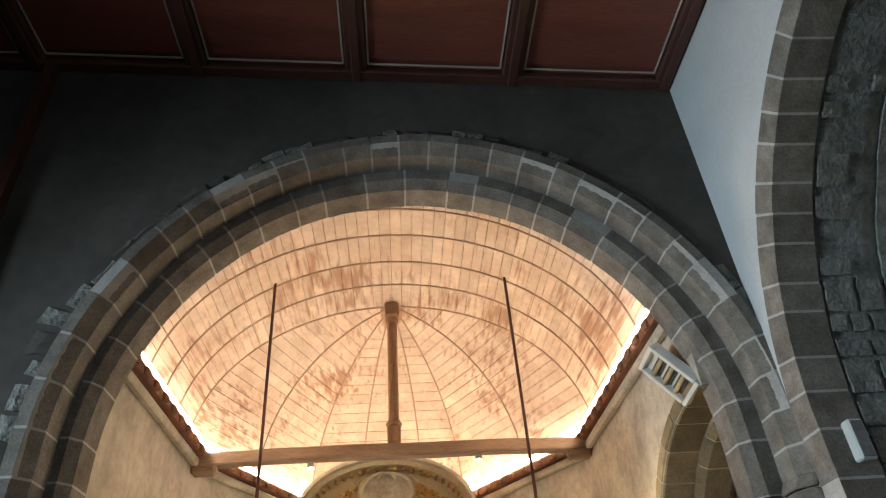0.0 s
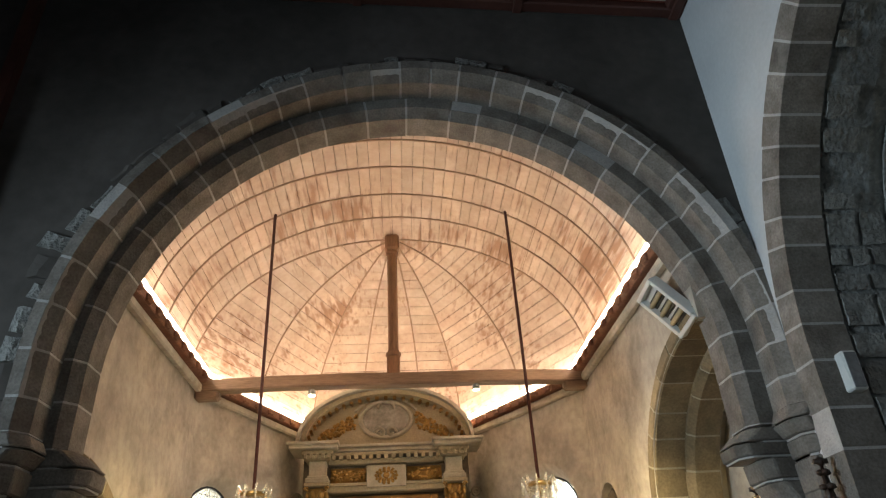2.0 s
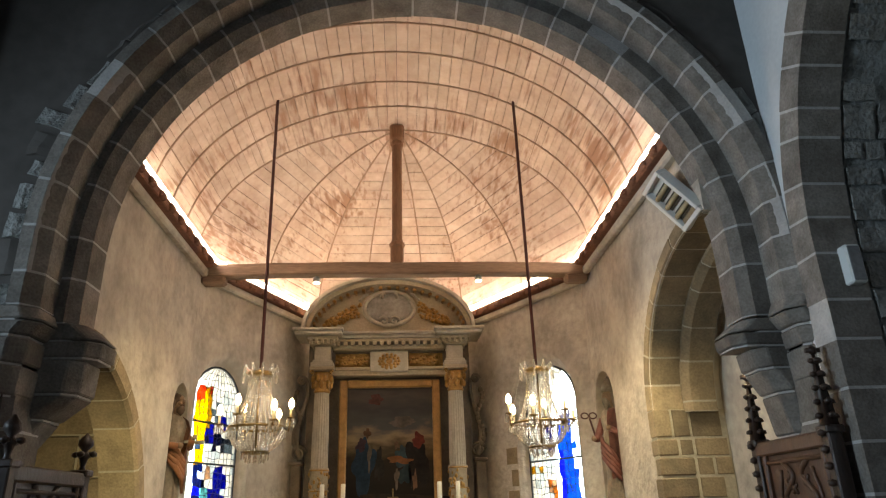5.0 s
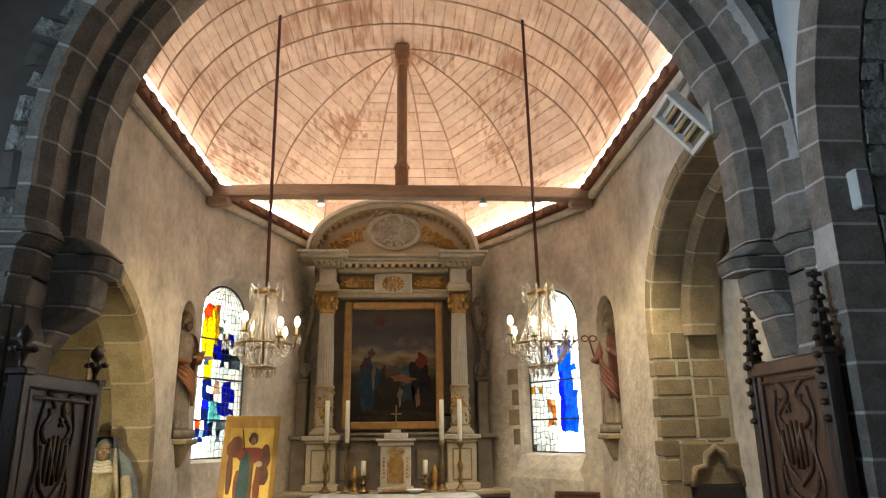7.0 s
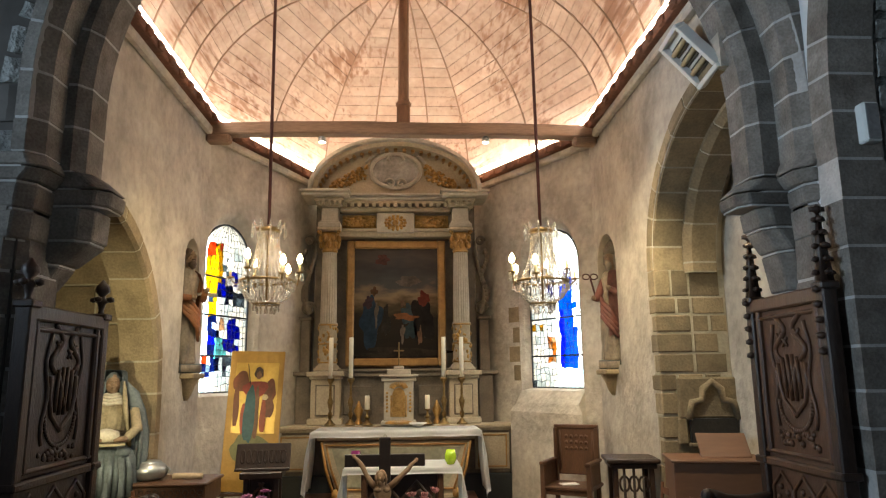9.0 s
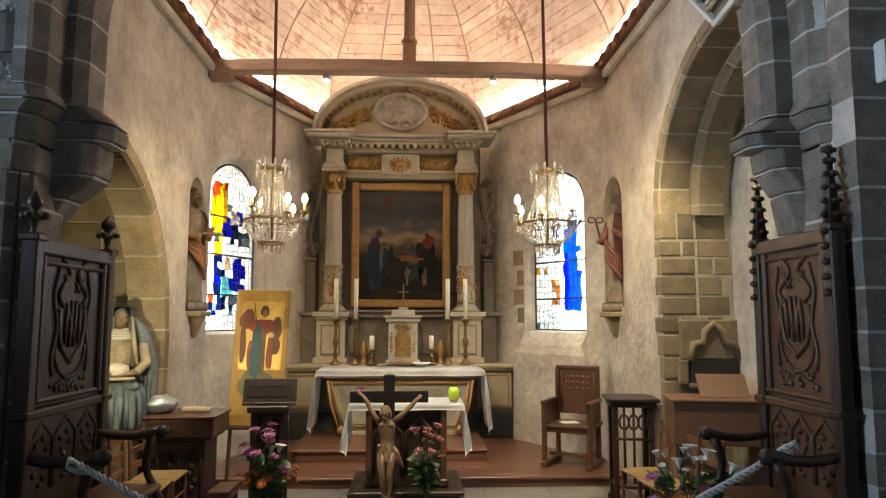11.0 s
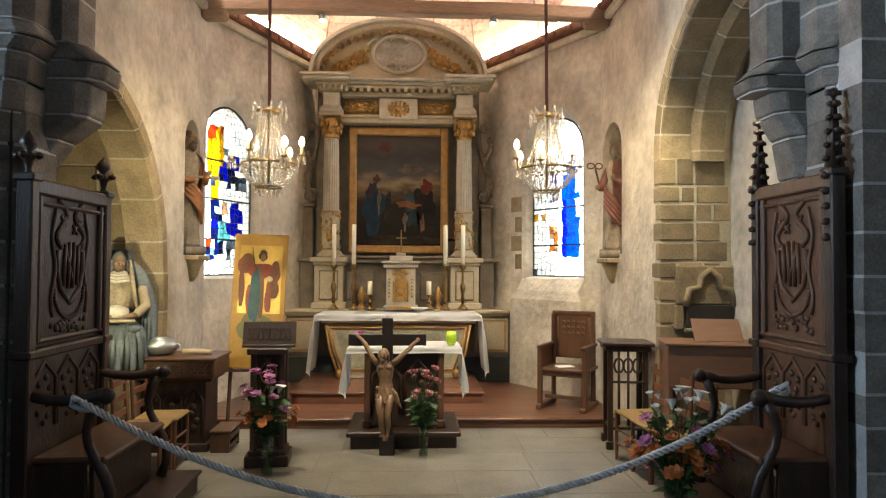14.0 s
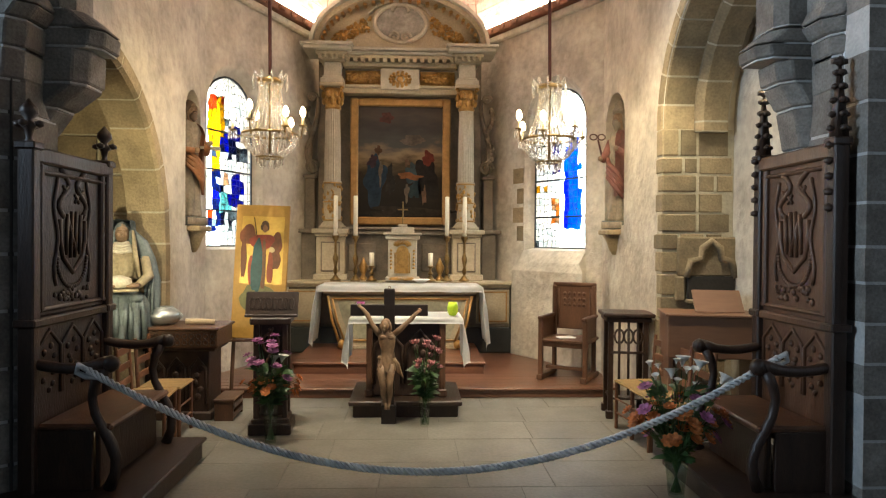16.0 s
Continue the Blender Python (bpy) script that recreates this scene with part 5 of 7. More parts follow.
p("carved_panel", chest_panels, DARKOAK, smooth=True)
root, p = simple("stool_step", "small pierced wooden step beside the chest", "step stool", (-1.8, 6.75, 0.0))
p("top", bx(((0, 0, 0.2), (0.2, 0.4, 0.025)), bevel=0.006), OAK)
for s in (-1, 1):
    p("side", bx(((0, s * 0.18, 0.095), (0.18, 0.02, 0.19)), bevel=0.004), OAK)
p("front_slat", bx(((0.085, 0, 0.14), (0.02, 0.34, 0.05)), ((0.085, 0, 0.05), (0.02, 0.34, 0.04)), bevel=0.003), OAK)
root, p = simple("water_pot", "round pewter holy water pot with a side handle", "pot", (-2.46, 6.78, 0.906))
PEWTER = material("dull_pewter", (0.42, 0.44, 0.43), 0.4, metal=0.85, spots=0.15, scale=8, bump=0.1)
p("bowl", lambda bm: lathe(bm, [(0.09, 0), (0.14, 0.02), (0.175, 0.075), (0.17, 0.115), (0.12, 0.155), (0.105, 0.165), (0.11, 0.175), (0.1, 0.175)], seg=28), PEWTER, smooth=True)
p("handle", lambda bm: tube(bm, [(0.16 + 0.035 * math.sin(math.pi * k / 8), 0, 0.05 + 0.07 * k / 8) for k in range(9)], 0.01, 6), PEWTER, smooth=True)
root, p = simple("folded_cloth", "rolled beige cloth lying on the chest", "cloth", (-2.1, 6.8, 0.906))
p("roll", lambda bm: tube(bm, [(-0.14, 0.0, 0.028), (-0.05, 0.01, 0.03), (0.06, 0.0, 0.028), (0.14, -0.01, 0.027)], 0.027, 10), material("beige_cloth", (0.55, 0.42, 0.28), 0.85, spots=0.15), smooth=True)

# priest's armchair by the wall
ac, p = simple("armchair", "brown oak armchair with a tall carved square back", "chair", (1.90, 8.08, 0.112), -30)
for dx in (-1, 1):
    p("front_leg", bx(((dx * 0.27, -0.24, 0.36), (0.055, 0.055, 0.72)), bevel=0.008), OAK)
    p("back_leg", bx(((dx * 0.25, 0.22, 0.55), (0.05, 0.05, 1.1)), bevel=0.008), OAK)
    p("armrest", bx(((dx * 0.265, -0.02, 0.735), (0.06, 0.56, 0.04)), bevel=0.01), OAK)
    p("foot", bx(((dx * 0.265, -0.01, 0.03), (0.07, 0.6, 0.06)), bevel=0.01), OAK)
    p("side_panel", bx(((dx * 0.262, 0.0, 0.58), (0.02, 0.42, 0.26)), bevel=0.003), OAK)
p("seat", bx(((0, 0.0, 0.465), (0.6, 0.52, 0.04)), ((0, -0.22, 0.42), (0.5, 0.03, 0.06)), bevel=0.008), OAK)
bk = p("backrest", bx(((0, 0.24, 0.84), (0.50, 0.03, 0.56)), ((0, 0.235, 1.115), (0.54, 0.05, 0.05))), OAK)


def chair_carving(bm):
    for i in range(5):
        for j in range(3):
            ball(bm, (-0.12 + 0.06 * i, 0.222, 0.86 + 0.07 * j), 0.025, 1, (1, 0.5, 1), 0.3)
    for s in (-1, 1):
        tube(bm, [(s * 0.2, 0.222, 0.62), (s * 0.2, 0.222, 1.06)], 0.012, 6)


p("carving", chair_carving, OAK, bk, "shallow carved emblem", True)
p("stretcher", bx(((0, -0.1, 0.13), (0.5, 0.04, 0.04)), bevel=0.005), OAK)
root, p = simple("paper_sheet", "white folded paper lying on the chair seat", "paper", (1.85, 8.03, 0.60), 10)
p("sheet", bx(((0, 0, 0.006), (0.2, 0.14, 0.012)), bevel=0.002), LINEN)

# pierced stand, organ-like desk and rush chairs by the southern arch
root, p = simple("pierced_stand", "dark oak stand with pierced tracery sides", "stand", (2.17, 6.75, 0.0), -8)
for dx in (-1, 1):
    for dy in (-1, 1):
        p("leg", bx(((dx * 0.17, dy * 0.15, 0.5), (0.05, 0.05, 1.0)), ((dx * 0.18, dy * 0.16, 0.04), (0.07, 0.07, 0.08)), bevel=0.008), DARKOAK)
p("top", bx(((0, 0, 1.03), (0.5, 0.45, 0.04)), ((0, 0, 0.985), (0.44, 0.4, 0.05))), DARKOAK)
p("shelf", bx(((0, 0, 0.2), (0.36, 0.32, 0.03))), DARKOAK)


def pierced(bm):
    for u in (-0.09, 0.0, 0.09):
        tube(bm, [(u, -0.17, 0.24), (u, -0.17, 0.96)], 0.014, 6)
        tube(bm, [(u + 0.045 * math.cos(k * math.tau / 12), -0.17, 0.82 + 0.07 * math.sin(k * math.tau / 12)) for k in range(12)], 0.012, 6, True)
    tube(bm, [(-0.17, -0.17, 0.66), (0.17, -0.17, 0.66)], 0.014, 6)


p("tracery", pierced, DARKOAK, smooth=True)
PLY = material("plain_brown_veneer", (0.20, 0.10, 0.055), 0.5, spots=0.12, scale=2, fine=18, bump=0.08, stretch=(0.4, 2, 2))
root, p = simple("keyboard_desk", "plain brown veneered desk with an open sloping lid", "desk", (2.66, 5.95, 0.0), -12)
p("body", bx(((0, 0, 0.93), (0.76, 0.5, 0.36)), bevel=0.006), PLY)
for s in (-1, 1):
    p("side", bx(((s * 0.35, 0, 0.375), (0.04, 0.44, 0.75)), bevel=0.005), PLY)
p("top", bx(((0, 0, 1.12), (0.8, 0.54, 0.02)), bevel=0.004), PLY)
p("lid", lambda bm: box(bm, (0, 0, 0), (0.42, 0.28, 0.02), Matrix.Translation((0.1, 0.08, 1.22)) @ Matrix.Rotation(radians(42), 4, "X"), bevel=0.004), PLY)


CHAIRWOOD = material("light_brown_chair_wood", (0.18, 0.075, 0.034), 0.5, spots=0.2, scale=6, fine=40, bump=0.2)


def rush_chair():
    root, p = simple("ladder_chair", "light brown ladder-back chair with a rush seat", "chair", (0, 0, 0), group="rush chairs by the wall")
    for dx in (-1, 1):
        p("front_leg", lambda bm: tube(bm, [(dx * 0.18, -0.17, 0), (dx * 0.18, -0.17, 0.44)], 0.016, 8), CHAIRWOOD)
        p("back_leg", lambda bm: tube(bm, [(dx * 0.17, 0.17, 0), (dx * 0.17, 0.18, 0.44), (dx * 0.165, 0.21, 0.88)], 0.016, 8), CHAIRWOOD)
    for z in (0.55, 0.68, 0.81):
        p("back_slat", bx(((0, 0.19 + 0.05 * (z - 0.5), z), (0.32, 0.014, 0.06)), bevel=0.004), CHAIRWOOD)
    for z in (0.15, 0.28):
        p("stretcher", lambda bm: tube(bm, [(-0.18, -0.17, z), (0.18, -0.17, z)], 0.009, 6), CHAIRWOOD)
    p("seat", bx(((0, 0, 0.445), (0.4, 0.38, 0.03)), bevel=0.012), material("rush_seat", (0.38, 0.24, 0.09), 0.8, spots=0.25, scale=6, fine=50, stretch=(8, 1, 1)), lab="woven rush seat")
    return root


rc = rush_chair()
rc.matrix_world = pose(2.12, 6.1, 0.0, 0, 0, -84)
for x, y, a in ((2.14, 5.72, -86), (2.18, 5.36, -88), (-2.2, 5.75, 96), (-2.2, 6.15, 92)):
    copy_thing(rc, pose(x, y, 0.0, 0, 0, a))

# ---- statues, each one plain mesh ----
def statue(name, label, mats, at, turn, build):
    """One mesh; build(bm, use) calls use(k) after each piece to paint it with the k-th material."""
    bm = bmesh.new()
    done = [0]

    def use(k):
        bm.faces.ensure_lookup_table()
        for f in bm.faces[done[0]:]:
            f.material_index = k
        done[0] = len(bm.faces)
    build(bm, use)
    for v in bm.verts:
        v.co += V(noise.noise(v.co * 14), noise.noise(v.co * 14 + V(5, 0, 0)), noise.noise(v.co * 14 + V(0, 9, 0))) * 0.007
    ob = part(name, bm, mats[0], None, "", True)
    for m in mats[1:]:
        ob.data.materials.append(m)
    ob.matrix_world = pose(*at, 0, 0, turn)
    return tagged(ob, label, "statue")


def robe(bm, c, profile, folds=9, deep=0.12, seg=72, flat=0.75, arc=(0.0, math.tau), hem=0.0):
    """A gown or, over part of a turn, a mantle: folds are narrow ridges with wide hollows, deeper downwards; hem lifts the lower edge on one side."""
    H = profile[-1][1]
    whole = arc[1] - arc[0] > math.tau - 0.01
    n = seg if whole else seg + 1
    rings = []
    for r, z in profile:
        ring = []
        for i in range(n):
            a = arc[0] + (arc[1] - arc[0]) * i / seg
            w = math.sin(folds * a + 1.9 * math.sin(a * 2 + z * 4))
            k = 1 + deep * (1.15 - z / H) * (abs(w) ** 0.6 * (1 if w > 0 else -1)) + 0.015 * math.sin(31 * a + z * 9)
            lift = hem * (1 - z / H) * 0.5 * (1 + math.sin(a))
            ring.append(bm.verts.new((c[0] + r * k * math.cos(a), c[1] + r * flat * k * math.sin(a), c[2] + z + lift)))
        rings.append(ring)
    made = []
    for a, b in zip(rings, rings[1:]):
        for i in range(n if whole else n - 1):
            q = (i + 1) % n
            made.append(bm.faces.new((a[i], a[q], b[q], b[i])))
    if whole:
        bm.faces.new(rings[0][::-1])
        bm.faces.new(rings[-1])
    else:
        bmesh.ops.solidify(bm, geom=made, thickness=0.018)


def carved_head(bm, use, c, k, skin, hair, beard=0.0, cap=0.0):
    """A head that looks to -y: skull, nose, brow, cheeks, hair, by choice a beard and a tall cap."""
    x, y, z = c
    ball(bm, (x, y, z), 0.075 * k, 3, (0.86, 0.98, 1.2))
    tube(bm, [(x, y - 0.068 * k, z + 0.022 * k), (x, y - 0.09 * k, z - 0.006 * k), (x, y - 0.07 * k, z - 0.016 * k)], [0.008 * k, 0.014 * k, 0.008 * k], 6)
    tube(bm, [(x - 0.045 * k, y - 0.055 * k, z + 0.026 * k), (x, y - 0.074 * k, z + 0.03 * k), (x + 0.045 * k, y - 0.055 * k, z + 0.026 * k)], 0.009 * k, 6)
    for e in (-1, 1):
        ball(bm, (x + e * 0.03 * k, y - 0.054 * k, z - 0.012 * k), 0.022 * k, 1)
    tube(bm, [(x - 0.02 * k, y - 0.064 * k, z - 0.04 * k), (x + 0.02 * k, y - 0.064 * k, z - 0.04 * k)], 0.007 * k, 6)
    tube(bm, [(x, y + 0.005, z - 0.06 * k), (x, y + 0.01, z - 0.15 * k)], [0.045 * k, 0.05 * k], 10)
    use(skin)
    ball(bm, (x, y + 0.025 * k, z + 0.02 * k), 0.085 * k, 2, (0.98, 0.92, 1.1), 0.25)
    for e in (-1, 1):
        tube(bm, [(x + e * 0.07 * k, y - 0.005, z + 0.03 * k), (x + e * 0.078 * k, y + 0.0, z - 0.06 * k), (x + e * 0.065 * k, y + 0.01, z - 0.13 * k)], [0.025 * k, 0.024 * k, 0.012 * k], 7)
    if beard:
        ball(bm, (x, y - 0.05 * k, z - 0.085 * k), 0.048 * k, 2, (0.95, 0.8, 0.9 + beard), 0.35)
        tube(bm, [(x - 0.03 * k, y - 0.066 * k, z - 0.035 * k), (x, y - 0.078 * k, z - 0.028 * k), (x + 0.03 * k, y - 0.066 * k, z - 0.035 * k)], 0.01 * k, 6)
    if cap:
        lathe(bm, [(0.088 * k, 0.05 * k), (0.092 * k, 0.09 * k), (0.085 * k, 0.1 * k), (0.06 * k, 0.17 * k), (0.02 * k, 0.22 * k), (0.008 * k, 0.24 * k)], (x, y + 0.01, z), 14)
    use(hair)


def saint(beard, cap, sweep_arc, hold):
    def build(bm, use):
        box(bm, (0, 0, -0.03), (0.34, 0.3, 0.1), bevel=0.012)
        use(4)
        robe(bm, (0, 0, 0.02), [(0.145, 0.0), (0.15, 0.03), (0.135, 0.25), (0.118, 0.5), (0.115, 0.7), (0.125, 0.82), (0.15, 0.96), (0.13, 1.04), (0.06, 1.09), (0.05, 1.12)], 9, 0.17)
        use(0)
        robe(bm, (0.01, -0.005, 0.30), [(0.165, 0.0), (0.168, 0.1), (0.158, 0.3), (0.16, 0.5), (0.178, 0.64), (0.15, 0.74), (0.09, 0.79)], 7, 0.13, 60, 0.86, sweep_arc, 0.34)
        # a fold of the mantle thrown across the waist
        for q in range(4):
            tube(bm, [(-0.15 + 0.01 * q, -0.06, 0.78 - 0.05 * q), (-0.06, -0.15, 0.70 - 0.055 * q), (0.05, -0.155, 0.60 - 0.06 * q), (0.13, -0.10, 0.46 - 0.06 * q)], [0.022, 0.03, 0.03, 0.018], 7)
        use(1)
        for e in (-1, 1):
            tube(bm, [(e * 0.15, 0.0, 0.99), (e * 0.195, -0.05, 0.82), (e * 0.19, -0.09, 0.76), (e * hold, -0.2, 0.80 + 0.05 * e)], [0.045, 0.046, 0.042, 0.032], 9)
        use(1)
        for e in (-1, 1):
            ball(bm, (e * hold, -0.225, 0.805 + 0.05 * e), 0.033, 2, (0.8, 1.1, 1.0))
        use(2)
        carved_head(bm, use, (0.0, -0.03, 1.235), 1.0, 2, 3, beard, cap)
    return build


def bracket(at, turn, mat):
    root, p = simple("statue_console", "small carved stone console under the niche", "console", at, turn)
    p("shelf", bx(((0, 0, -0.03), (0.42, 0.3, 0.06)), bevel=0.012), mat)
    p("bracket", lambda bm: lathe(bm, [(0.03, -0.3), (0.07, -0.24), (0.1, -0.15), (0.15, -0.06)], seg=10), mat, smooth=True)


bracket((LX + 0.0, 7.82, 1.9), -90, GOLDSTONE)
bracket((RX + 0.0, 7.96, 1.9), 90, GOLDSTONE)
WOODSKIN = material("painted_wood_flesh", (0.26, 0.165, 0.10), 0.6, spots=0.25, scale=9, fine=40, bump=0.2)
WOODHAIR = material("painted_wood_hair", (0.10, 0.06, 0.035), 0.65, spots=0.3, scale=12, fine=50, bump=0.4)
DARKBASE = material("dark_green_statue_base", (0.055, 0.06, 0.05), 0.6, spots=0.25)
statue("statue", "painted wooden statue in an orange-brown mantle in a niche", [material("painted_grey_tunic", (0.25, 0.20, 0.14), 0.6, spots=0.3, scale=7, fine=40, bump=0.3), material("painted_orange_mantle", (0.30, 0.12, 0.045), 0.6, spots=0.3, scale=7, fine=40, bump=0.3), WOODSKIN, WOODHAIR, DARKBASE], (LX - 0.05, 7.80, 1.985), 64, saint(0.35, 0.0, (-0.9, 3.2), 0.10))
statue("statue", "painted wooden statue with tall cap and dark red mantle", [material("painted_cream_tunic", (0.34, 0.27, 0.19), 0.6, spots=0.3, scale=7, fine=40, bump=0.3), material("painted_red_mantle", (0.19, 0.065, 0.045), 0.6, spots=0.3, scale=7, fine=40, bump=0.3), WOODSKIN, material("painted_grey_hair", (0.24, 0.20, 0.15), 0.65, spots=0.3, scale=12, fine=50, bump=0.4), DARKBASE], (RX + 0.05, 7.93, 1.985), -58, saint(0.6, 1.0, (-1.4, 2.6), 0.12))
bm = bmesh.new()
tube(bm, [(2.30, 8.08, 2.72), (2.25, 8.14, 3.0)], 0.012, 6)
for s in (-1, 1):
    tube(bm, [(2.245 + s * 0.05 + 0.045 * math.cos(k * math.tau / 12), 8.14, 3.03 + 0.035 * math.sin(k * math.tau / 12)) for k in range(12)], 0.008, 5, True)
tagged(part("iron_key", bm, IRON, smooth=True), "dark iron key held before the niche statue", "key")
# open book held out by the northern statue
root, p = simple("carved_book", "small carved wooden book held by the statue", "book", (LX + 0.16, 7.93, 2.80), 12)
p("pages", bx(((0, 0, 0), (0.22, 0.16, 0.03)), bevel=0.004), material("grey_carved_book", (0.30, 0.25, 0.19), 0.7))


def seated(bm, use):
    """A seated figure under a hooded mantle, with a smaller one lying on its knees."""
    box(bm, (0, -0.03, -0.03), (0.56, 0.5, 0.07), bevel=0.012)
    use(1)
    # cream gown with pleats above and below a belt
    robe(bm, (0, 0.03, 0.36), [(0.20, 0.0), (0.15, 0.08), (0.115, 0.2), (0.12, 0.26), (0.145, 0.40), (0.13, 0.47), (0.06, 0.53)], 13, 0.10)
    tube(bm, [(0.125 * math.cos(a / 16 * math.tau), 0.03 + 0.098 * math.sin(a / 16 * math.tau), 0.575) for a in range(17)], 0.014, 6)
    use(0)
    # blue mantle: skirt over the knees, falls at both sides
    robe(bm, (0, -0.06, 0.0), [(0.25, 0.0), (0.26, 0.05), (0.245, 0.2), (0.25, 0.34), (0.21, 0.43), (0.12, 0.47)], 15, 0.15, 96, 0.95)
    for e in (-1, 1):
        ball(bm, (e * 0.12, -0.17, 0.405), 0.08, 2, (1.0, 1.4, 0.6), 0.1)
        for q in range(4):
            tube(bm, [(e * (0.03 + 0.05 * q), -0.25, 0.42 - 0.03 * q), (e * (0.04 + 0.052 * q), -0.305 + 0.02 * q, 0.26), (e * (0.03 + 0.06 * q), -0.30 + 0.025 * q, 0.02)], [0.014, 0.024, 0.03], 7)
        tube(bm, [(e * 0.10, -0.0, 1.03), (e * 0.17, 0.03, 0.92), (e * 0.225, 0.03, 0.76), (e * 0.265, 0.0, 0.56), (e * 0.275, -0.02, 0.36), (e * 0.26, -0.04, 0.12)], [0.03, 0.06, 0.075, 0.08, 0.07, 0.06], 10)
        for q in range(3):
            tube(bm, [(e * (0.17 + 0.05 * q), -0.05 - 0.02 * q, 0.80 - 0.06 * q), (e * (0.21 + 0.03 * q), -0.09, 0.58 - 0.05 * q), (e * (0.20 + 0.03 * q), -0.14, 0.36 - 0.06 * q)], [0.012, 0.02, 0.012], 6)
    # hood: a shell round the head, open in front
    rings = []
    for i in range(9):
        t = i / 8
        ring = []
        for q in range(21):
            a = math.radians(-52 + 284 * q / 20)
            r = 0.132 * (1 - 0.2 * t) * (1.0 if t < 0.85 else 0.75 if t < 0.99 else 0.3)
            ring.append(bm.verts.new((r * math.cos(a), 0.0 + 0.95 * r * math.sin(a) - 0.02 * t, 0.92 + 0.235 * math.sin(t * math.pi / 2))))
        rings.append(ring)
    made = [bm.faces.new((a[q], a[q + 1], b[q + 1], b[q])) for a, b in zip(rings, rings[1:]) for q in range(20)]
    bmesh.ops.solidify(bm, geom=made, thickness=0.016)
    use(1)
    carved_head(bm, use, (0.0, -0.04, 1.02), 1.0, 2, 1)
    # white neck cloth in rings, lining falls beside the face
    for z, r in ((0.925, 0.07), (0.90, 0.09), (0.872, 0.108), (0.845, 0.12)):
        tube(bm, [(r * math.cos(a / 14 * math.tau), -0.02 + r * 0.82 * math.sin(a / 14 * math.tau), z + 0.006 * math.sin(a * 1.7)) for a in range(15)], 0.017, 6)
    use(3)
    for e in (-1, 1):
        tube(bm, [(e * 0.088, -0.075, 1.05), (e * 0.105, -0.085, 0.93), (e * 0.125, -0.115, 0.78), (e * 0.16, -0.14, 0.60)], [0.016, 0.02, 0.022, 0.014], 7)
        tube(bm, [(e * 0.2, -0.03, 0.78), (e * 0.235, -0.13, 0.61), (e * 0.15, -0.25, 0.535)], [0.045, 0.05, 0.036], 9)
    use(0)
    for e in (-1, 1):
        tube(bm, [(e * 0.15, -0.25, 0.535), (e * 0.10, -0.29, 0.53), (e * 0.05, -0.305, 0.525)], [0.026, 0.026, 0.012], 8)
    use(2)
    # wrapped bundle and an open book on the lap
    ball(bm, (-0.01, -0.25, 0.565), 0.085, 3, (1.25, 0.85, 0.75), 0.08)
    use(3)
    box(bm, (0.02, -0.32, 0.49), (0.26, 0.13, 0.02), Matrix.Rotation(0.0, 4, "X"), bevel=0.004)
    use(0)
    # smaller figure beside the knee
    robe(bm, (-0.21, -0.22, 0.30), [(0.085, 0.0), (0.09, 0.05), (0.08, 0.16), (0.065, 0.22), (0.03, 0.27)], 8, 0.12, 40)
    use(0)
    carved_head(bm, use, (-0.215, -0.235, 0.625), 0.72, 2, 4)


statue("statue", "seated painted stone statue with a hood and grey-blue mantle", [material("painted_cream_gown", (0.36, 0.29, 0.18), 0.65, spots=0.28, scale=7, fine=40, bump=0.35), material("painted_blue_mantle", (0.14, 0.165, 0.17), 0.65, spots=0.3, scale=6, fine=40, bump=0.35), WOODSKIN, material("painted_white_cloth", (0.52, 0.47, 0.37), 0.65, spots=0.2, scale=8, fine=40, bump=0.3), WOODHAIR], (-2.80, 6.66, 0.78), 20, seated)
bm = bmesh.new()
box(bm, (-2.82, 6.64, 0.355), (0.50, 0.48, 0.71), bevel=0.015)
tagged(part("stone_pedestal", bm, GOLDSTONE), "plain stone block under the seated statue", "pedestal")

# ---- stained windows ----
GLASSES = {}


def glass(name, col):
    if name not in GLASSES:
        mat = bpy.data.materials.new(name + "_glass")
        mat.use_nodes = True
        nt = mat.node_tree
        nt.nodes.remove(nt.nodes["Principled BSDF"])
        tr, gl, mx = nt.nodes.new("ShaderNodeBsdfTransparent"), nt.nodes.new("ShaderNodeBsdfGlossy"), nt.nodes.new("ShaderNodeMixShader")
        no, rp = nt.nodes.new("ShaderNodeTexNoise"), nt.nodes.new("ShaderNodeValToRGB")
        no.inputs["Scale"].default_value, no.inputs["Detail"].default_value = 9, 4
        rp.color_ramp.elements[0].position, rp.color_ramp.elements[1].position = 0.3, 0.6
        rp.color_ramp.elements[0].color = (*[c * (0.86 if min(col) > 0.7 else 0.55) for c in col], 1)
        rp.color_ramp.elements[1].color = (*col, 1)
        co = nt.nodes.new("ShaderNodeTexCoord")
        nt.links.new(co.outputs["Object"], no.inputs["Vector"])
        nt.links.new(no.outputs[0], rp.inputs[0])
        nt.links.new(rp.outputs[0], tr.inputs[0])
        gl.inputs["Roughness"].default_value = 0.1
        mx.inputs[0].default_value = 0.05
        nt.links.new(tr.outputs[0], mx.inputs[1])
        nt.links.new(gl.outputs[0], mx.inputs[2])
        nt.links.new(mx.outputs[0], nt.nodes["Material Output"].inputs[0])
        GLASSES[name] = mat
    return GLASSES[name]


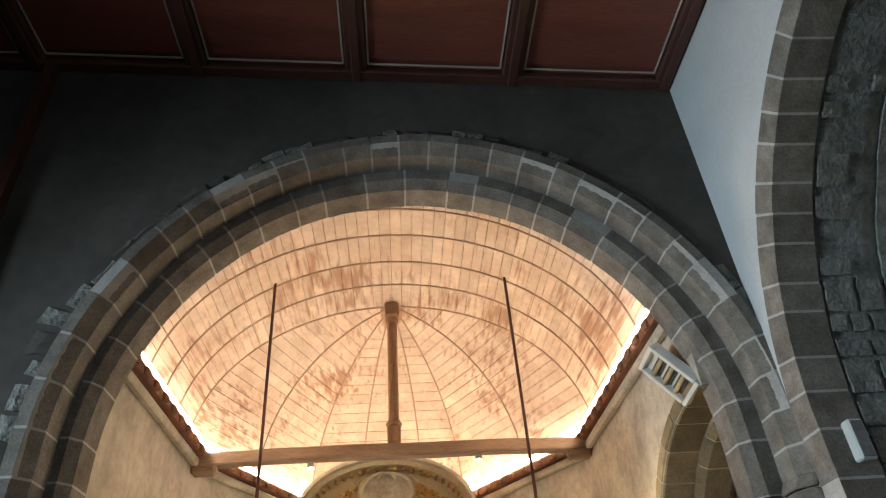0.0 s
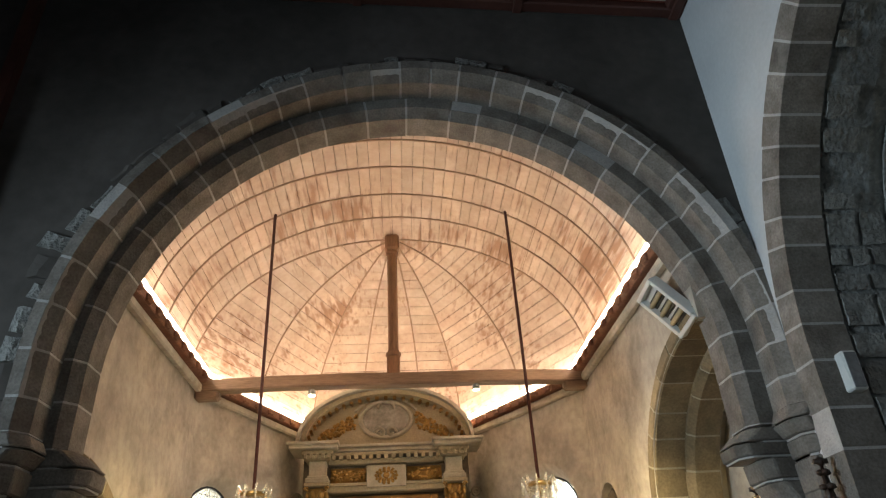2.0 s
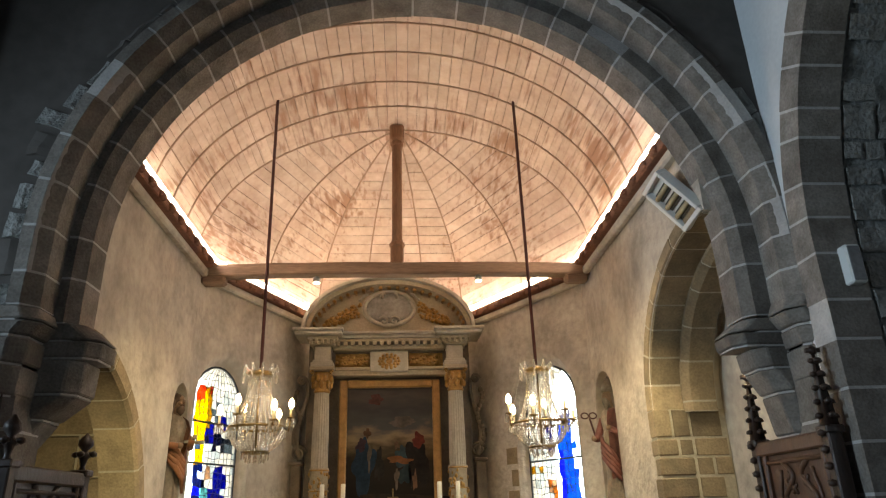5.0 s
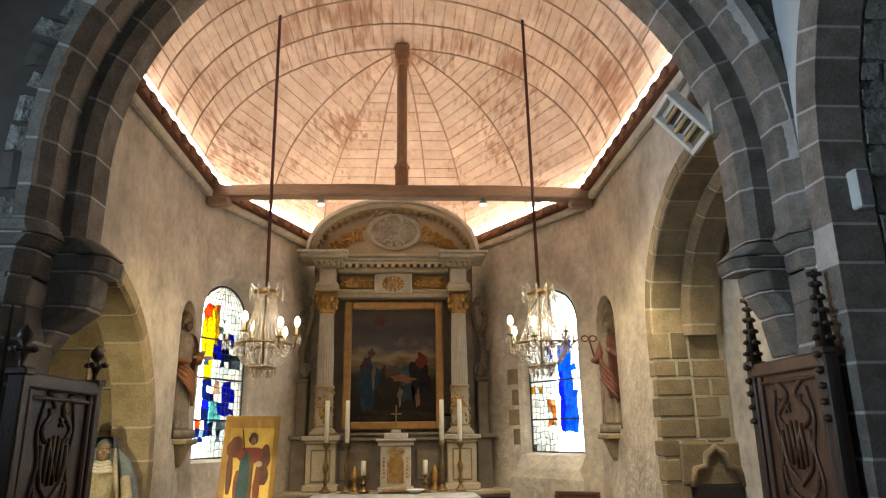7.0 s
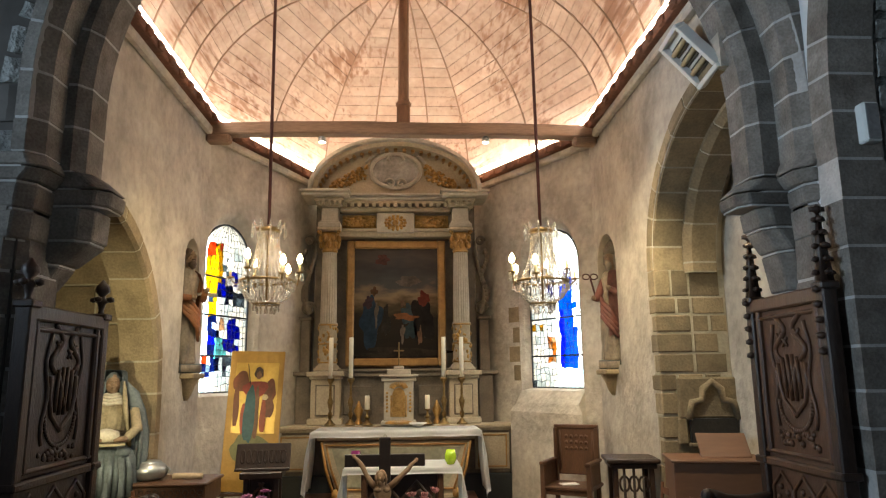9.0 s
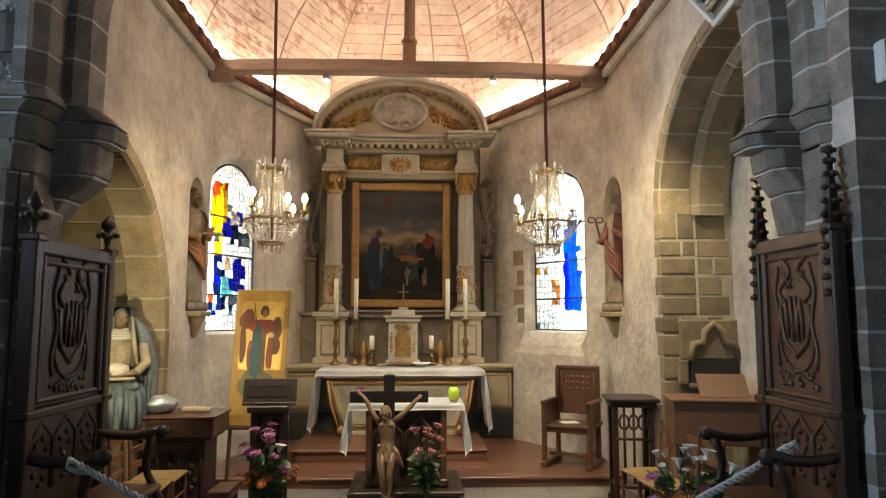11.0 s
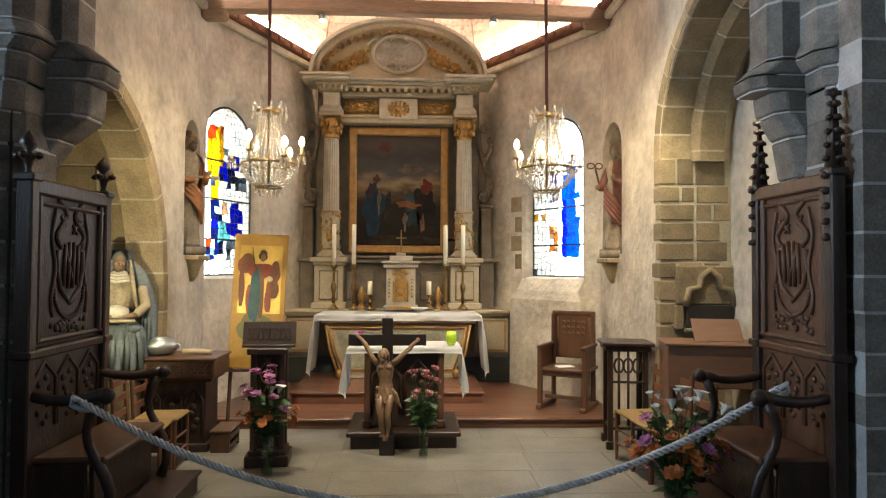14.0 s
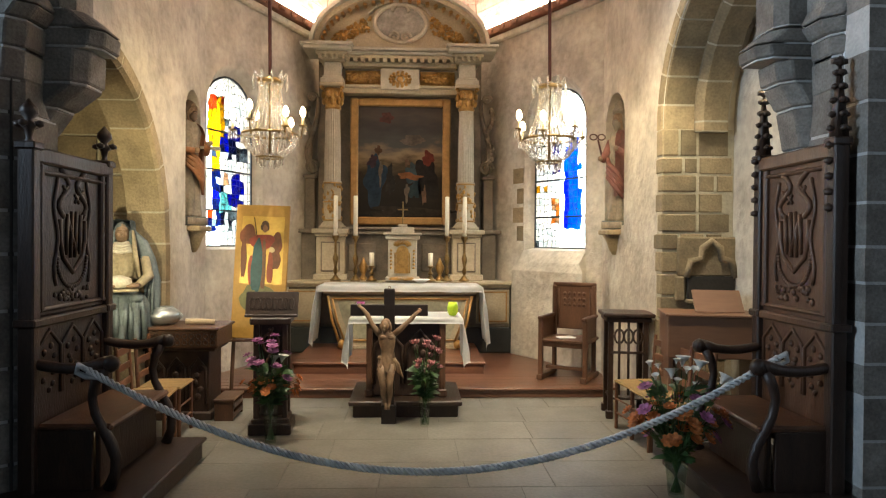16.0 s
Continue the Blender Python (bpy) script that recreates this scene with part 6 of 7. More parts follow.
TINTS = {"clear": (1.0, 1.0, 1.0), "pale": (0.80, 0.87, 0.93), "grey": (0.30, 0.36, 0.42), "yellow": (0.74, 0.50, 0.03), "red": (0.62, 0.13, 0.04), "blue": (0.02, 0.05, 0.62), "navy": (0.03, 0.06, 0.2), "azure": (0.02, 0.16, 0.55), "cyan": (0.35, 0.75, 0.8), "amber": (0.8, 0.4, 0.1), "slate": (0.12, 0.16, 0.22), "flesh": (0.85, 0.62, 0.45)}


def tint_north(a, b):
    """The glass colour at a across (0 to 1) and b up (0 to 1)."""
    k = (a * 31.7 + b * 57.3) % 1
    if b > 0.88:
        return "clear"
    if abs(a - 0.26 - 0.1 * (0.87 - b)) < 0.16 and b > 0.80:
        return "red" if a < 0.24 or k < 0.3 else "yellow"
    if abs(a - 0.24) < 0.07 + 0.28 * (b - 0.45) and 0.45 < b <= 0.80:
        return "amber" if k < 0.16 else "slate" if k < 0.28 else "yellow"
    if 0.46 < a < 0.60 and 0.68 < b < 0.80:
        return "pale" if k < 0.5 else "grey"
    if 0.56 < a < 0.74 and 0.655 < b < 0.70:
        return "blue"
    if abs(a - 0.5) < 0.1 + 0.5 * (b - 0.5) and 0.5 < b < 0.66:
        return "navy" if k < 0.75 else "blue"
    if 0.66 < a < 0.94 and 0.50 < b < 0.59:
        return "slate" if k < 0.6 else "grey"
    if 0.38 < a < 0.56 and 0.36 < b < 0.46:
        return "flesh" if k < 0.6 else "pale"
    if abs(a - 0.25) < 0.11 and 0.19 < b <= 0.46:
        return "navy" if k < 0.8 else "blue"
    if abs(a - 0.68) < 0.20 - 0.9 * abs(b - 0.31) and 0.24 < b < 0.42:
        return "blue"
    if 0.36 < a < 0.54 and 0.2 < b < 0.31:
        return "cyan"
    if 0.06 < a < 0.66 and 0.07 < b <= 0.19:
        return "navy" if k < 0.25 else "grey" if k < 0.55 else "red" if k < 0.6 else "pale"
    return "pale" if k < 0.2 else "clear"


def tint_south(a, b):
    a = 1 - a
    k = (a * 31.7 + b * 57.3) % 1
    if b > 0.72:
        return "clear"
    if abs(a - 0.44) < 0.09 and 0.46 < b < 0.66:
        return "blue"
    if a > 0.56 and abs(a - 0.72 - 0.08 * (b - 0.4)) < 0.13 + 0.16 * (0.6 - b) and 0.12 < b < 0.68:
        return "blue" if a < 0.64 and b < 0.5 else "navy" if k < 0.08 else "azure"
    if 0.34 < a < 0.52 and 0.17 < b < 0.32:
        return "amber" if k < 0.55 else "flesh"
    if a < 0.26 and 0.36 < b < 0.40:
        return "yellow"
    if b < 0.11:
        return "pale" if k < 0.35 else "grey" if k < 0.42 else "clear"
    return "pale" if k < 0.15 else "clear"


LEAD = material("dark_lead_came", (0.03, 0.03, 0.035), 0.6, metal=0.3)


def stained(name, o, u, n, u0, u1, sill, spring, rise, tint, bars, label, opening, foot):
    m = frame_of(o, u, n)
    win = thing(name, label, "window", kind="structure")
    top, w, mid = spring + rise, u1 - u0, (u0 + u1) / 2
    D = 0.12

    def half_width(z):
        if z <= spring:
            return w / 2
        return w / 2 * math.sqrt(max(0.0, 1 - ((z - spring) / rise) ** 2))

    rows, cols = 25, 12
    grid = []
    for r in range(rows + 1):
        z = sill + (top - 0.012 - sill) * r / rows
        line = []
        for c in range(cols + 1):
            jx = random.uniform(-0.26, 0.26) if 0 < c < cols else 0
            jz = random.uniform(-0.022, 0.022) if 0 < r < rows and 0 < c < cols else 0
            line.append((mid + (2 * (c + jx) / cols - 1) * half_width(z + jz), z + jz))
        grid.append(line)
    lead = bmesh.new()
    for r in range(rows):
        for c in range(cols):
            q = [grid[r][c], grid[r][c + 1], grid[r + 1][c + 1], grid[r + 1][c]]
            cu, cz = sum(a for a, b in q) / 4, sum(b for a, b in q) / 4
            t = tint((cu - u0) / w, (cz - sill) / (top - sill))
            if random.random() < 0.05:
                t = random.choice(("clear", "pale"))
            bm = bmesh.new()
            prism(bm, [(a + (cu - a) * 0.02, b + (cz - b) * 0.02) for a, b in q], m @ Matrix.Translation((0, 0, D)), 0.004)
            part("pane", bm, glass(t, TINTS[t]), win)
            tube(lead, [m @ V(*q[0], D), m @ V(*q[1], D)], 0.0035, 4)
            tube(lead, [m @ V(*q[0], D), m @ V(*q[3], D)], 0.0035, 4)
            if random.random() < 0.55 and t not in ("clear", "pale"):
                tube(lead, [m @ V(*q[0], D), m @ V(*q[2], D)], 0.003, 4)
    part("lead_came", lead, LEAD, win)
    for z in bars:
        bm = bmesh.new()
        box(bm, (mid, z, D - 0.012), (w, 0.022, 0.014), m)
        part("glazing_bar", bm, LEAD, win)
    bm = bmesh.new()
    edge = [(u0, sill)] + [(u0 + 0.0, sill + (spring - sill) * k / 4) for k in range(1, 5)] + arch_top(u0, u1, spring, rise, 16)[1:-1] + [(u1, spring), (u1, sill)]
    tube(bm, [m @ V(a, b, D - 0.005) for a, b in edge], 0.014, 6, True)
    part("window_frame", bm, LEAD, win)
    # splayed plaster reveal from the wall's face back to the glass
    bm = bmesh.new()
    outer = [(opening[0][0], foot), *opening, (opening[-1][0], foot)]
    inner = [(u0, sill), *arch_top(u0, u1, spring, rise, len(opening) - 1), (u1, sill)]
    rings = [[bm.verts.new(m @ V(a + (c - a) * k, b + (d - b) * k, 0.002 + (D + 0.02) * k ** 1.4)) for (a, b), (c, d) in zip(outer, inner)] for k in (0.0, 0.35, 0.7, 1.0)]
    for ra, rb in zip(rings, rings[1:]):
        for k in range(len(ra)):
            q = (k + 1) % len(ra)
            bm.faces.new((ra[k], ra[q], rb[q], rb[k]))
    part("reveal", bm, PLASTER, win)
    bm = bmesh.new()
    box(bm, (mid, (sill + top) / 2, 0.95), (2.2, 3.2, 0.02), m)
    tagged(part("backdrop", bm, DAYLIGHT), "bright overcast daylight outside the window", "sky", kind="structure")


DAYLIGHT = glow("daylight_outside", (0.88, 0.95, 1.0), 11.0)
stained("window_1", DL0, dl, (-dl.y, dl.x, 0), 0.10, 1.05, 1.668, 3.36, 0.475, tint_north, (2.12, 2.63, 3.12), "round-headed stained window with yellow and blue glass", win_l, 1.62)
stained("window_2", DR0, dr, (dr.y, -dr.x, 0), 0.415, 1.445, 1.668, 3.37, 0.51, tint_south, (2.10, 2.62, 3.12), "round-headed stained window with a tall blue shape", win_r, 1.62)
# sloping plaster sill under the southern window
mw = frame_of(DR0, dr, (dr.y, -dr.x, 0))
bm = bmesh.new()
prof = [(0.19, 1.635), (0.0, 1.63), (-0.11, 1.46), (-0.15, 1.34), (-0.15, 0.08), (0.04, 0.08), (0.19, 1.5)]
cols = []
for k in range(9):
    u = 0.20 + 1.46 * k / 8
    cols.append([bm.verts.new(mw @ V(u if 0 < k < 8 else u + (0.1 if k == 0 else -0.1) * (z > 1.4), z, d + 0.012 * noise.noise(V(u * 4, z * 4, 1)))) for d, z in prof])
for ca, cb_ in zip(cols, cols[1:]):
    for j in range(len(prof)):
        bm.faces.new((ca[j], ca[(j + 1) % len(prof)], cb_[(j + 1) % len(prof)], cb_[j]))
bm.faces.new(cols[0][::-1])
bm.faces.new(cols[-1])
tagged(part("window_sill", bm, PLASTER), "sloping plaster sill and apron under the window", "sill", kind="structure")

# ---- chandeliers ----
CRYSTAL = bpy.data.materials.new("cut_crystal")
CRYSTAL.use_nodes = True
cb = CRYSTAL.node_tree.nodes["Principled BSDF"]
cb.inputs["Base Color"].default_value = (0.95, 0.9, 0.8, 1)
cb.inputs["Roughness"].default_value = 0.06
cb.inputs["Transmission Weight"].default_value = 0.8
cb.inputs["IOR"].default_value = 1.5
BULB = glow("lit_candle_bulb", (1.0, 0.72, 0.40), 60)
SLEEVE = material("cream_candle_sleeve", (0.75, 0.62, 0.36), 0.5, spots=0.1)


def chandelier(x, y, z, top, first):
    """z: the height of its arms' ring."""
    root, p = simple("chandelier", "crystal bead chandelier with lit candle bulbs", "chandelier", (x, y, z), group="chandeliers")
    p("rod", lambda bm: tube(bm, [(-0.03, 0, top - z), (-0.01, 0, 1.6), (0, 0, 0.55)], 0.018, 8), IRON, lab="dark red painted hanging rod", smooth=True)
    crown = p("crown", lambda bm: lathe(bm, [(0.02, 0.6), (0.05, 0.58), (0.13, 0.56), (0.135, 0.53), (0.12, 0.52)], seg=18), BRASS, smooth=True)

    def crown_leaves(bm):
        for k in range(10):
            a = math.tau * k / 10
            tube(bm, [(0.12 * math.cos(a), 0.12 * math.sin(a), 0.54), (0.17 * math.cos(a), 0.17 * math.sin(a), 0.62), (0.18 * math.cos(a), 0.18 * math.sin(a), 0.56)], [0.014, 0.012, 0.004], 5)
            lathe(bm, [(0.004, 0.45), (0.011, 0.46), (0.009, 0.54), (0.003, 0.56)], (0.175 * math.cos(a), 0.175 * math.sin(a), 0), 6)
    p("crown_drop", crown_leaves, CRYSTAL, crown, "clear crystal drops")["kind"] = "stuff"

    def beads(bm):
        for k in range(24):
            a = math.tau * k / 24
            for j in range(28):
                t = j / 27
                r = 0.10 + 0.035 * t + 0.085 * t ** 2.6
                ball(bm, (r * math.cos(a), r * math.sin(a), 0.52 - 0.49 * t), 0.0105, 1, (1, 1, 0.85))
    p("bead_strand", beads, CRYSTAL, lab="strands of crystal beads")["kind"] = "stuff"

    def basket(bm):
        for k in range(30):
            a = math.tau * k / 30
            for j in range(11):
                t = j / 10
                r = 0.265 * math.cos(t * 1.12)
                ball(bm, (r * math.cos(a), r * math.sin(a), -0.02 - 0.215 * math.sin(t * 1.3)), 0.0135, 1, (1, 1, 0.85))
        for r, z0, n in ((0.28, -0.03, 26), (0.13, -0.24, 14), (0.09, -0.27, 10)):
            for k in range(n):
                a = math.tau * k / n
                lathe(bm, [(0.003, z0 - 0.075), (0.010, z0 - 0.06), (0.008, z0 - 0.01), (0.003, z0)], (r * math.cos(a), r * math.sin(a), 0), 6)
    p("bead_basket", basket, CRYSTAL, lab="basket of crystal beads and drops")["kind"] = "stuff"
    p("hoop", lambda bm: tube(bm, [(0.275 * math.cos(k * math.tau / 32), 0.275 * math.sin(k * math.tau / 32), 0.0) for k in range(32)], 0.014, 6, True), BRASS, smooth=True)
    p("lower_hoop", lambda bm: tube(bm, [(0.135 * math.cos(k * math.tau / 24), 0.135 * math.sin(k * math.tau / 24), -0.24) for k in range(24)], 0.010, 6, True), BRASS, smooth=True)
    p("stem", lambda bm: tube(bm, [(0, 0, 0.55), (0, 0, -0.22)], 0.012, 6), BRASS, smooth=True)
    for k in range(6):
        a = first + math.tau * k / 6
        c, s = math.cos(a), math.sin(a)
        r = 0.37 if k % 2 else 0.33
        h = 0.03 if k % 2 else 0.09
        arm = p("arm", lambda bm: tube(bm, [(0.27 * c, 0.27 * s, 0), (0.31 * c, 0.31 * s, -0.04), (r * c, r * s, h - 0.01)], 0.009, 6), BRASS, smooth=True)
        p("drip_pan", lambda bm: lathe(bm, [(0.012, h - 0.01), (0.042, h + 0.005), (0.045, h + 0.012), (0.014, h + 0.01)], (r * c, r * s, 0), 14), BRASS, arm, smooth=True)
        p("candle_sleeve", lambda bm: lathe(bm, [(0.014, h + 0.01), (0.014, h + 0.10)], (r * c, r * s, 0), 10), SLEEVE, arm, smooth=True)
        p("bulb", lambda bm: lathe(bm, [(0.012, h + 0.10), (0.028, h + 0.125), (0.031, h + 0.15), (0.02, h + 0.185), (0.004, h + 0.205)], (r * c, r * s, 0), 12), BULB, arm, "lit warm candle bulb", True)

        def drops(bm):
            for q in range(6):
                b = math.tau * q / 6
                lathe(bm, [(0.003, h - 0.09), (0.009, h - 0.075), (0.007, h - 0.02), (0.003, h)], (r * c + 0.04 * math.cos(b), r * s + 0.04 * math.sin(b), 0), 6)
        p("pendant", drops, CRYSTAL, arm, "hanging crystal drops")["kind"] = "stuff"


chandelier(-1.465, 7.0, 2.83, 6.72, 0.1)
chandelier(1.42, 7.0, 2.82, 6.72, 3.3)

# ---- fittings ----
root, p = simple("spot_lamp", "small lit projector under the tie beam", "lamp", (-1.08, 8.1, 4.815), group="projectors on the beam")
p("housing", lambda bm: lathe(bm, [(0.03, 0.0), (0.045, -0.02), (0.045, -0.07)], seg=14), material("grey_lamp_metal", (0.35, 0.35, 0.35), 0.4, metal=0.5), smooth=True)
p("lens", lambda bm: lathe(bm, [(0.04, -0.075), (0.038, -0.082)], seg=14), glow("lit_lens", (1.0, 0.82, 0.55), 40))
copy_thing(root, pose(0.98, 8.1, 4.825))

root, p = simple("radiant_heater", "white metal radiant heater with three glowing tubes", "heater", (0, 0, 0))
c0, uu, vv = V(2.2, 4.97, 4.65), V(0.21, -0.22, -0.44), V(0.0, 0.34, -0.04)
nn = uu.cross(vv).normalized()
hm = Matrix((uu.normalized(), vv.normalized(), nn)).transposed().to_4x4()
hm.translation = c0 + uu / 2 + vv / 2
LU, LV = uu.length + 0.04, vv.length + 0.02
sg = -1 if nn.dot(V(0, 0, 1.75) - c0) > 0 else 1
WHITEMETAL = material("white_enamel", (0.72, 0.72, 0.68), 0.4, spots=0.08)
p("tray", lambda bm: box(bm, (0, 0, sg * 0.06), (LU, LV, 0.04), hm, bevel=0.006), WHITEMETAL)
for e in (-1, 1):
    p("rim", lambda bm: box(bm, (e * (LU / 2 - 0.02), 0, sg * 0.02), (0.045, LV, 0.08), hm, bevel=0.006), WHITEMETAL)
    p("rim", lambda bm: box(bm, (0, e * (LV / 2 - 0.02), sg * 0.02), (LU - 0.09, 0.045, 0.08), hm, bevel=0.006), WHITEMETAL)
for k in range(3):
    q = -0.13 + 0.13 * k
    p("reflector", lambda bm: box(bm, (q, 0, sg * 0.03), (0.10, LV - 0.1, 0.012), hm, bevel=0.003), material("dark_reflector", (0.10, 0.09, 0.07), 0.3, metal=0.6))
    p("burner", lambda bm: tube(bm, [hm @ V(q, -LV / 2 + 0.05, sg * 0.012), hm @ V(q, LV / 2 - 0.05, sg * 0.012)], 0.022, 8), material("cream_ceramic_burner", (0.62, 0.5, 0.28), 0.6), smooth=True)

root, p = simple("wall_speaker", "small pale wall loudspeaker on a stone pier", "loudspeaker", (3.0, 4.0, 3.44), 0)
p("case", lambda bm: box(bm, (0, 0, 0), (0.11, 0.10, 0.27), bevel=0.012), WHITEMETAL)
p("grille", lambda bm: box(bm, (0.0, -0.052, 0), (0.085, 0.008, 0.24), bevel=0.003), material("grey_grille", (0.2, 0.2, 0.2), 0.6))

# piscina: trefoil niche in the southern recess
root, p = simple("piscina", "ochre stone trefoil niche with a dark basin", "niche", (RX + 0.46, 6.375, 0.0))


def trefoil(bm):
    pts = [(-0.24, 1.42), (-0.2, 1.58), (-0.1, 1.60), (-0.09, 1.70), (0, 1.77), (0.09, 1.70), (0.1, 1.60), (0.2, 1.58), (0.24, 1.42)]
    tube(bm, [(a, 0.0, b) for a, b in pts], 0.035, 8)


p("lintel", bx(((0, 0.04, 1.62), (0.64, 0.05, 0.38)), ((-0.29, 0.04, 1.31), (0.10, 0.05, 0.24)), bevel=0.015), GOLDSTONE)
p("arch_moulding", trefoil, GOLDSTONE, smooth=True)
# no real hollow: a near-black block paints the shade inside the niche
p("recess", bx(((0, 0.01, 1.32), (0.46, 0.05, 0.22)), bevel=0.004), material("dark_niche", (0.03, 0.025, 0.02), 0.9))
p("ledge", bx(((0, -0.01, 1.19), (0.5, 0.08, 0.04)), bevel=0.01), GOLDSTONE)

# ---- vases and flowers ----
VASE = glass("vase", (0.90, 0.95, 0.90))
STEM = material("green_stem", (0.06, 0.12, 0.03), 0.5, spots=0.25, scale=8)
LEAF = material("green_leaf", (0.05, 0.11, 0.03), 0.45, spots=0.3, scale=9, island=0.3)
PETALS = {k: material(k + "_petal", c, 0.55, spots=0.2, scale=20, island=0.15) for k, c in (("pink", (0.60, 0.26, 0.26)), ("magenta", (0.48, 0.08, 0.32)), ("orange", (0.60, 0.20, 0.05)), ("white", (0.75, 0.74, 0.66)), ("mauve", (0.45, 0.16, 0.34)))}


def petal_flower(bm, c, r, petals, up, cup=0.4):
    up = up.normalized()
    side = up.orthogonal().normalized()
    for ring in (0, 1):
        for k in range(petals):
            a = math.tau * (k + ring * 0.5) / petals
            d = (Matrix.Rotation(a, 3, up) @ side)
            t = up.cross(d)
            rr = r * (1 - 0.35 * ring)
            base, tip = c + up * 0.004, c + d * rr + up * rr * (cup + 0.5 * ring)
            mid = c + d * rr * 0.6 + up * rr * (cup * 0.35 + 0.3 * ring)
            w = rr * 0.42
            vs = [bm.verts.new(q) for q in (base, mid + t * w, tip + t * w * 0.4, tip - t * w * 0.4, mid - t * w)]
            bm.faces.new(vs)
    ball(bm, c + up * 0.006, r * 0.2, 1)


def leaf_blade(bm, a, d, L, w):
    d = d.normalized()
    t = d.orthogonal().normalized()
    n_ = d.cross(t)
    pts = []
    for i in range(5):
        s = i / 4
        cc = a + d * L * s - V(0, 0, 0.35 * L * s * s)
        ww = w * math.sin(math.pi * min(0.97, 0.12 + 0.85 * s))
        pts.append((bm.verts.new(cc + t * ww), bm.verts.new(cc - t * ww)))
    for (p0, p1), (q0, q1) in zip(pts, pts[1:]):
        bm.faces.new((p0, p1, q1, q0))


def bouquet(at, vase_h, vase_r, spread, height, flowers, label, leaves):
    root, p = simple("flower_vase", label, "flowers", at)
    p("vase", lambda bm: lathe(bm, [(vase_r * 0.62, 0), (vase_r * 0.66, 0.01), (vase_r * 0.8, vase_h * 0.5), (vase_r, vase_h), (vase_r * 0.94, vase_h), (vase_r * 0.74, vase_h * 0.5), (vase_r * 0.58, 0.02)], seg=22), VASE, lab="clear glass vase", smooth=True)
    stems, green = bmesh.new(), bmesh.new()
    heads = []
    for kind, n, size, lo, hi in flowers:
        for _ in range(n):
            a = random.uniform(0, math.tau)
            rr = spread * math.sqrt(random.random())
            z = random.uniform(lo, hi)
            tip = V(rr * math.cos(a), rr * 0.8 * math.sin(a), z)
            foot = V(-0.4 * vase_r * math.cos(a), -0.4 * vase_r * math.sin(a), 0.03)
            neck = V(0.5 * vase_r * math.cos(a), 0.5 * vase_r * math.sin(a), vase_h)
            tube(stems, [foot, neck, neck.lerp(tip, 0.6) + V(0, 0, 0.03), tip], 0.003, 5)
            heads.append((kind, size, tip, (tip - neck)))
    for _ in range(leaves):
        a = random.uniform(0, math.tau)
        z = random.uniform(vase_h * 0.9, height * 0.8)
        k = (z - vase_h) / max(0.01, height - vase_h)
        o = V(math.cos(a), math.sin(a), 0) * (vase_r * 0.4 + spread * 0.75 * k * random.random()) + V(0, 0, z)
        leaf_blade(green, o, V(math.cos(a) * random.uniform(0.3, 1), math.sin(a) * random.uniform(0.3, 1), random.uniform(0.1, 1.0)), random.uniform(0.06, 0.15), random.uniform(0.010, 0.024))
    part("stem", stems, STEM, root)["kind"] = "stuff"
    part("leaves", green, LEAF, root)["kind"] = "stuff"
    for kind, size, tip, d in heads:
        bm = bmesh.new()
        if kind == "white":
            d = d.normalized()
            t = d.orthogonal().normalized()
            w_ = d.cross(t)
            rings = []
            for s, r in ((0, 0.006), (0.35, 0.016), (0.7, 0.032), (1.0, 0.06)):
                rings.append([bm.verts.new(tip + d * size * 1.5 * s + (t * math.cos(math.tau * k / 12) + w_ * math.sin(math.tau * k / 12)) * r * size * 18 * (1 + 0.25 * s * math.cos(math.tau * k / 12))) for k in range(12)])
            for a_, b_ in zip(rings, rings[1:]):
                for k in range(12):
                    bm.faces.new((a_[k], a_[(k + 1) % 12], b_[(k + 1) % 12], b_[k]))
        elif kind == "pink":
            petal_flower(bm, tip, size, 6, d, 1.2)
        else:
            petal_flower(bm, tip, size, 7, d, 0.25)
        part("blossom", bm, PETALS[kind], root)
    return root


bouquet((1.84, 4.58, 0.0), 0.27, 0.085, 0.36, 0.95, [("orange", 44, 0.05, 0.42, 0.66), ("white", 5, 0.05, 0.62, 0.92), ("mauve", 13, 0.055, 0.34, 0.80), ("white", 9, 0.025, 0.7, 0.92)], "tall glass vase of lilies and orange flowers on the floor", 280)
bouquet((-1.21, 5.87, 0.0), 0.36, 0.07, 0.24, 0.8, [("orange", 26, 0.045, 0.40, 0.56), ("mauve", 16, 0.052, 0.52, 0.92), ("white", 2, 0.045, 0.62, 0.76)], "glass vase of mauve and orange flowers on the floor", 200)
bouquet((0.13, 6.36, 0.0), 0.3, 0.062, 0.17, 0.7, [("pink", 17, 0.036, 0.50, 0.84)], "glass vase of pink tulips before the carved altar", 220)

# votive glasses
for x, col, lab in ((-0.52, (0.16, 0.01, 0.09), "small purple glass votive light on the cloth"), (0.42, (0.42, 0.62, 0.03), "small lime green glass votive light on the cloth")):
    root, p = simple("votive_glass", lab, "votive", (x, 6.92, 0.986))
    p("cup", lambda bm: lathe(bm, [(0.035, 0), (0.055, 0.04), (0.06, 0.08), (0.045, 0.14), (0.04, 0.138), (0.052, 0.08), (0.03, 0.012)], seg=18), material("votive_" + str(round(x, 1)), col, 0.12, spots=0.1, coat=0.5), smooth=True)
# white dish on the altar
root, p = simple("white_dish", "small white shell dish on the altar", "dish", (0.13, 9.62, 1.152))
